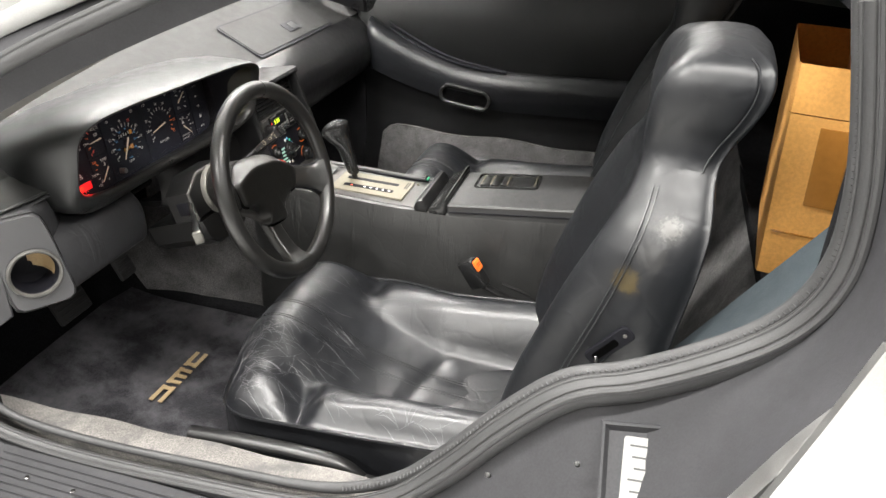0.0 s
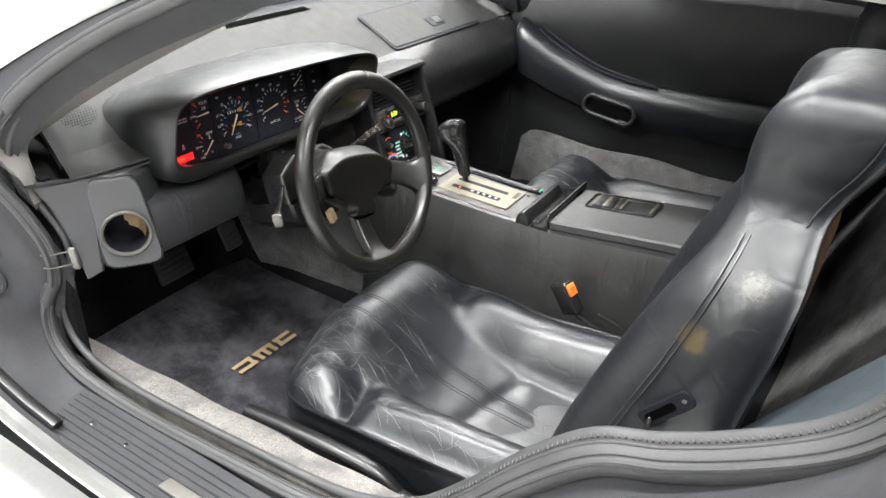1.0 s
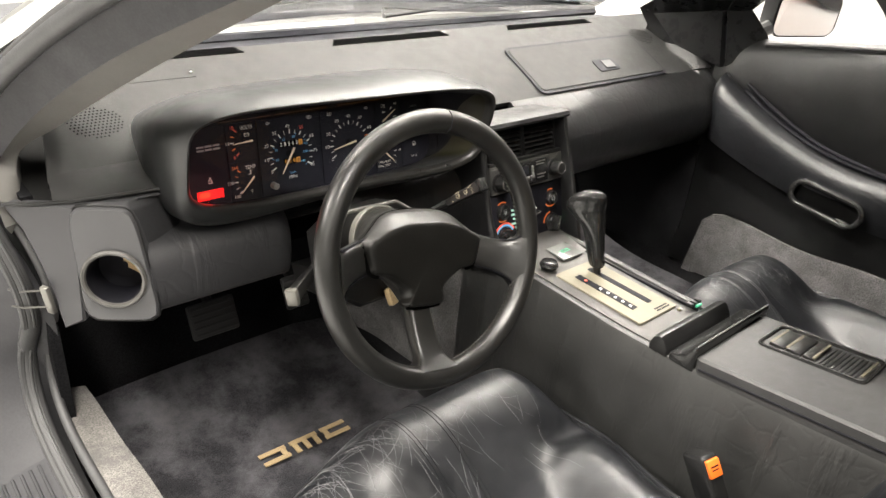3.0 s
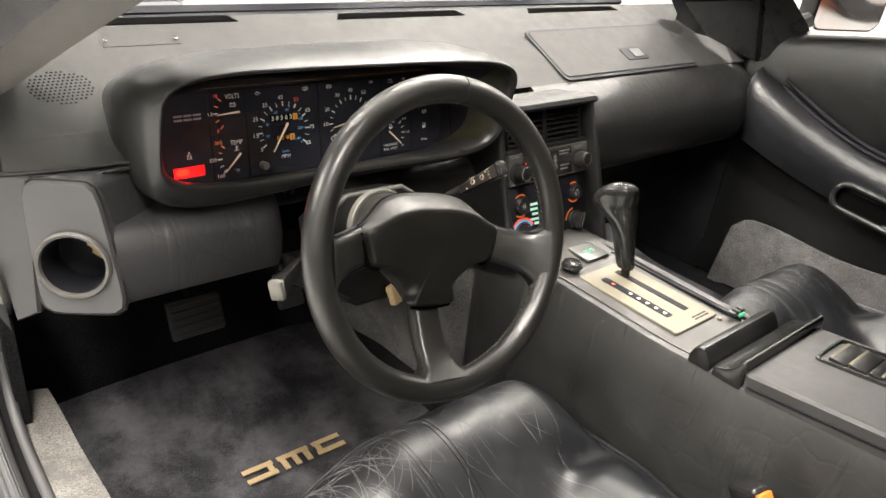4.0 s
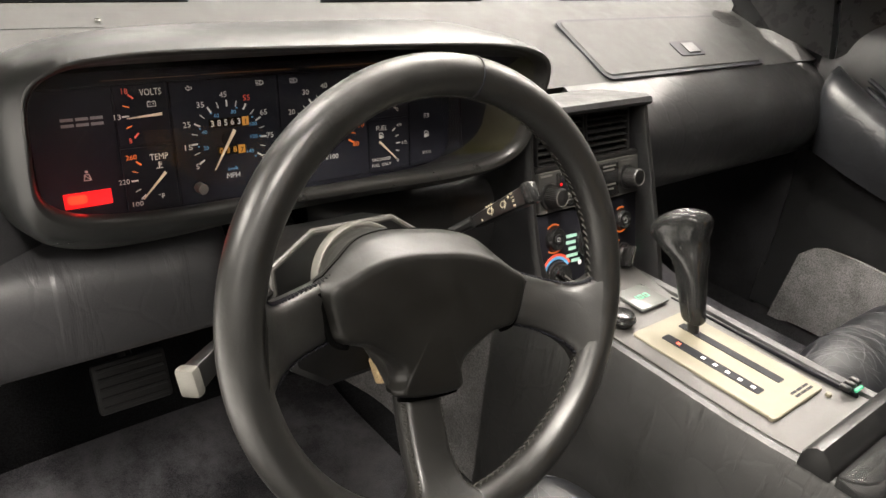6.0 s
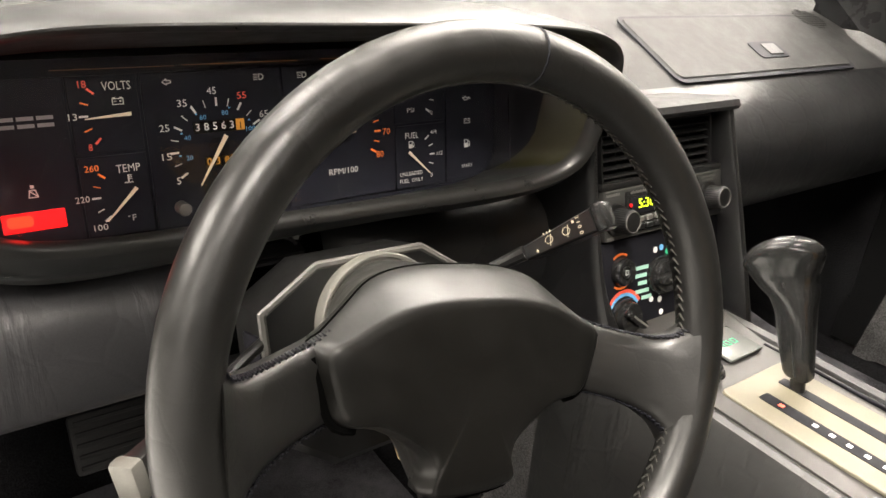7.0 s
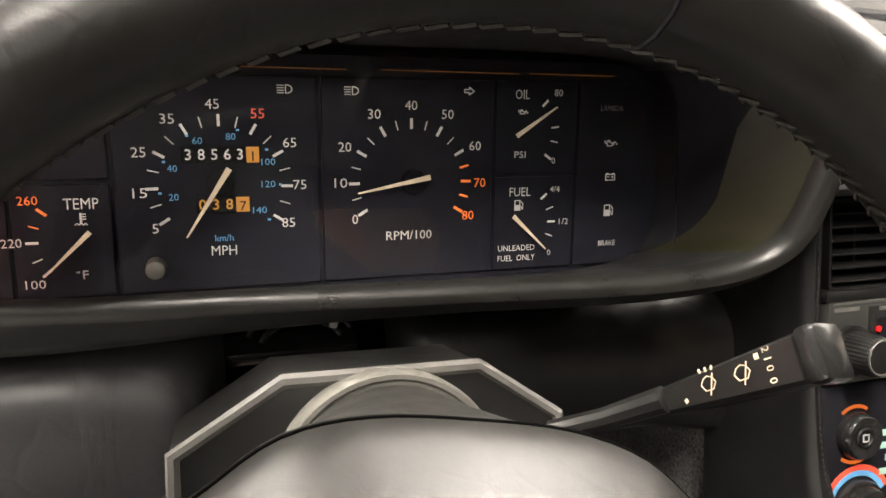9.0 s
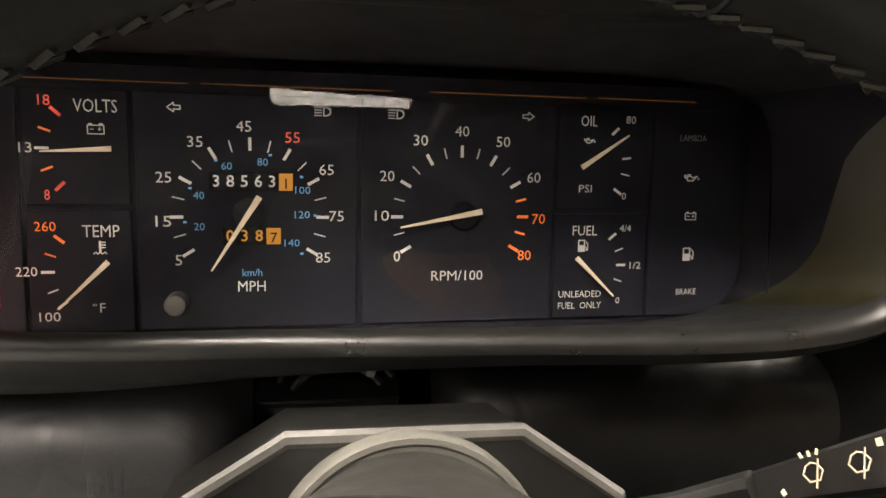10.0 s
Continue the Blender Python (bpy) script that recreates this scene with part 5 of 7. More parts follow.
# ---- steering wheel, turned a little to the right ----
WC = (-0.033, -0.293, 0.769)
WHEEL = frame_of(WC, (1, 0, 0), (0, math.sin(radians(18)), math.cos(radians(18)))) @ pose(0, 0, 0, 0, 0, -11)
wheel = thing("steering_wheel", WC, "three-spoke black leather steering wheel with laced stitching", "steering wheel")
bm = bmesh.new()
ring(bm, 0.1748, 0.0160, WHEEL, 96, 16)
rim = part("rim", bm, WHEEL_SKIN, wheel)
bm = bmesh.new()
tube(bm, [WHEEL @ (pose(0, 0, 0, 0, 0, 88) @ Vector((0.1748 + 0.0162 * math.cos(b), 0, 0.0162 * math.sin(b)))) for b in (2 * math.pi * k / 16 for k in range(16))], 0.0007, 5, closed=True)
part("rim_seam", bm, MATTE, rim)
bm = bmesh.new()
for i in range(150):
    a = 2 * math.pi * i / 150
    for s in (-1, 1):
        p0 = WHEEL @ ((0.15955 - 0.0008 * s) * Vector((math.cos(a), math.sin(a), 0)) + Vector((0, 0, -0.004 + 0.0035 * s)))
        p1 = WHEEL @ Vector((0.1591 * math.cos(a + 0.025), 0.1591 * math.sin(a + 0.025), -0.004))
        tube(bm, [p0, p1], 0.0008, 4)
tagged(part("lacing", bm, THREAD, rim, "laced stitching along the inner rim"), kind="stuff")


def wpt(x, y, z):
    return WHEEL @ Vector((x, y, z))


SIDE = [((86, 24), (84, -29)), ((100, 17), (98, -31.5)), ((118, 12), (116, -36)), ((134, 8.5), (131, -42)), ((146, 7.5), (142, -49)), ((155, 10), (150, -60)), ((163, 20), (156, -80))]
LOWER = [((-19.5, -76), (16.5, -76)), ((-20, -95), (17, -95)), ((-20.5, -114), (18, -114)), ((-21, -130), (18.5, -130)), ((-22, -142), (20, -142)), ((-26, -151.5), (24, -151.5)), ((-42, -161), (40, -161))]
for nm, edges in (("side_spoke", SIDE), ("side_spoke", [((-px, py), (-qx, qy)) for (px, py), (qx, qy) in SIDE]), ("lower_spoke", LOWER)):
    bm = bmesh.new()
    rings = []
    fine = []
    for k in range(25):
        t = k / 24
        px, py, qx, qy = between([(i / 6, *p, *q) for i, (p, q) in enumerate(edges)], t)
        fine.append((t, Vector((px, py)) / 1000, Vector((qx, qy)) / 1000))
    for t, p, q in fine:
        mid = (p + q) / 2
        z = -0.0485 + 0.0475 * t * (0.8 + 0.2 * t)
        th = 0.0128 + 0.0008 * t
        r = []
        for j in range(24):
            a = 2 * math.pi * j / 24
            c, s = math.cos(a), math.sin(a)
            f = mid + (q - p) / 2 * abs(c) ** (0.34 if nm == "lower_spoke" else 0.5) * (1 if c > 0 else -1)
            r.append(wpt(f.x, f.y, z + th * abs(s) ** (0.42 if nm == "lower_spoke" else 0.62) * (1 if s > 0 else -1)))
        rings.append(r)
    loft(bm, rings)
    spoke = part(nm, bm, SPOKE_SKIN, wheel, "glossy leather-wrapped spoke", 60)
    bm = bmesh.new()
    for s in (-1, 1):
        for k in range(2, 46):
            t = k / 46 * 0.96
            px, py, qx, qy = between([(i / 6, *p, *q) for i, (p, q) in enumerate(edges)], t)
            m_, h_ = Vector((px + qx, py + qy)) / 2000, Vector((qx - px, qy - py)) / 2000
            z = -0.0485 + 0.0475 * t * (0.8 + 0.2 * t)
            f = m_ + h_ * s * 0.985
            g = m_ + h_ * s * 1.005
            tube(bm, [wpt(f.x, f.y, z + 0.0085 + 0.002 * (k % 2)), wpt(g.x, g.y, z + 0.0045)], 0.0008, 4)
    tagged(part("spoke_lacing", bm, THREAD if nm == "lower_spoke" else MATTE, spoke, "dark laced stitching along the spoke"), kind="stuff")
PAD_OUT = [(0.0, 0.0545), (0.033, 0.0532), (0.059, 0.0465), (0.079, 0.032), (0.094, 0.0205), (0.104, 0.0135), (0.0985, -0.008), (0.089, -0.0295), (0.063, -0.0355), (0.0375, -0.0515), (0.0305, -0.065), (0.029, -0.080)]
PAD_FACE = [(0.0, 0.0378), (0.024, 0.0375), (0.045, 0.0345), (0.063, 0.0292), (0.080, 0.021), (0.0965, 0.0115), (0.0935, -0.008), (0.0845, -0.0265), (0.0605, -0.032), (0.0345, -0.0485), (0.0275, -0.062), (0.0265, -0.0775)]


def both(line):
    """A half outline with its mirror image, finely drawn."""
    full = line + [(-x, y) for x, y in reversed(line[1:])]
    return [(p.x, p.y) for p in curve([(x, y, 0) for x, y in full], 4, True)]


OUT_P, FACE_P = both(PAD_OUT), both(PAD_FACE)


def rim_depth(y):
    return -0.034 - 0.46 * max(0, y - 0.010)


bm = bmesh.new()
rings = [[wpt(x * 0.985, y * 0.985, rim_depth(y) - 0.010) for x, y in OUT_P], [wpt(x, y, rim_depth(y)) for x, y in OUT_P]]
for t in (0.25, 0.55, 0.8, 0.93, 1.0):
    rings.append([wpt(a[0] + (b[0] - a[0]) * t, a[1] + (b[1] - a[1]) * t, rim_depth(a[1]) + (-0.0225 - rim_depth(a[1])) * (t ** 0.8)) for a, b in zip(OUT_P, FACE_P)])
for k, z in ((0.96, -0.0208), (0.88, -0.0198), (0.7, -0.019), (0.4, -0.0185), (0.1, -0.0183)):
    rings.append([wpt(x * k, -0.012 + (y + 0.012) * k, z) for x, y in FACE_P])
loft(bm, rings)
hub = part("hub_pad", bm, HUB_SKIN, wheel, "soft matt black centre pad", 75)
# Raised black beads draw the shaded gap between pad and spokes.
for keep in (lambda x, y: x < -0.070 and y < 0.0135, lambda x, y: x > 0.070 and y < 0.0135, lambda x, y: abs(x) < 0.029 and y < -0.078):
    bm = bmesh.new()
    tube(bm, [wpt(x * 1.003, y * 1.003, rim_depth(y) + 0.0034) for x, y in OUT_P if keep(x, y)], 0.0027, 6)
    part("pad_seam", bm, GAP_SHADE, hub, "black bead drawn for the shaded gap beside the pad")
bm = bmesh.new()
tube(bm, [wpt(x * 1.004, y * 1.004, rim_depth(y) - 0.002) for x, y in sorted((p for p in OUT_P if p[1] > 0.0135), key=lambda p: p[0])], 0.0006, 6)
part("edge_seam", bm, GAP_SHADE, hub, "thin dark seam along the upper edge")
bm = bmesh.new()
rings = []
for t in (0.0, 0.3, 0.6, 0.85, 1.0):
    row = []
    for x, y in OUT_P:
        a = math.atan2(y, x)
        cx, cy = 0.0472 * math.cos(a), 0.0472 * math.sin(a) + 0.003
        g = t ** 0.8
        row.append(wpt(x * 0.98 * (1 - g) + cx * g, y * 0.98 * (1 - g) + cy * g, (rim_depth(y) - 0.006) * (1 - t) - 0.134 * t))
    rings.append(row)
loft(bm, rings)
part("boss", bm, WHEEL_SKIN, wheel, "leather-covered steering boss", 60)

# ---- steering column ----
COL = frame_of((-0.031, -0.160, 0.70), (1, 0, 0), (0, math.sin(radians(18)), math.cos(radians(18))))
column = thing("steering_column", (-0.031, -0.1, 0.65), "black angular column shroud, its lit edge painted grey", "steering column")
SHROUD = [(-0.087, -0.002), (-0.086, 0.054), (-0.042, 0.0795), (0.045, 0.0775), (0.083, 0.051), (0.086, -0.002)]
bm = bmesh.new()
plate(bm, SHROUD, 0.055, COL @ Matrix.Translation((0, 0, -0.055)), 0.004)
part("upper_shroud", bm, PLASTIC, column)
# Grey bead along the front bevel: the light on it is painted in.
bm = bmesh.new()
tube(bm, [COL @ Vector((x * 0.985, y * 0.985 - 0.0005, -0.0015)) for x, y in SHROUD], 0.0034, 8)
part("shroud_edge_light", bm, EDGE_GREY, column, "grey bead painting the lit front bevel of the shroud")
bm = bmesh.new()
plate(bm, [(-0.082, -0.005), (0.082, -0.005), (0.078, -0.045), (0.045, -0.07), (-0.045, -0.07), (-0.078, -0.045)], 0.13, COL @ Matrix.Translation((0, 0, -0.132)), 0.006)
part("lower_shroud", bm, PLASTIC, column)
bm = bmesh.new()
loft(bm, [[COL @ Vector((r * math.cos(a), 0.030 + r * math.sin(a), z)) for a in (2 * math.pi * k / 48 for k in range(48))] for r, z in ((0.0498, -0.002), (0.0498, 0.009), (0.0485, 0.0115), (0.0465, 0.0115), (0.0455, 0.0105), (0.040, 0.0105))], caps=False)
part("collar", bm, ALLOY, column, "stepped light grey collar behind the wheel", 30)
bm = bmesh.new()
disc(bm, 0.0405, 0.05, COL @ Matrix.Translation((0, 0.03, -0.005)), 36, 0.004)
part("collar_core", bm, PLASTIC, column)
bm = bmesh.new()
disc(bm, 0.016, 0.03, frame_of((-0.02, -0.145, 0.645), (1, 0, 0), (0, 0.5, 0.87)), 24, 0.003)
lockb = part("ignition_lock", bm, PLASTIC, column)
bm = bmesh.new()
rbox(bm, (0.022, 0.012, 0.028), pose(-0.022, -0.185, 0.64, -25, 0, 20), 0.003)
part("key", bm, TAN, lockb, "brass coloured ignition key head")
# stalks
bm = bmesh.new()
rbox(bm, (0.010, 0.026, 0.030), COL @ Matrix.Translation((-0.0835, 0.024, -0.022)), 0.002)
part("stalk_slot", bm, MATTE, column, "black slot for the indicator stalk")
bm = bmesh.new()
tube(bm, [(-0.112, -0.142, 0.731), (-0.135, -0.158, 0.7295), (-0.16, -0.180, 0.729)], [0.0042, 0.0042, 0.005], 10)
left_stalk = part("indicator_stalk", bm, PLASTIC, column, "black indicator stalk")
M_LS = frame_of((-0.2, -0.2135, 0.7275), (-0.063, -0.048, -0.0025), (0.0, 0.25, 1.0))
bm = bmesh.new()
loft(bm, [[M_LS @ Vector((x, y, z)) for y, z in rrect(0.020 * k, 0.012 * k, 0.002, 2)] for x, k in ((-0.055, 0.5), (-0.048, 0.62), (-0.010, 0.9), (0.022, 1.05))])
part("stalk_paddle", bm, PLASTIC, left_stalk)
bm = bmesh.new()
rbox(bm, (0.010, 0.024, 0.0165), M_LS @ Matrix.Translation((0.0265, 0, 0)), 0.003)
part("stalk_tip", bm, ALLOY, left_stalk, "light grey end cap of the stalk")
bm = bmesh.new()
for k in range(4):
    stroke(bm, [(-0.006 + 0.007 * k, -0.004), (-0.003 + 0.007 * k, 0.003)], 0.002, M_LS @ Matrix.Translation((0, 0, 0.0067)))
tagged(part("print_bars", bm, WHITE_INK, left_stalk), kind="stuff")
M_ST = frame_of((0.0875, -0.203, 0.792), (0.016, -0.063, 0.056), (0.057, 0.641, 0.706))
bm = bmesh.new()
tube(bm, [(0.045, -0.150, 0.742), (0.066, -0.160, 0.752), (0.082, -0.178, 0.770)], [0.005, 0.005, 0.006], 10)
wiper_stalk = part("wiper_stalk", bm, PLASTIC, column, "black wiper stalk with white symbols")
bm = bmesh.new()
plate(bm, [(-0.036, -0.006), (0.034, -0.0092), (0.034, 0.0092), (-0.036, 0.006)], 0.013, M_ST @ Matrix.Translation((0, 0, -0.0145)), 0.002)
part("stalk_paddle", bm, PLASTIC, wiper_stalk)
bm = bmesh.new()
rbox(bm, (0.010, 0.021, 0.016), M_ST @ Matrix.Translation((0.0385, 0, -0.0075)), 0.003)
part("stalk_tip", bm, GLOSSY, wiper_stalk, "shiny black end button")
bm = bmesh.new()
Z1 = M_ST @ Matrix.Translation((0, 0, 0.0007))
for cx in (-0.007, 0.010):
    arc = [(cx + 0.0044 * math.cos(radians(a)), -0.0025 + 0.006 * math.sin(radians(a))) for a in (150, 120, 90, 60, 30)]
    stroke(bm, arc, 0.00045, Z1)
    stroke(bm, [arc[0], (cx - 0.002, -0.002)], 0.00045, Z1)
    stroke(bm, [arc[-1], (cx + 0.002, -0.002)], 0.00045, Z1)
    stroke(bm, [(cx - 0.002, -0.002), (cx + 0.002, -0.002)], 0.00045, Z1)
    stroke(bm, [(cx, -0.004), (cx + 0.003, 0.004)], 0.00045, Z1)
    if cx < 0:
        for k in (-1, 0, 1):
            stroke(bm, [(cx + 0.003 * k, 0.0055), (cx + 0.0035 * k, 0.0068)], 0.001, Z1)
lettering(bm, "2", 0.0032, Z1 @ pose(0, 0, 0, 0, 0, -90), -0.006, 0.0225, 1.0)
lettering(bm, "1", 0.0032, Z1 @ pose(0, 0, 0, 0, 0, -90), -0.0025, 0.0225, 1.0)
lettering(bm, "0", 0.0032, Z1 @ pose(0, 0, 0, 0, 0, -90), 0.001, 0.0225, 1.0)
lettering(bm, "0", 0.0032, Z1 @ pose(0, 0, 0, 0, 0, -90), 0.0055, 0.0225, 1.0)
stroke(bm, [(0.018, 0.004), (0.018, 0.0052)], 0.002, Z1)
stroke(bm, [(-0.020, -0.004), (-0.0205, -0.003)], 0.0016, Z1)
tagged(part("stalk_symbols", bm, CREAM_INK, wiper_stalk, "white wiper and washer symbols"), kind="stuff")

# ---- centre stack ----
ST = frame_of((0.36, -0.105, 0.735), (1, 0, 0), (0, 0.26, 1.0))
stack = thing("centre_stack", (0.36, -0.08, 0.60), "leather-edged centre stack with vents, radio and heater", "centre console")


def at(u, v, w=0.0):
    return ST @ Matrix.Translation((u / 1000, v / 1000, w / 1000))


BORDER = {-1: [(-0.155, 0.010, 0.080), (-0.12, 0.004, 0.087), (-0.08, -0.005, 0.0955), (-0.03, -0.010, 0.0975), (0.04, -0.012, 0.098), (0.104, -0.010, 0.098)], 1: [(-0.155, 0.026, 0.095), (-0.12, 0.024, 0.096), (-0.06, 0.018, 0.097), (0.0, 0.012, 0.097), (0.05, 0.006, 0.097), (0.104, 0.0, 0.097)]}
for s in (-1, 1):
    bm = bmesh.new()
    rows = []
    for k in range(14):
        y = -0.155 + 0.259 * k / 13
        w0, inner = between(BORDER[s], y)
        rows.append([ST @ Vector((s * x, y, z)) for x, z in ((inner, -0.045), (inner + 0.0005, w0 - 0.004), (inner + 0.002, w0 - 0.0005), (inner + 0.005, w0 + 0.0008), (0.1055, w0 + 0.0005), (0.108, w0 - 0.003), (0.109, w0 - 0.010), (0.109, -0.11))])
    loft(bm, rows, caps=True)
    part("side_panel", bm, PAD, stack, "charcoal leather stack side")
bm = bmesh.new()
loft(bm, [[ST @ Vector((x, y, z)) for y, z in ((0.096, -0.02), (0.096, 0.004), (0.100, 0.008), (0.107, 0.006), (0.111, -0.004), (0.118, -0.09), (0.116, -0.1))] for x in (-0.1085, -0.06, 0.0, 0.06, 0.1085)])
part("top_panel", bm, PAD, stack, "leather-covered top of the stack")
bm = bmesh.new()
for s in (-1, 1):
    for k in range(62):
        y = -0.148 + 0.004 * k
        if y < 0.1:
            w0, inner = between(BORDER[s], y)
            rbox(bm, (0.0008, 0.0026, 0.0007), ST @ Matrix.Translation((s * (inner + 0.0055), y, w0 + 0.001)), 0)
tagged(part("stitching", bm, THREAD, stack, "grey thread stitching"), kind="stuff")
bm = bmesh.new()
plate(bm, [(-0.0985, -0.155), (0.0985, -0.155), (0.0985, 0.099), (-0.0985, 0.099)], 0.004, at(0, 0, -34))
part("backing", bm, MATTE, stack)
bm = bmesh.new()
rbox(bm, (0.196, 0.008, 0.014), at(0, 33, -16), 0.002)
part("vent_sill", bm, PLASTIC, stack)
for x0, x1 in ((-93, -6), (-2, 85)):
    bm = bmesh.new()
    w = (x1 - x0) / 1000
    loft(bm, [[at((x0 + x1) / 2, 65, z) @ Vector((x, y, 0)) for x, y in rrect(w - i, 0.058 - i, 0.003, 2)] for z, i in ((-28, 0.0), (-13, 0.0), (-13, 0.004), (-30, 0.006))], caps=False)
    vent = part("air_vent", bm, PLASTIC, stack, "black louvred air vent")
    for k in range(6):
        bm = bmesh.new()
        rbox(bm, (w - 0.007, 0.0014, 0.010), at((x0 + x1) / 2, 43 + 8.6 * k, -19) @ pose(0, 0, 0, 20, 0, 0), 0.0004, 1)
        part("slat", bm, PLASTIC, vent)
    for dx in (-14, 14):
        bm = bmesh.new()
        rbox(bm, (0.0016, 0.030, 0.006), at((x0 + x1) / 2 + dx, 62, -24), 0.0004, 1)
        part("divider", bm, PLASTIC, vent)
# radio
bm = bmesh.new()
rbox(bm, (0.194, 0.052, 0.012), at(0, 4, -14), 0.002)
radio = part("radio", bm, RADIO_BLACK, stack, "black car radio with a lit clock")
bm = bmesh.new()
rbox(bm, (0.118, 0.044, 0.004), at(-7, 4, -7), 0.0015)
part("radio_face", bm, GLOSSY, radio)
for u, v in ((-80, -1), (70, 2)):
    bm = bmesh.new()
    disc(bm, 0.0165, 0.004, at(u, v, -8), 32, 0.001)
    part("knob_skirt", bm, PLASTIC, radio)
    bm = bmesh.new()
    loft(bm, [[at(u, v, z) @ Vector(((r + (0.0007 if k % 2 and z < 13 else 0)) * math.cos(2 * math.pi * k / 64), (r + (0.0007 if k % 2 and z < 13 else 0)) * math.sin(2 * math.pi * k / 64), 0)) for k in range(64)] for r, z in ((0.0125, -4), (0.0120, 12), (0.0112, 14.4), (0.0100, 15))])
    knob_ob = part("knob", bm, PLASTIC, radio, "ribbed black radio knob")
    bm = bmesh.new()
    ring(bm, 0.0104, 0.0007, at(u, v, 14.9), 32, 6)
    part("knob_ring", bm, EDGE_GREY, knob_ob, "worn bright ring on the knob face")
bm = bmesh.new()
plate(bm, rrect(0.058, 0.017, 0.001, 2, -0.032, 0.0105), 0.001, at(0, 0, -4.8))
disp = part("display", bm, MATTE, radio, "dark clock display")
bm = bmesh.new()
lettering(bm, "5:30", 0.0096, at(0, 0, -3.7), -0.0385, 0.0115, 1.05)
part("clock_digits", bm, CLOCK_GLOW, disp, "lit yellow-green clock digits")
bm = bmesh.new()
disc(bm, 0.0018, 0.001, at(-62, 12, -4), 10)
part("pilot_light", bm, RED_GLOW, radio)
for k in range(5):
    for v in (-4.5, -12):
        bm = bmesh.new()
        rbox(bm, (0.011, 0.0058, 0.004), at(-48 + 14 * k, v, -4), 0.001, 1)
        part("button", bm, EDGE_GREY if v > -6 else PLASTIC, radio)
for k in range(3):
    bm = bmesh.new()
    disc(bm, 0.0032, 0.002, at(9, 14 - 6.5 * k, -5), 14, 0.0006)
    part("preset", bm, EDGE_GREY, radio, "small pale round button")
bm = bmesh.new()
for x0, x1, y in ((-0.060, -0.034, 0.0245), (0.02, 0.045, 0.0215), (0.02, 0.042, 0.0165), (0.022, 0.044, -0.003), (0.022, 0.040, -0.009), (-0.093, -0.074, 0.025), (0.06, 0.084, 0.0245), (0.062, 0.08, 0.0205)):
    stroke(bm, [(x0, y), (x1, y)], 0.0026, at(0, 0, -5 if -0.065 < x0 < 0.05 else -8))
stroke(bm, [(-0.094, -0.0188), (-0.046, -0.0188)], 0.002, at(0, 0, -8))
stroke(bm, [(-0.094, 0.0288), (0.094, 0.0288)], 0.0014, at(0, 0, -8))
stroke(bm, [(-0.094, -0.0208), (0.094, -0.0208)], 0.0014, at(0, 0, -8))
tagged(part("radio_print", bm, EDGE_GREY, radio), kind="stuff")
# heater panel
bm = bmesh.new()
rbox(bm, (0.196, 0.118, 0.006), at(0, -83, -16), 0.002)
heater = part("heater_panel", bm, MATTE, stack, "matt black heater control panel")
HZ = -13
for u, v, r in ((-69, -58, 15.5), (64, -57, 13.5)):
    bm = bmesh.new()
    loft(bm, [[at(u, v, z) @ Vector((q * r * math.cos(a) / 1000, q * r * math.sin(a) / 1000, 0)) for a in (2 * math.pi * k / 32 for k in range(32))] for q, z in ((1.0, HZ), (1.0, HZ + 4), (0.96, HZ + 7), (0.86, HZ + 9), (0.60, HZ + 8), (0.5, HZ + 7.5))])
    bt = part("round_button", bm, GLOSSY, heater, "round dished black push button")
    bm = bmesh.new()
    ring(bm, 0.0058, 0.001, at(u, v, HZ + 8), 24, 6)
    part("button_ring", bm, PLASTIC, bt)
    bm = bmesh.new()
    if u > 0:
        stroke(bm, [(-0.005, -0.0035), (0.005, -0.0035), (0, 0.005)], 0.0011, at(u, v, HZ + 8.4), True)
    else:
        stroke(bm, [(-0.0022, -0.0022), (-0.0022, 0.0022), (0.0022, 0.0022), (0.0022, -0.0022)], 0.0009, at(u, v, HZ + 8.4), True)
    part("button_symbol", bm, GREY_INK, bt)
for u, v, r, tilt in ((-6, -74, 22, 6), (-66, -108, 20, -38), (64, -108, 18, 68)):
    bm = bmesh.new()
    disc(bm, r / 1000, 0.006, at(u, v, HZ), 36, 0.002)
    disc(bm, r / 1000 * 0.9, 0.010, at(u, v, HZ + 3), 36, 0.003, r / 1000 * 0.84)
    kn = part("rotary_knob", bm, GLOSSY, heater, "black rotary heater knob")
    bm = bmesh.new()
    rbox(bm, (r / 1000 * 1.7, 0.0085, 0.011), at(u, v, HZ + 16) @ pose(0, 0, 0, 0, 0, tilt), 0.003)
    part("grip", bm, GLOSSY, kn)
    bm = bmesh.new()
    stroke(bm, [(-r / 1000 * 0.5, 0), (r / 1000 * 0.8, 0)], 0.002, at(u, v, HZ + 21.6) @ pose(0, 0, 0, 0, 0, tilt))
    part("pointer", bm, ALLOY, kn)
bm = bmesh.new()
bm2 = bmesh.new()
for i, (b_, r) in enumerate(((bm, 0.0275), (bm2, 0.0238))):
    stroke(b_, [(r * math.cos(radians(a)), r * math.sin(radians(a))) for a in range(150, 20, -10)], 0.0036, at(-66, -108, HZ + 0.2))
part("warm_band", bm, RED_INK, heater, "red band round the temperature knob")
part("cool_band", bm2, BLUE_INK, heater, "blue band round the temperature knob")
bm = bmesh.new()
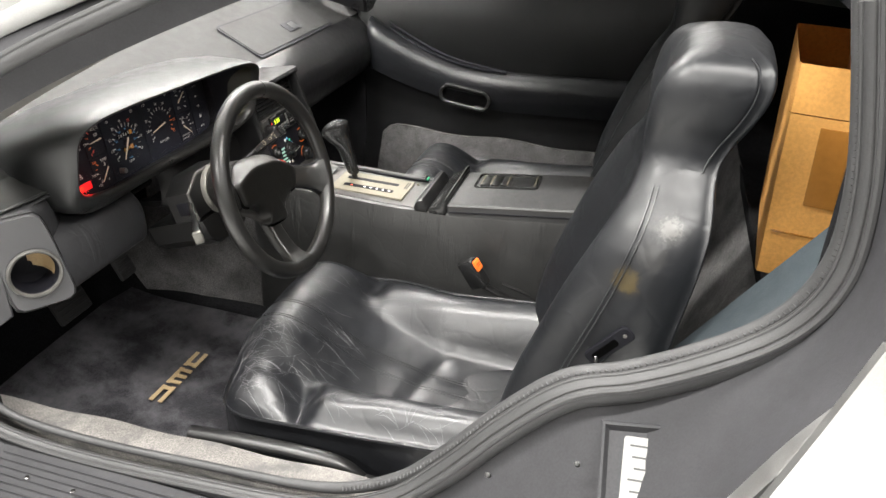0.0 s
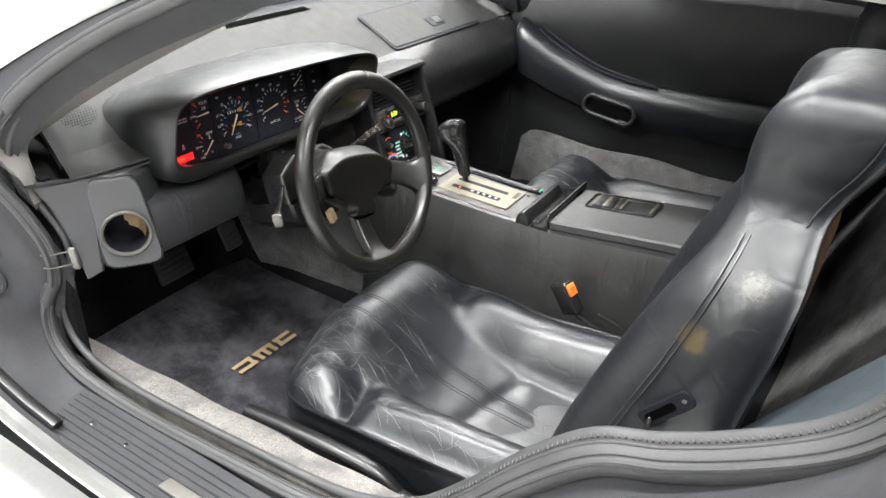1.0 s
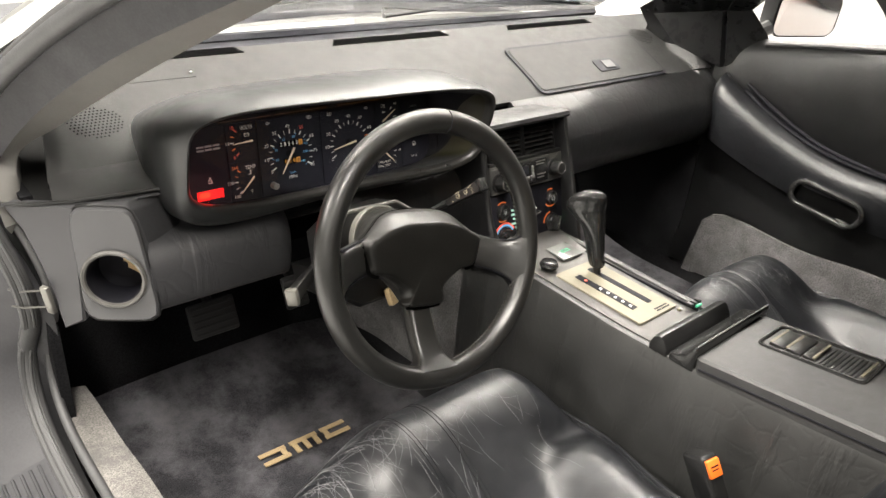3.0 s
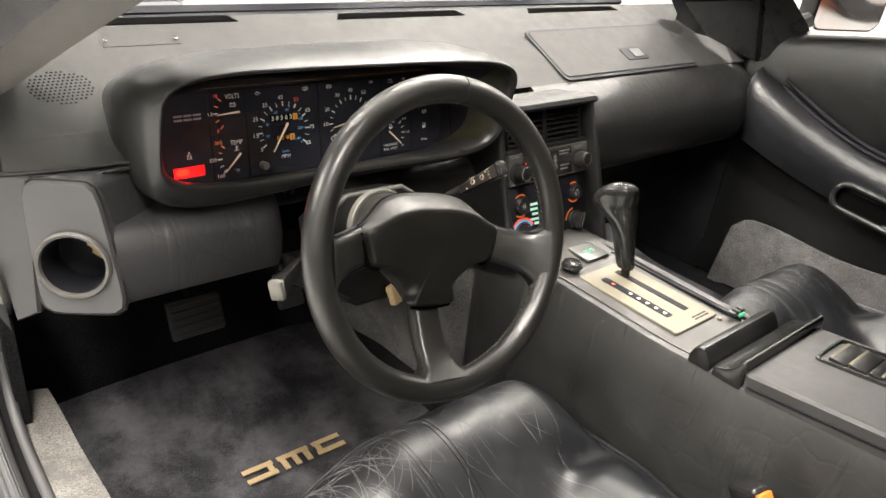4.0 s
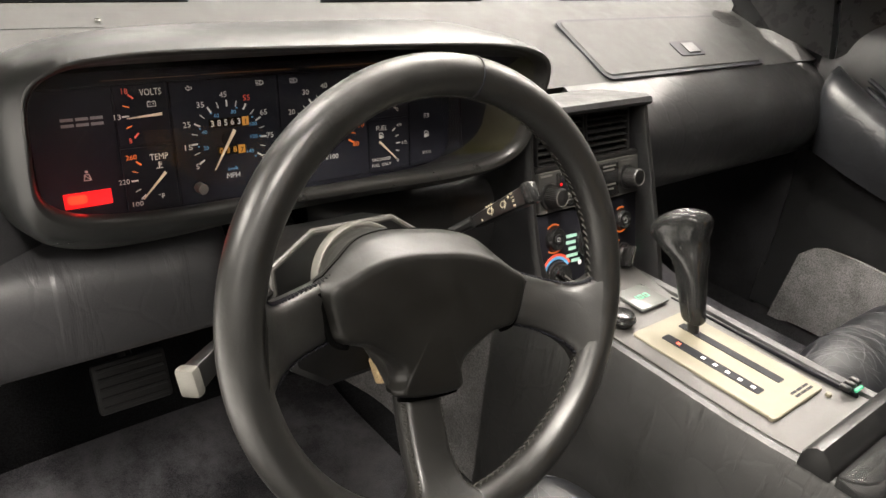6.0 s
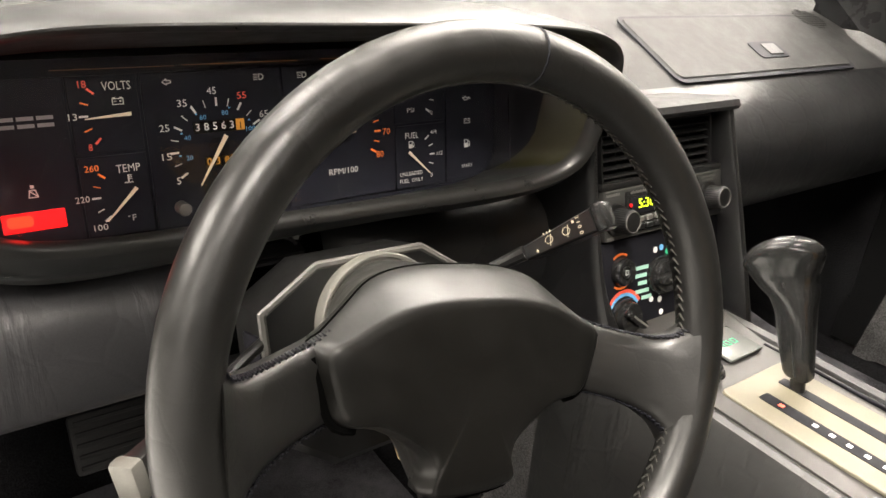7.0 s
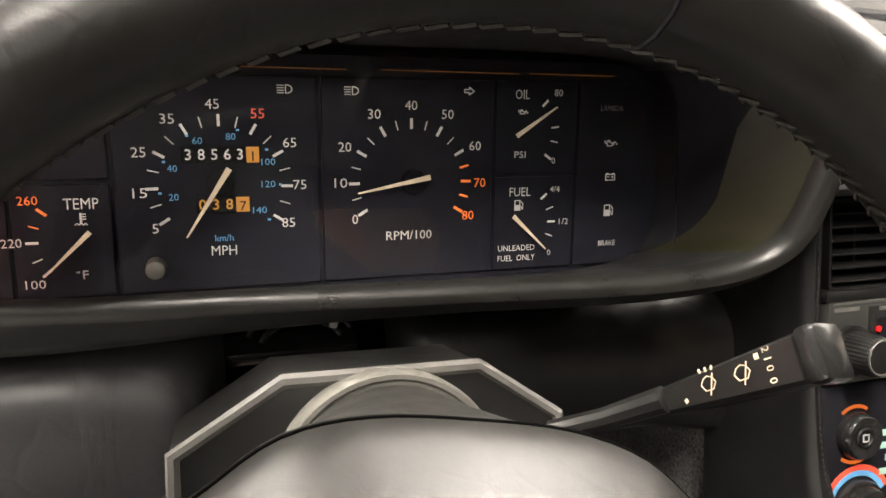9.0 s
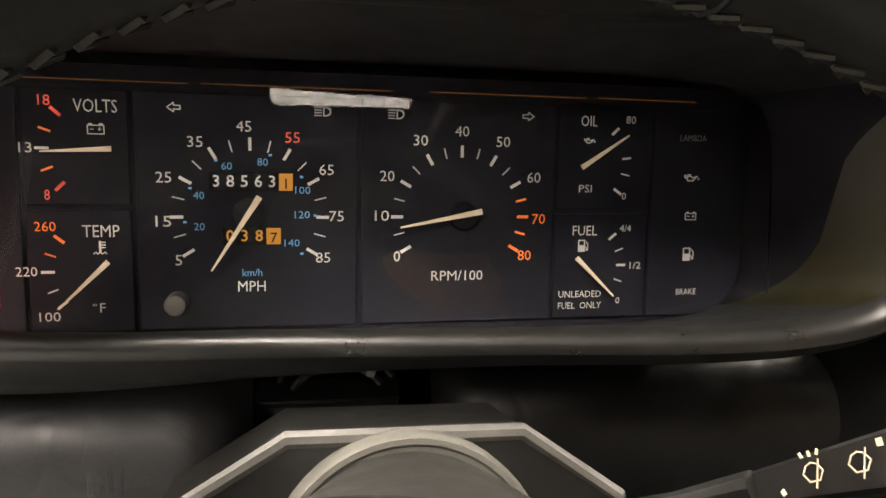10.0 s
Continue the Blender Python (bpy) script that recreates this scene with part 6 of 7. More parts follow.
for x0, x1, y in ((-48, -27, -60), (-46, -30, -68.5), (-42, -30, -77), (-47, -27, -86), (-37, -23, -94)):
    stroke(bm, [(x0 / 1000, y / 1000), (x1 / 1000, (y - 0.6) / 1000)], 0.0042, at(0, 0, HZ + 0.2))
tagged(part("heater_scale", bm, GREEN_INK, heater, "pale green heater markings"), kind="stuff")
for nm, mat_, dots in (("white_dot", WHITE_INK, ((-14, -45), (20, -70), (-22, -99), (-8, -102), (-6, -117))), ("blue_dot", BLUE_INK, ((-4, -44), (13, -60))), ("green_dot", GREEN_GLOW, ((6, -50), (90, -104))), ("red_dot", RED_INK, ((14, -65),))):
    for u, v in dots:
        bm = bmesh.new()
        disc(bm, 0.0034, 0.0004, at(u, v, HZ), 14)
        part(nm, bm, mat_, heater, "small printed heater mark")
bm = bmesh.new()
for cu, cv, r, a0, a1 in ((-69, -58, 18.5, 60, 125), (-69, -58, 18.5, 235, 305), (64, -57, 17, 70, 115), (64, -57, 17.5, 220, 300), (64, -108, 22.5, 100, 170)):
    n_ = 6
    stroke(bm, [((cu + r * math.cos(radians(a0 + (a1 - a0) * k / n_))) / 1000, (cv + r * math.sin(radians(a0 + (a1 - a0) * k / n_))) / 1000) for k in range(n_ + 1)], 0.0022, at(0, 0, HZ + 0.2))
for x0, x1, y in ((-8, 6, -137), (24, 62, -138)):
    stroke(bm, [(x0 / 1000, y / 1000), (x1 / 1000, y / 1000)], 0.003, at(0, 0, HZ + 0.2))
tagged(part("orange_marks", bm, ORANGE_GLOW, heater, "orange lit heater markings"), kind="stuff")

# ---- tunnel console ----
console = thing("tunnel_console", (0.362, -0.5, 0.23), "tall leather-sided tunnel console between the seats", "centre console")
ZT = [(-0.10, 0.602), (-0.23, 0.602), (-0.42, 0.597), (-0.56, 0.604), (-0.70, 0.618), (-0.83, 0.632), (-0.95, 0.636)]


def ztop(y):
    for (y1, a), (y0, b) in zip(ZT, ZT[1:]):
        if y >= y0:
            return b + (a - b) * (y - y0) / (y1 - y0)
    return ZT[-1][1]


for s, nm in ((-1, "near"), (1, "far")):
    bm = bmesh.new()
    rings = []
    for k in range(24):
        y = -0.05 - 0.9 * k / 23
        z = ztop(y)
        rings.append([(0.362 + s * x, y, zz) for x, zz in ((0.1005, 0.23), (0.1015, z - 0.12), (0.1005, z - 0.010), (0.097, z - 0.002), (0.091, z + 0.001), (0.084, z - 0.002), (0.081, z - 0.010), (0.080, z - 0.05), (0.078, 0.23))])
    loft(bm, rings)
    part("side_panel", bm, CONSOLE_SIDE if s < 0 else ARM_LID, console, "charcoal leather console side with fine scuffs")
bm = bmesh.new()
sheet(bm, lambda u, v: (0.284 + 0.156 * u, -0.10 - 0.40 * v, ztop(-0.1 - 0.4 * v) - 0.004 + 0.02 * max(0, 1 - v * 4)), 4, 12, 0.01)
part("deck", bm, DECK, console, "grey painted shifter deck")
M_DK = frame_of((0.3615, -0.331, 0.5955), (1, 0, 0), (0, 1, 0.012))
bm = bmesh.new()
plate(bm, rrect(0.107, 0.188, 0.007), 0.0035, M_DK, 0.001)
gate = part("shift_gate", bm, BRUSHED, console, "brushed silver gear gate plate")
bm = bmesh.new()
plate(bm, rrect(0.013, 0.135, 0.002, 2, 0.019, 0.006), 0.0006, M_DK @ Matrix.Translation((0, 0, 0.0035)))
part("gate_slot", bm, MATTE, gate, "black gear gate slot")
bm = bmesh.new()
plate(bm, rrect(0.015, 0.128, 0.002, 2, -0.022, 0.004), 0.0006, M_DK @ Matrix.Translation((0, 0, 0.0035)))
ind = part("gear_indicator", bm, MATTE, gate, "black gear position window")
bm = bmesh.new()
for k in range(5):
    rbox(bm, (0.0045, 0.0045, 0.0005), M_DK @ Matrix.Translation((-0.022, 0.014 - 0.016 * k, 0.0043)), 0)
tagged(part("gear_marks", bm, WHITE_INK, ind), kind="stuff")
bm = bmesh.new()
rbox(bm, (0.005, 0.005, 0.0005), M_DK @ Matrix.Translation((-0.022, 0.048, 0.0043)), 0)
part("gear_mark", bm, RED_INK, ind)
bm = bmesh.new()
for k in range(3):
    x = 0.006 + 0.0125 * k
    for y in (-0.080, -0.0855):
        stroke(bm, [(x, y), (x + 0.0095, y)], 0.003, M_DK @ Matrix.Translation((0, 0, 0.0036)))
tagged(part("badge", bm, MATTE, gate, "plain black badge bars"), kind="stuff")
for x, y in ((-0.052, -0.09), (0.046, -0.103), (0.052, 0.09)):
    bm = bmesh.new()
    disc(bm, 0.0035, 0.004, M_DK @ Matrix.Translation((x, y, 0)), 12, 0.001)
    part("screw", bm, BRUSHED, gate)
bm = bmesh.new()
rbox(bm, (0.056, 0.047, 0.004), pose(0.388, -0.190, 0.6035, 3, 0, 0), 0.0015)
info = part("small_screen", bm, SCREEN, console, "small square glass display")
bm = bmesh.new()
stroke(bm, [(-0.012, 0.003), (-0.012, -0.005)], 0.002, pose(0.388, -0.190, 0.6058, 3, 0, 0))
stroke(bm, [(-0.007, 0.003), (-0.001, 0.003), (-0.001, -0.004), (-0.007, -0.004)], 0.0014, pose(0.388, -0.190, 0.6058, 3, 0, 0), True)
stroke(bm, [(0.004, 0.003), (0.010, 0.003), (0.010, -0.004), (0.004, -0.004)], 0.0014, pose(0.388, -0.190, 0.6058, 3, 0, 0), True)
tagged(part("screen_digits", bm, GREEN_GLOW, info, "dim green unreadable figures"), kind="stuff")
bm = bmesh.new()
disc(bm, 0.015, 0.014, pose(0.315, -0.215, 0.602), 28, 0.003)
ring(bm, 0.0155, 0.0025, pose(0.315, -0.215, 0.608), 28, 6)
part("lighter", bm, GLOSSY, console, "round black lighter socket")
for x in (0.433,):
    bm = bmesh.new()
    rbox(bm, (0.004, 0.25, 0.006), pose(x, -0.33, 0.5965), 0.001, 1)
    part("deck_groove", bm, MATTE, console)
# ashtray lid and hinge ridge
ASH = {
    "ashtray_lid": (0.452, 0.599, "black moulded ashtray lid", [(-0.470, 0.598), (-0.471, 0.611), (-0.475, 0.620), (-0.483, 0.626), (-0.489, 0.6265), (-0.495, 0.622), (-0.503, 0.609), (-0.5045, 0.598)]),
    "ridge": (0.484, 0.599, "black hinge ridge with a worn edge", [(-0.506, 0.598), (-0.5065, 0.609), (-0.509, 0.612), (-0.520, 0.615), (-0.532, 0.622), (-0.540, 0.632), (-0.543, 0.6375), (-0.5465, 0.6385), (-0.549, 0.634), (-0.550, 0.598)])}
for nm, (x1, low, words, prof) in ASH.items():
    bm = bmesh.new()
    ym = sum(y for y, z in prof) / len(prof)
    loft(bm, [[(x, ym + (y - ym) * k, low + (z - low) * k) for y, z in prof] for x, k in ((0.262, 0.80), (0.2635, 0.93), (0.268, 1.0), (0.36, 1.0), (x1 - 0.006, 1.0), (x1 - 0.002, 0.94), (x1, 0.82))])
    part(nm, bm, GLOSSY if nm == "ridge" else PLASTIC, console, words)
bm = bmesh.new()
tube(bm, [(0.270, -0.5452, 0.6386), (0.38, -0.5452, 0.6386), (0.478, -0.5452, 0.6386)], 0.0013, 6)
part("worn_edge", bm, EDGE_GREY, console)
for x in (0.425, 0.437, 0.449):
    bm = bmesh.new()
    rbox(bm, (0.008, 0.012, 0.006), pose(x, -0.442, 0.604), 0.002, 2)
    part("toggle", bm, PLASTIC, console)
bm = bmesh.new()
rbox(bm, (0.016, 0.004, 0.004), pose(0.437, -0.4515, 0.6035), 0.001, 1)
part("toggle_light", bm, GREEN_GLOW, console, "green lit switch marking")
# armrest with window switches
armrest = thing("armrest", (0.366, -0.71, 0.61), "grey grained armrest lid with recessed window switches", "armrest")
bm = bmesh.new()
M_AR = pose(0.366, -0.714, 0.599, -7, 0, 0)
plate(bm, rrect(0.205, 0.325, 0.008, 5), 0.046, M_AR, 0.004)
part("lid", bm, ARM_LID, armrest)
bm = bmesh.new()
tube(bm, [M_AR @ Vector((-0.1028, 0.155, 0.028)), M_AR @ Vector((-0.1028, -0.155, 0.028))], 0.0015, 6)
part("lid_seam", bm, MATTE, armrest)
M_SW = M_AR @ Matrix.Translation((0.045, 0.046, 0.0462))
bm = bmesh.new()
loft(bm, [[M_SW @ Vector((x, y, z)) for x, y in rrect(0.086 - i, 0.156 - i, 0.010)] for z, i in ((-0.001, 0.0), (0.003, 0.001), (0.003, 0.008), (-0.0005, 0.011))])
sw = part("switch_tray", bm, GLOSSY, armrest, "glossy black switch surround")
for y0, y1 in ((0.064, 0.040), (0.038, 0.016), (0.014, -0.002)):
    bm = bmesh.new()
    rbox(bm, (0.060, y0 - y1, 0.006), M_SW @ Matrix.Translation((0, (y0 + y1) / 2, 0.001)) @ pose(0, 0, 0, 6, 0, 0), 0.002)
    rk = part("rocker", bm, PLASTIC, sw)
for y0 in (0.061, 0.037, -0.002, -0.068):
    bm = bmesh.new()
    rbox(bm, (0.058, 0.0045, 0.0028), M_SW @ Matrix.Translation((0, y0, 0.0042)) @ pose(0, 0, 0, 10, 0, 0), 0.0008, 1)
    part("rocker_edge", bm, BRUSHED, sw, "bright rocker edge")
bm = bmesh.new()
for k in range(9):
    rbox(bm, (0.060, 0.003, 0.003), M_SW @ Matrix.Translation((0, -0.011 - 0.0062 * k, -0.0002)), 0)
tagged(part("ribbed_mat", bm, PLASTIC, sw), kind="stuff")

# gear lever
lever = thing("gear_lever", (0.352, -0.315, 0.60), "black T-handled automatic gear lever", "gear lever")
bm = bmesh.new()
tube(bm, [(0.3815, -0.276, 0.592), (0.3815, -0.273, 0.606), (0.382, -0.270, 0.625)], 0.0088, 12, flat=0.8)
part("shaft", bm, PLASTIC, lever)
bm = bmesh.new()
rings = []
for x, y, z, a, b in ((0.381, -0.271, 0.613, 0.0100, 0.0125), (0.381, -0.2705, 0.617, 0.0120, 0.0145), (0.381, -0.2625, 0.640, 0.0135, 0.0168), (0.382, -0.2555, 0.660, 0.0148, 0.0182), (0.382, -0.2515, 0.672, 0.0158, 0.0190), (0.382, -0.2455, 0.685, 0.0168, 0.0204), (0.3815, -0.239, 0.697, 0.0172, 0.0232), (0.381, -0.232, 0.706, 0.0165, 0.0262), (0.380, -0.226, 0.715, 0.0168, 0.0298), (0.380, -0.226, 0.725, 0.0168, 0.0304), (0.381, -0.228, 0.735, 0.0155, 0.0284), (0.3815, -0.230, 0.742, 0.0120, 0.0232), (0.382, -0.231, 0.7465, 0.0065, 0.0150)):
    ring_ = []
    for t in (2 * math.pi * k / 28 for k in range(28)):
        c, s_ = math.cos(t), math.sin(t)
        dx, dy = a * abs(c) ** 0.72 * (1 if c > 0 else -1), b * abs(s_) ** 0.72 * (1 if s_ > 0 else -1)
        ring_.append((x + dx - 0.42 * eased(0.67, 0.705, z) * dy, y + dy, z - 0.30 * max(0.0, dy) * eased(0.68, 0.70, z)))
    rings.append(ring_)
loft(bm, rings)
knob = part("handle", bm, GLOSSY, lever, "shiny black moulded handle", 60)
bm = bmesh.new()
tube(bm, [(0.3695, -0.274, 0.617), (0.3685, -0.2655, 0.640), (0.3685, -0.2585, 0.660), (0.368, -0.250, 0.685), (0.367, -0.238, 0.704)], 0.0011, 6)
part("mould_seam", bm, PLASTIC, knob)

# ---- seats ----
SX = -0.045
seat = thing("car_seat", (SX, -0.6, 0.23), "worn black leather bucket seat with cracked shoulder", "car seat", "front seats")
# cushion: depth from the front, half width, bottom, piping height
EDGE = [(0.262, 0.176, 0.30, 0.39), (0.268, 0.206, 0.275, 0.396), (0.28, 0.229, 0.265, 0.400), (0.30, 0.243, 0.262, 0.403), (0.33, 0.25, 0.26, 0.405), (0.38, 0.252, 0.26, 0.41), (0.45, 0.254, 0.26, 0.418), (0.54, 0.256, 0.26, 0.427), (0.66, 0.257, 0.26, 0.44), (0.78, 0.256, 0.26, 0.452), (0.86, 0.25, 0.27, 0.46)]
MIDDLE = [(0.262, 0.396), (0.268, 0.430), (0.28, 0.457), (0.30, 0.475), (0.325, 0.482), (0.35, 0.480), (0.38, 0.468), (0.42, 0.440), (0.46, 0.412), (0.50, 0.393), (0.56, 0.381), (0.64, 0.374), (0.86, 0.37)]
BOLSTER = [(0.40, 0.430), (0.46, 0.450), (0.55, 0.466), (0.65, 0.476), (0.75, 0.486), (0.86, 0.496)]
ROUND = [(0, 0.55), (0.03, 0.9), (0.055, 1), (0.09, 0.86), (0.12, 0.48), (0.142, 0.12), (0.16, 0), (0.3, 0)]
ROLL_EDGE = [(0, 0), (0.01, 0.34), (0.03, 0.68), (0.06, 0.93), (0.09, 1), (0.4, 1)]
BOLSTER_EDGE = [(0, 0), (0.008, 0.42), (0.02, 0.74), (0.04, 0.97), (0.055, 1), (0.4, 1)]


def far_side(y):
    """The tunnel side of the cushion is fuller in front than beside the buckle."""
    return 0.94 + 0.14 * eased(-0.62, -0.45, y)


def cushion_height(x, y):
    """A knee roll in front, a dished middle and two soft bolsters behind a pulled-in seam."""
    w, low, zp = between(EDGE, -y)
    dl, dr = x - (SX - w), SX + far_side(y) * w - x
    d, far = max(min(dl, dr), 0.0), dr < dl
    on = eased(0.415, 0.475, -y)
    full = between(ROUND, d)[0] * on
    z = (between(MIDDLE, -y)[0] - 0.020 * eased(-0.08, -0.22, x)) * (1 - full) + (between(BOLSTER, -y)[0] - (0.012 if far else 0.0)) * full
    z -= (0.020 if far else 0.011) * math.exp(-((y + 0.428 - 0.2 * (d - 0.05)) / (0.020 if far else 0.012)) ** 2) * eased(0.13, 0.06, d)
    z -= 0.004 * math.exp(-((y + 0.615 + 0.25 * x) / 0.016) ** 2) * eased(0.14, 0.19, d)
    e = between(ROLL_EDGE, d)[0] * (1 - on) + between(BOLSTER_EDGE, d)[0] * on
    lumps = 0.0030 * noise.noise((x * 14, y * 12, 1.0)) + 0.0007 * noise.noise((x * 48, y * 40, 4.0))
    for cx, cy, r, h in ((-0.232, -0.352, 0.030, 0.006), (-0.205, -0.405, 0.018, -0.006), (-0.245, -0.405, 0.012, -0.004), (0.10, -0.425, 0.03, -0.006), (-0.13, -0.37, 0.03, 0.004), (0.02, -0.40, 0.03, -0.004)):
        lumps += h * math.exp(-((x - cx) ** 2 + (y - cy) ** 2) / r ** 2)
    foot = zp - (0.008 if far else 0.0)
    return foot + (z + lumps * min(1.0, d / 0.03) * min(1.0, (-y - 0.262) / 0.03) - foot) * e


def swell(x, y):
    """The knee roll bulges forward beyond its near corner."""
    return 0.037 * eased(-0.32, -0.10, x) * eased(-0.62, -0.30, y)


def on_cushion(x, y, lift=0.0004):
    return Vector((x, y + swell(x, y), cushion_height(x, y) + lift))


bm = bmesh.new()
ring_rows = []
for k in range(93):
    y = -0.262 - 0.598 * (k / 92) ** 1.55
    w = between(EDGE, -y)[0]
    across = [0.5 - 0.5 * math.cos(math.pi * i / 84) for i in range(85)]
    across = [0.5 * a + 0.5 * i / 84 for i, a in enumerate(across)]
    ring_rows.append([on_cushion(SX - w + (1 + far_side(y)) * w * a, y, 0.0) for a in across])
loft(bm, ring_rows, closed=False, caps=False)
cushion = part("cushion", bm, LEATHER, seat, "creased shiny black leather cushion", 70)
# creases worn into the front roll: a few bold ones and many faint ones
rng = random.Random(4)
for nm, count, thick in (("bold_crease", 12, 0.0004), ("crease", 190, 0.00024)):
    bm = bmesh.new()
    for n_ in range(count):
        near = rng.random() < 0.62
        x = rng.uniform(-0.28, -0.09) if near else rng.uniform(-0.10, 0.15)
        y = rng.uniform(-0.275, -0.33) if rng.random() < 0.7 else rng.uniform(-0.33, -0.44)
        if nm == "crease" and rng.random() < 0.2:
            x, y = rng.uniform(-0.29, -0.24), rng.uniform(-0.45, -0.70)
        heading = rng.gauss(0.1, 0.55) + (0.5 if near else 0.0) * rng.random()
        bend = rng.uniform(-0.16, 0.16)
        steps = rng.randint(5, 11)
        pts = []
        for j in range(steps):
            pts.append(on_cushion(min(max(x, -0.295), 0.18), y))
            x += 0.0085 * math.sin(heading) + 0.0008 * math.sin(j * 1.7 + n_)
            y -= 0.0085 * math.cos(heading)
            heading += bend
        tube(bm, pts, [thick * math.sin(math.pi * (j + 0.6) / (steps + 0.2)) + 0.0001 for j in range(steps)], 4, flat=0.5)
    tagged(part(nm, bm, SCUFF, cushion, "pale worn crease lines"), kind="stuff")
bm = bmesh.new()
rows = []
for k in range(30):
    y = -0.258 - 0.60 * k / 29
    w, z0, zp = between(EDGE, -y)
    r = SX + w * far_side(y)
    rows.append([(x, y + swell(x, y), z) for x, z in ((SX - w + 0.03, zp - 0.08), (SX - w - 0.001, zp + 0.001), (SX - w - 0.003, (z0 + zp) / 2), (SX - w, z0), (SX - 0.5 * w, z0), (SX, z0), (SX + 0.5 * w, z0), (r, z0), (r + 0.003, (z0 + zp) / 2), (r + 0.001, zp - 0.005), (r - 0.03, zp - 0.08), (SX + 0.5 * w, zp - 0.08), (SX, zp - 0.08), (SX - 0.5 * w, zp - 0.08))])
loft(bm, rows)
part("cushion_base", bm, LEATHER_SIDE, seat, "smooth leather cushion side")
bm = bmesh.new()
left = [Vector((SX - between(EDGE, -y)[0] - 0.003, y, between(EDGE, -y)[2] + 0.001)) for y in [-0.27 - 0.57 * k / 20 for k in range(21)]]
right = [Vector((SX + (SX - p.x) * far_side(p.y), p.y, p.z - 0.004)) for p in left]
front = [Vector((SX + 0.176 * c, -0.260, 0.391)) for c in (-0.97, -0.7, -0.5, -0.25, 0, 0.25, 0.5, 0.97)]
left, front, right = ([p + Vector((0, swell(p.x, p.y), 0)) for p in line] for line in (left, front, right))
tube(bm, list(reversed(left)) + front + right, 0.0032, 6)
part("piping", bm, LEATHER_SIDE, seat)


for line in ([(-0.090, -0.272), (-0.080, -0.36), (-0.072, -0.44), (-0.070, -0.56), (-0.074, -0.80)], [(-0.032, -0.272), (-0.026, -0.36), (-0.020, -0.44), (-0.024, -0.56), (-0.036, -0.80)]):
    for dx in (0.0, 0.007):
        bm = bmesh.new()
        tube(bm, [on_cushion(p.x + dx, p.y) for p in curve([(x, y, 0) for x, y in line], 16)], 0.0009, 5)
        part("stitch_line", bm, LEATHER_SIDE, seat)
bm = bmesh.new()
tube(bm, [on_cushion(x, -0.428 + 0.2 * (min(x - SX + 0.253, 0.1) - 0.05)) for x in [-0.297 + 0.055 * k / 12 for k in range(13)]], 0.0012, 5)
part("bolster_seam", bm, LEATHER_SIDE, seat)

# backrest: height, front y, rear y, half width, bolster
BACK = [(0.44, -0.825, -0.93, 0.245, 0.03), (0.50, -0.838, -0.985, 0.252, 0.045), (0.58, -0.862, -1.02, 0.256, 0.055), (0.68, -0.897, -1.035, 0.257, 0.06), (0.78, -0.930, -1.045, 0.256, 0.058), (0.83, -0.943, -1.052, 0.252, 0.050), (0.87, -0.951, -1.057, 0.244, 0.040), (0.90, -0.956, -1.06, 0.228, 0.030), (0.925, -0.959, -1.060, 0.204, 0.020), (0.95, -0.961, -1.058, 0.174, 0.013), (0.975, -0.961, -1.060, 0.149, 0.010), (1.0, -0.960, -1.070, 0.141, 0.012), (1.04, -0.964, -1.090, 0.145, 0.015), (1.075, -0.971, -1.102, 0.146, 0.015), (1.100, -0.980, -1.103, 0.138, 0.011), (1.118, -0.995, -1.094, 0.118, 0.004), (1.129, -1.025, -1.07, 0.076, 0.0)]


def back_ring(z):
    yf, yr, w, b = between(BACK, z)
    d = (yf - yr)
    half = [(0.0, yf), (w * 0.38, yf + 0.001), (w * 0.52, yf + b * 0.3), (w * 0.68, yf + b * 0.9), (w * 0.84, yf + b), (w * 0.945, yf + b * 0.62 - 0.010), (w * 0.99, yf - d * 0.20), (w * 1.012, yf - d * 0.42), (w * 1.0, yf - d * 0.66), (w * 0.955, yf - d * 0.87), (w * 0.86, yr + 0.002), (0.0, yr - 0.004)]
    pts = [(SX - x, y, z) for x, y in half] + [(SX + x, y, z) for x, y in reversed(half[1:-1])]
    return curve(pts, 4, True)


bm = bmesh.new()
rows = []
for k in range(100):
    row = []
    for p in back_ring(0.44 + 0.689 * k / 99):
        out = Vector((p.x - SX, p.y + 1.0, 0)).normalized()
        lump = 0.0022 * noise.noise(p * 13) + 0.0009 * noise.noise(p * 40)
        lump += 0.0026 * noise.noise(p * 110) * math.exp(-((p.z - 0.90) ** 2 + (p.y + 1.0) ** 2) / 0.05 ** 2)
        row.append(p + out * lump)
    rows.append(row)
loft(bm, rows)
back = part("backrest", bm, BACK_LEATHER, seat, "reclined leather backrest with integral head restraint", 60)
bm = bmesh.new()
seam = []
for k in range(24):
    z = 0.52 + 0.43 * k / 23
    yf, yr, w, b = between(BACK, z)
    seam.append((SX - w * 0.983 - 0.0022, yf + b * 0.35 - 0.016, z))
for shift in (0.0, 0.007):
    tube(bm, [(x, y - shift, z) for x, y, z in seam], 0.0011, 5)
seam2 = []
for k in range(20):
    z = 0.97 + 0.15 * k / 19
    yf, yr, w, b = between(BACK, z)
    seam2.append((SX - w * 0.995 - 0.001, yr + 0.025, z))
tube(bm, seam2, 0.0018, 5)
part("back_seam", bm, LEATHER, back)
bm = bmesh.new()
M_RC = frame_of((SX - 0.2585, -0.952, 0.732), (0, -0.62, 0.78), (0.0, 0.78, 0.62))
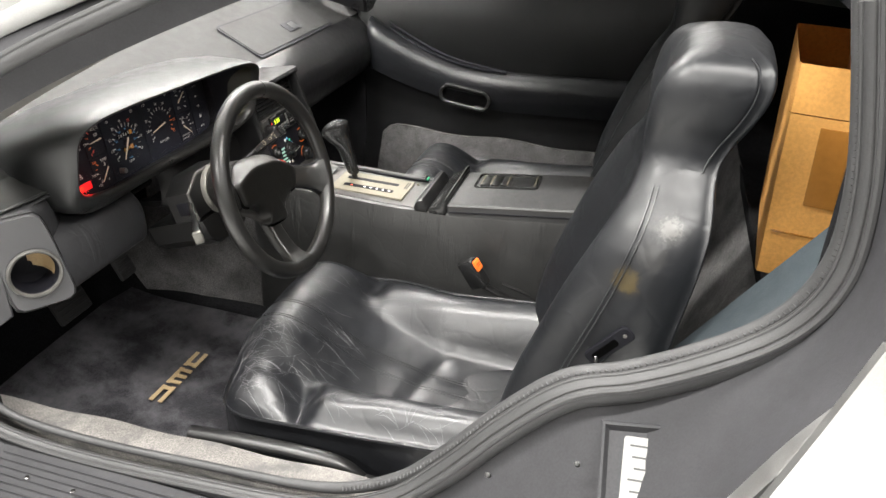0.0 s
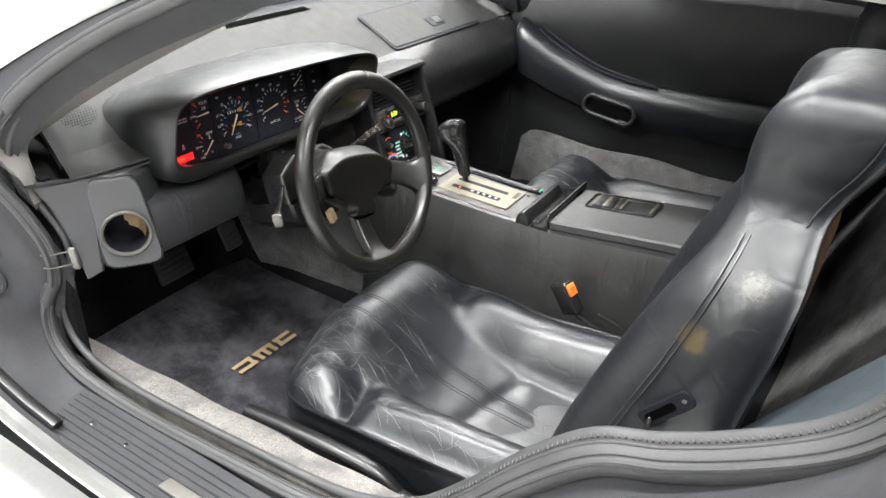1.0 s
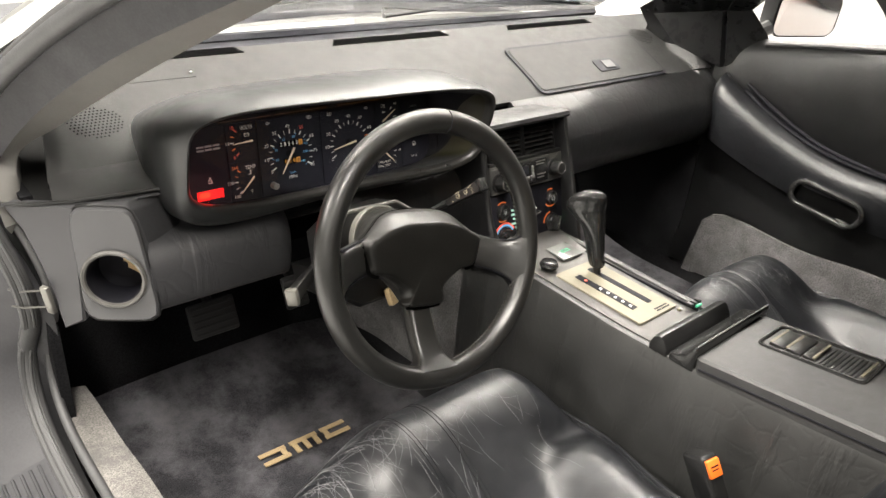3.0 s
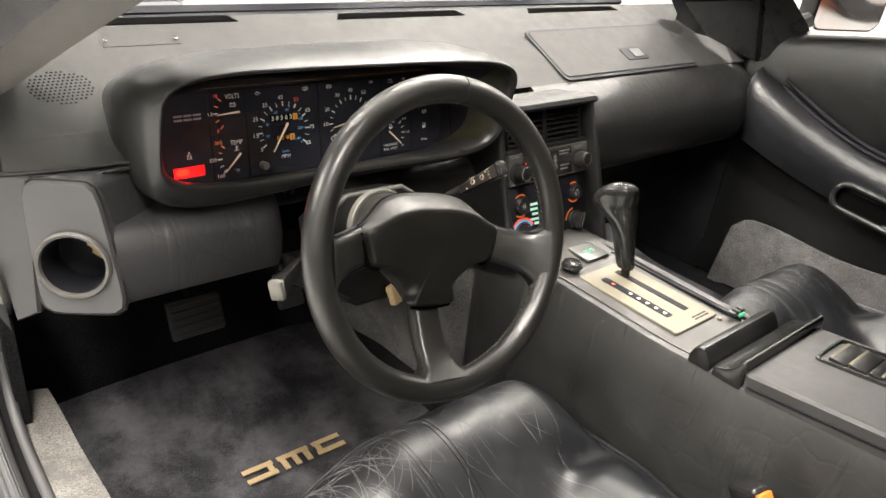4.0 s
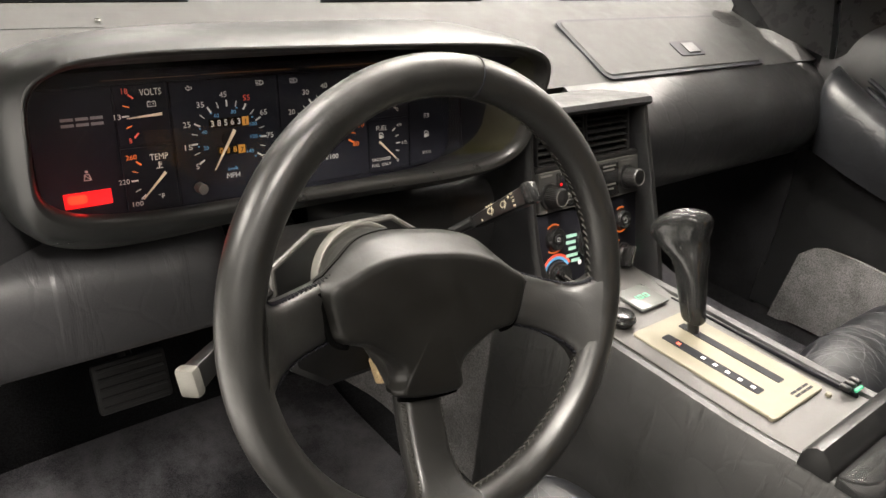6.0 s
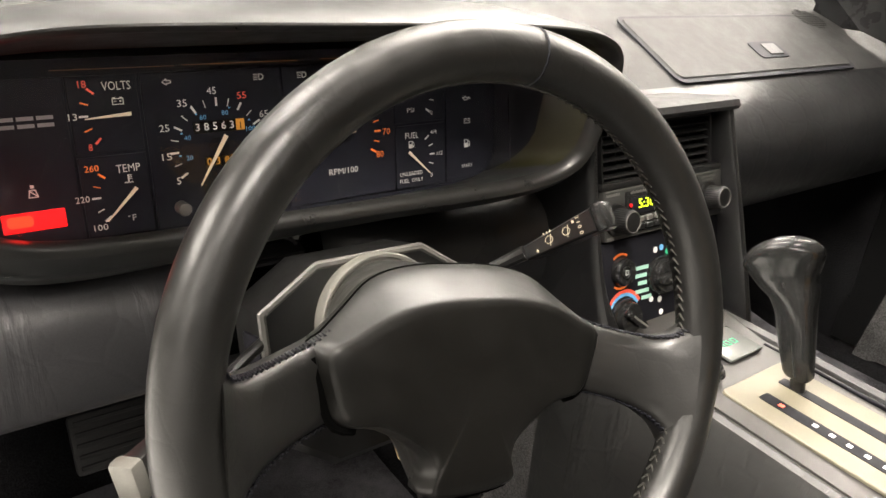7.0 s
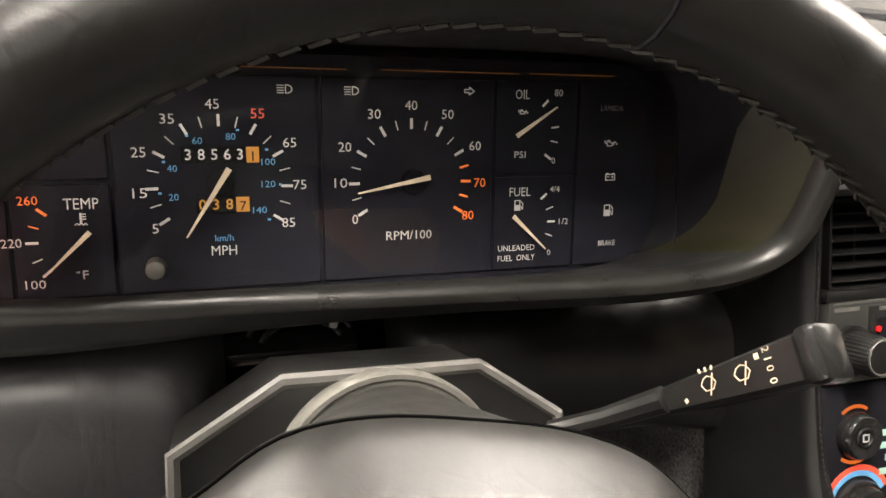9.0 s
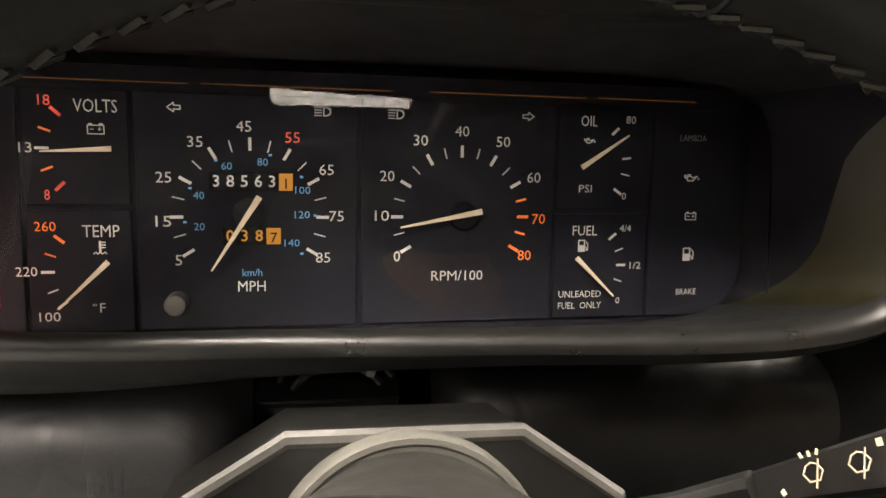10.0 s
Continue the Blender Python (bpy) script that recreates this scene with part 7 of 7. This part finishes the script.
plate(bm, rrect(0.082, 0.026, 0.009), 0.005, M_RC, 0.0015)
guide = part("recline_plate", bm, MATTE, seat, "black recline lever plate")
bm = bmesh.new()
plate(bm, rrect(0.046, 0.011, 0.004, 4, -0.008, 0.0), 0.0016, M_RC @ Matrix.Translation((0, 0, 0.005)))
part("lever_slot", bm, GAP_SHADE, guide)
bm = bmesh.new()
tube(bm, [M_RC @ Vector((-0.026, 0, 0.004)), M_RC @ Vector((-0.034, -0.010, 0.014)), M_RC @ Vector((-0.046, -0.022, 0.018))], [0.003, 0.0035, 0.006], 8)
part("lever_tip", bm, GLOSSY, guide)
bm = bmesh.new()
disc(bm, 0.003, 0.0016, M_RC @ Matrix.Translation((0.030, 0, 0.005)), 12, 0.0006)
part("rivet", bm, EDGE_GREY, guide)
for s in (-1, 1):
    bm = bmesh.new()
    rbox(bm, (0.03, 0.52, 0.03), pose(SX + s * 0.19, -0.56, 0.248), 0.004)
    part("seat_rail", bm, PLASTIC, seat)
other = copy_thing(seat, Matrix.Translation((0.835, -0.633, 0.222)) @ Matrix.Diagonal((0.92, 1, 1, 1)))
other["label"] = "black leather passenger bucket seat beyond the console"

# seat buckle
buckle = thing("seat_belt_buckle", (0.225, -0.66, 0.44), "black belt buckle with an orange release button", "seat belt buckle")
M_BK = frame_of((0.197, -0.649, 0.517), (0.955, -0.249, 0.165), (0.0, 0.55, 0.83))
bm = bmesh.new()
rbox(bm, (0.028, 0.074, 0.046), M_BK @ Matrix.Translation((0, -0.012, -0.024)), 0.006, 3)
part("housing", bm, GLOSSY, buckle)
bm = bmesh.new()
rbox(bm, (0.021, 0.026, 0.007), M_BK @ Matrix.Translation((0, 0.006, 0.0)), 0.0015)
button = part("release_button", bm, ORANGE, buckle, "orange release button")
bm = bmesh.new()
stroke(bm, [(-0.006, 0.003), (0.006, 0.003)], 0.0022, M_BK @ Matrix.Translation((0, 0.006, 0.0036)))
stroke(bm, [(-0.005, -0.002), (0.005, -0.002)], 0.0018, M_BK @ Matrix.Translation((0, 0.006, 0.0036)))
part("print_bars", bm, MATTE, button)
bm = bmesh.new()
tube(bm, curve([(0.206, -0.652, 0.468), (0.222, -0.71, 0.435), (0.236, -0.76, 0.40), (0.24, -0.80, 0.35)], 4), 0.012, 8, flat=0.5)
part("stalk", bm, PLASTIC, buckle)
bm = bmesh.new()
tube(bm, curve([(0.235, -0.70, 0.46), (0.24, -0.76, 0.44), (0.242, -0.82, 0.40)], 5), 0.0035, 6)
part("wire", bm, PLASTIC, buckle)

# handbrake bar beside the seat
handbrake = thing("handbrake_lever", (-0.345, -0.40, 0.36), "long dark handbrake bar beside the seat", "handbrake")
bm = bmesh.new()
tube(bm, curve([(-0.352, -0.25, 0.392), (-0.350, -0.36, 0.402), (-0.347, -0.47, 0.406), (-0.343, -0.54, 0.398), (-0.34, -0.58, 0.37)], 5), 0.0145, 12, flat=0.8)
part("grip", bm, PLASTIC, handbrake)
bm = bmesh.new()
rbox(bm, (0.03, 0.10, 0.12), pose(-0.345, -0.60, 0.32), 0.006)
part("bracket", bm, PLASTIC, handbrake)

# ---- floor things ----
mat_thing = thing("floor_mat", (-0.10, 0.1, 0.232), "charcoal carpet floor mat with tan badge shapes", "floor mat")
bm = bmesh.new()
sheet(bm, lambda u, v: (-0.385 + 0.58 * u - 0.05 * v * (1 - u), -0.36 + 0.66 * v + 0.03 * u * v, 0.240 + 0.006 * math.sin(5 * u + 3 * v) * math.sin(4 * v) + 0.05 * max(0, v - 0.75) ** 2 * 8), 26, 26, 0.008)
mat_ob = part("mat", bm, MAT, mat_thing)
M_LG = pose(-0.080, -0.0205, 0.2475, 0, 0, -1)
for x, bars in ((-0.064, (((-0.024, 0.0115), (0.024, 0.0115)), ((-0.024, -0.0115), (0.024, -0.0115)), ((0.019, -0.012), (0.019, 0.012)))), (0.0, (((-0.026, 0.0115), (0.026, 0.0115)), ((-0.021, 0.010), (-0.021, -0.015)), ((0.0, 0.010), (0.0, -0.015)), ((0.021, 0.010), (0.021, -0.015)))), (0.064, (((-0.024, 0.0115), (0.024, 0.0115)), ((-0.024, -0.0115), (0.024, -0.0115)), ((-0.019, -0.012), (-0.019, 0.012))))):
    bm = bmesh.new()
    for n_, (a, b) in enumerate(bars):
        stroke(bm, [(x + a[0], a[1]), (x + b[0], b[1])], 0.0095, M_LG, z=0.002 + 0.0002 * n_)
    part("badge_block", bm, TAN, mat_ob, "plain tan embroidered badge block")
bm = bmesh.new()
sheet(bm, lambda u, v: (0.49 + 0.66 * u, -0.30 + 0.6 * v, 0.240 + 0.004 * math.sin(6 * u) + 0.3 * max(0, v - 0.6) ** 2), 16, 16, 0.008)
tagged(new("passenger_mat", finish(bm, "passenger_mat", MAT)), "charcoal carpet mat in the passenger footwell", "floor mat")
for x, w, nm, lab in ((-0.17, 0.09, "brake_pedal", "wide black rubber brake pedal"), (0.0, 0.05, "accelerator_pedal", "narrow black accelerator pedal")):
    pedal = thing(nm, (x, 0.2, 0.40), lab, "pedal")
    bm = bmesh.new()
    rbox(bm, (w, 0.012, 0.065), pose(x, 0.15, 0.47, -25, 0, 0), 0.005)
    pad_ = part("pad", bm, RUBBER, pedal)
    for k in range(5):
        bm = bmesh.new()
        rbox(bm, (w * 0.9, 0.003, 0.005), pose(x, 0.15, 0.47, -25, 0, 0) @ Matrix.Translation((0, -0.007, -0.024 + 0.012 * k)), 0.001, 1)
        part("grip_rib", bm, RUBBER, pad_)
    bm = bmesh.new()
    tube(bm, curve([(x, 0.16, 0.48), (x, 0.24, 0.56), (x, 0.40, 0.66), (x, 0.54, 0.70)], 4), 0.009, 8)
    part("arm", bm, PLASTIC, pedal)

# ---- luggage behind the seat ----
box = thing("cardboard_box", (0.07, -1.33, 0.67), "brown cardboard box with raised flaps and shiny tape", "cardboard box")
BOX_FOOT = [Vector(p) for p in ((0.112, -1.196, 0.672), (0.098, -1.305, 0.672), (0.445, -1.345, 0.672), (0.46, -1.235, 0.672))]
BOX_LEAN = Vector((0.018, 0.020, 0.385))


def carton(k, grow=0.0):
    """A level of the upright carton, its walls a little bowed."""
    mid = sum(BOX_FOOT, Vector()) / 4
    bow = 1.0 + 0.015 * math.sin(math.pi * k) + grow
    ring_ = []
    for a, b in zip(BOX_FOOT, BOX_FOOT[1:] + BOX_FOOT[:1]):
        for t in (0.03, 0.35, 0.65, 0.97):
            p = a.lerp(b, t)
            ring_.append(mid + (p - mid) * bow * (1 + 0.012 * math.sin(math.pi * t)) + BOX_LEAN * k)
    return ring_


bm = bmesh.new()
loft(bm, [carton(k) for k in (0.0, 0.02, 0.2, 0.4, 0.6, 0.775, 0.782)])
part("carton", bm, BOARD, box)
bm = bmesh.new()
loft(bm, [carton(k, 0.003) for k in (0.788, 0.796, 0.9, 0.99, 1.0)], caps=False)
part("raised_flap", bm, BOARD, box, "upright top flaps of the box")
for t0, t1, k0, k1 in ((0.48, 0.93, 0.38, 0.74), (0.10, 0.9, 0.225, 0.232)):
    bm = bmesh.new()
    a, b = BOX_FOOT[0], BOX_FOOT[1]
    loft(bm, [[a.lerp(b, t) + BOX_LEAN * k + Vector((dx - 0.004 * math.sin(math.pi * k), 0, 0)) for t, dx in ((t0, -0.0035), ((t0 + t1) / 2, -0.0045), (t1, -0.0035), (t1, 0.004), (t0, 0.004))] for k in (k0, (k0 + k1) / 2, k1)])
    part("tape", bm, TAPE, box, "strip of shiny parcel tape")
bm = bmesh.new()
a, b = BOX_FOOT[1], BOX_FOOT[2]
loft(bm, [[a.lerp(b, t) + BOX_LEAN * k + Vector((0, dy - 0.003, 0)) for t, dy in ((0.0, -0.004), (0.5, -0.005), (1.0, -0.004), (1.0, 0.002), (0.0, 0.002))] for k in (0.40, 0.6, 0.76)])
part("tape", bm, TAPE, box, "strip of shiny parcel tape")
bm = bmesh.new()
sheet(bm, lambda u, v: (-0.44 + 0.20 * u, -1.03 - 0.20 * v + 0.02 * u, 0.78 + 0.22 * v - 0.09 * u * (1 - v) - 0.04 * u), 10, 10, 0.012)
tagged(new("luggage_cover", finish(bm, "luggage_cover", NET)), "blue-grey side trim cover behind the seat", "trim cover")
# ---- passenger door ----
door = thing("passenger_door", (1.25, -0.4, 0.3), "closed passenger door with black leather armrest", "car door")
UP = [(0.896, 1.276), (0.886, 1.260), (0.866, 1.245), (0.835, 1.235), (0.80, 1.230), (0.74, 1.232), (0.68, 1.236), (0.60, 1.245), (0.52, 1.25), (0.44, 1.25), (0.34, 1.245), (0.24, 1.24)]
pts_up = curve([(x, 0, z) for z, x in UP], 3)


def door_skin(u, v):
    k = min(int(v * (len(pts_up) - 1)), len(pts_up) - 2)
    p = pts_up[k].lerp(pts_up[k + 1], v * (len(pts_up) - 1) - k)
    y = 0.05 - 1.2 * u
    rise = 0.155 * max(0, min(1.2, 0.05 - y))
    return (p.x + 0.01 * math.sin(3 * u), y, p.z + rise * max(0, (p.z - 0.66) / 0.226))


bm = bmesh.new()
sheet(bm, door_skin, 34, 30, 0.03)
part("door_panel", bm, DOOR_SKIN, door, "black leather-covered door panel")
ARM = curve([(1.175, 0.006, 0.768), (1.155, -0.022, 0.756), (1.158, -0.10, 0.716), (1.166, -0.20, 0.674), (1.172, -0.33, 0.638), (1.175, -0.46, 0.628), (1.178, -0.62, 0.632), (1.185, -0.85, 0.640), (1.19, -1.05, 0.645)], 5)
bm = bmesh.new()
rings = []
for i, p in enumerate(ARM):
    t = i / (len(ARM) - 1)
    h = 0.135 - 0.06 * min(1, t * 1.6)
    drop = 0.045 * (1 - min(1, t * 2.2)) + 0.085
    rings.append([(p.x + 0.065, p.y, p.z + 0.045), (p.x + 0.045, p.y, p.z + 0.050), (p.x + 0.02, p.y, p.z + 0.040), (p.x + 0.004, p.y, p.z + 0.022), (p.x, p.y, p.z), (p.x + 0.004, p.y, p.z - 0.03), (p.x + 0.014, p.y, p.z - drop * 0.65), (p.x + 0.03, p.y, p.z - drop), (p.x + 0.07, p.y, p.z - drop - 0.01)])
loft(bm, rings, closed=False, caps=False)
part("armrest_pad", bm, LEATHER_SIDE, door, "sweeping black leather armrest")
M_PH = frame_of((1.172, -0.355, 0.588), (0, -1, -0.12), (0.18, 0, 1))
bm = bmesh.new()
tube(bm, [M_PH @ Vector((x, y, 0.006)) for x, y in rrect(0.172, 0.058, 0.028, 7)], 0.0080, 10, closed=True)
pull = part("pull_surround", bm, GLOSSY, door, "glossy black oval pull surround")
# Flat plate, no hole: the recess's shade is only its black colour.
bm = bmesh.new()
plate(bm, rrect(0.166, 0.052, 0.025, 7), 0.003, M_PH @ Matrix.Translation((0, 0, -0.006)))
part("pull_recess_shade", bm, GAP_SHADE, pull)
bm = bmesh.new()
rbox(bm, (0.035, 0.012, 0.010), M_PH @ Matrix.Translation((0.055, -0.024, 0.006)), 0.003)
part("lock_tab", bm, PLASTIC, pull)
for off, r in ((0.0, 0.006), (0.018, 0.005)):
    bm = bmesh.new()
    tube(bm, curve([(1.216, -0.062, 0.786 + off), (1.212, -0.13, 0.752 + off), (1.206, -0.218, 0.718 + off * 0.8), (1.203, -0.30, 0.696 + off * 0.6), (1.203, -0.385, 0.684 + off * 0.5), (1.205, -0.485, 0.680)], 6), r, 8)
    part("trim_strip", bm, MATTE, door, "thin black trim strip")
# Pale sheet that ends where the pool of light on the carpet ends.
bm = bmesh.new()
sheet(bm, lambda u, v: (1.222 + 0.0015 * math.sin(20 * u), -0.035 + 0.03 * v - 1.03 * u, 0.432 - 0.2 * v - 0.03 * max(0.0, 1 - u / 0.05) ** 2 + 0.006 * math.sin(17 * u)), 40, 6, 0.01)
part("kick_carpet", bm, FADED_LIT_CARPET, door, "grey carpet shaped to the lit patch on the lower door")
bm = bmesh.new()
sheet(bm, lambda u, v: (1.262 - 0.16 * v, -0.06 - 0.9 * u - 0.12 * v * (1 - 2 * u), 0.90 + 0.135 * u + (0.22 - 0.10 * u) * v), 10, 6, 0.004)
pw = part("side_window", bm, GLASS, door, "clear passenger side window")
pw.visible_shadow = False
bm = bmesh.new()
tube(bm, curve([(1.258, -0.06, 0.902), (1.258, -0.2, 0.926), (1.258, -0.5, 0.972), (1.256, -0.95, 1.042)], 5), 0.006, 8)
part("window_seal", bm, RUBBER, door)
mirror = thing("door_mirror", (1.46, -0.03, 0.93), "black door mirror reflecting the showroom", "door mirror")
M_MR = frame_of((1.425, -0.068, 0.968), (0.95, -0.60, 0.05), (-0.06, -0.10, 1))
bm = bmesh.new()
loft(bm, [[M_MR @ Vector((x * k, y * k, z)) for x, y in rrect(0.185, 0.115, 0.03, 6)] for k, z in ((0.96, 0.0), (1.0, 0.003), (1.015, -0.006), (1.0, -0.06), (0.7, -0.09))])
part("housing", bm, PLASTIC, mirror)
bm = bmesh.new()
plate(bm, rrect(0.174, 0.105, 0.024, 6), 0.002, M_MR @ Matrix.Translation((0, 0, 0.004)))
MIRROR = surface("mirror_silver", (0.9, 0.9, 0.9), -0.03, 0, 0, 900, 0.01, metal=1.0)
part("mirror_glass", bm, MIRROR, mirror, "silvered mirror glass")
bm = bmesh.new()
tube(bm, [(1.36, -0.01, 0.93), (1.32, 0.02, 0.90), (1.28, 0.03, 0.88)], 0.02, 10)
part("stem", bm, PLASTIC, mirror)

# door stay and check strap on the near jamb
strap = thing("door_strap", (-0.50, 0.06, 0.65), "small chrome hinge clip at the dash end", "hinge")
bm = bmesh.new()
rbox(bm, (0.008, 0.012, 0.045), pose(-0.448, 0.035, 0.662, 0, -8, 30), 0.002)
part("clip", bm, ALLOY, strap)
for dz in (0.012, -0.014):
    bm = bmesh.new()
    tube(bm, [(-0.45, 0.036, 0.665 + dz), (-0.475, 0.058, 0.66 + dz), (-0.488, 0.067, 0.663 + dz)], 0.0015, 6)
    part("wire_loop", bm, EDGE_GREY, strap)
ball = thing("stay_ball", (-0.545, 0.16, 0.56), "ball stud on the front door jamb", "ball stud")
M_BS = frame_of((-0.533, 0.172, 0.604), (0.72, -0.69, 0), (0, 0, 1))
bm = bmesh.new()
ring(bm, 0.024, 0.006, M_BS @ Matrix.Translation((0, 0, 0.002)), 28, 8)
part("base", bm, JAMB, ball)
bm = bmesh.new()
disc(bm, 0.021, 0.003, M_BS, 24, 0.001)
part("dish", bm, MATTE, ball)
bm = bmesh.new()
tube(bm, [M_BS @ Vector((0, 0, z)) for z in (0.0, 0.012, 0.022, 0.026, 0.034, 0.038)], [0.0075, 0.006, 0.0045, 0.008, 0.008, 0.004], 14)
part("stud", bm, EDGE_GREY, ball)
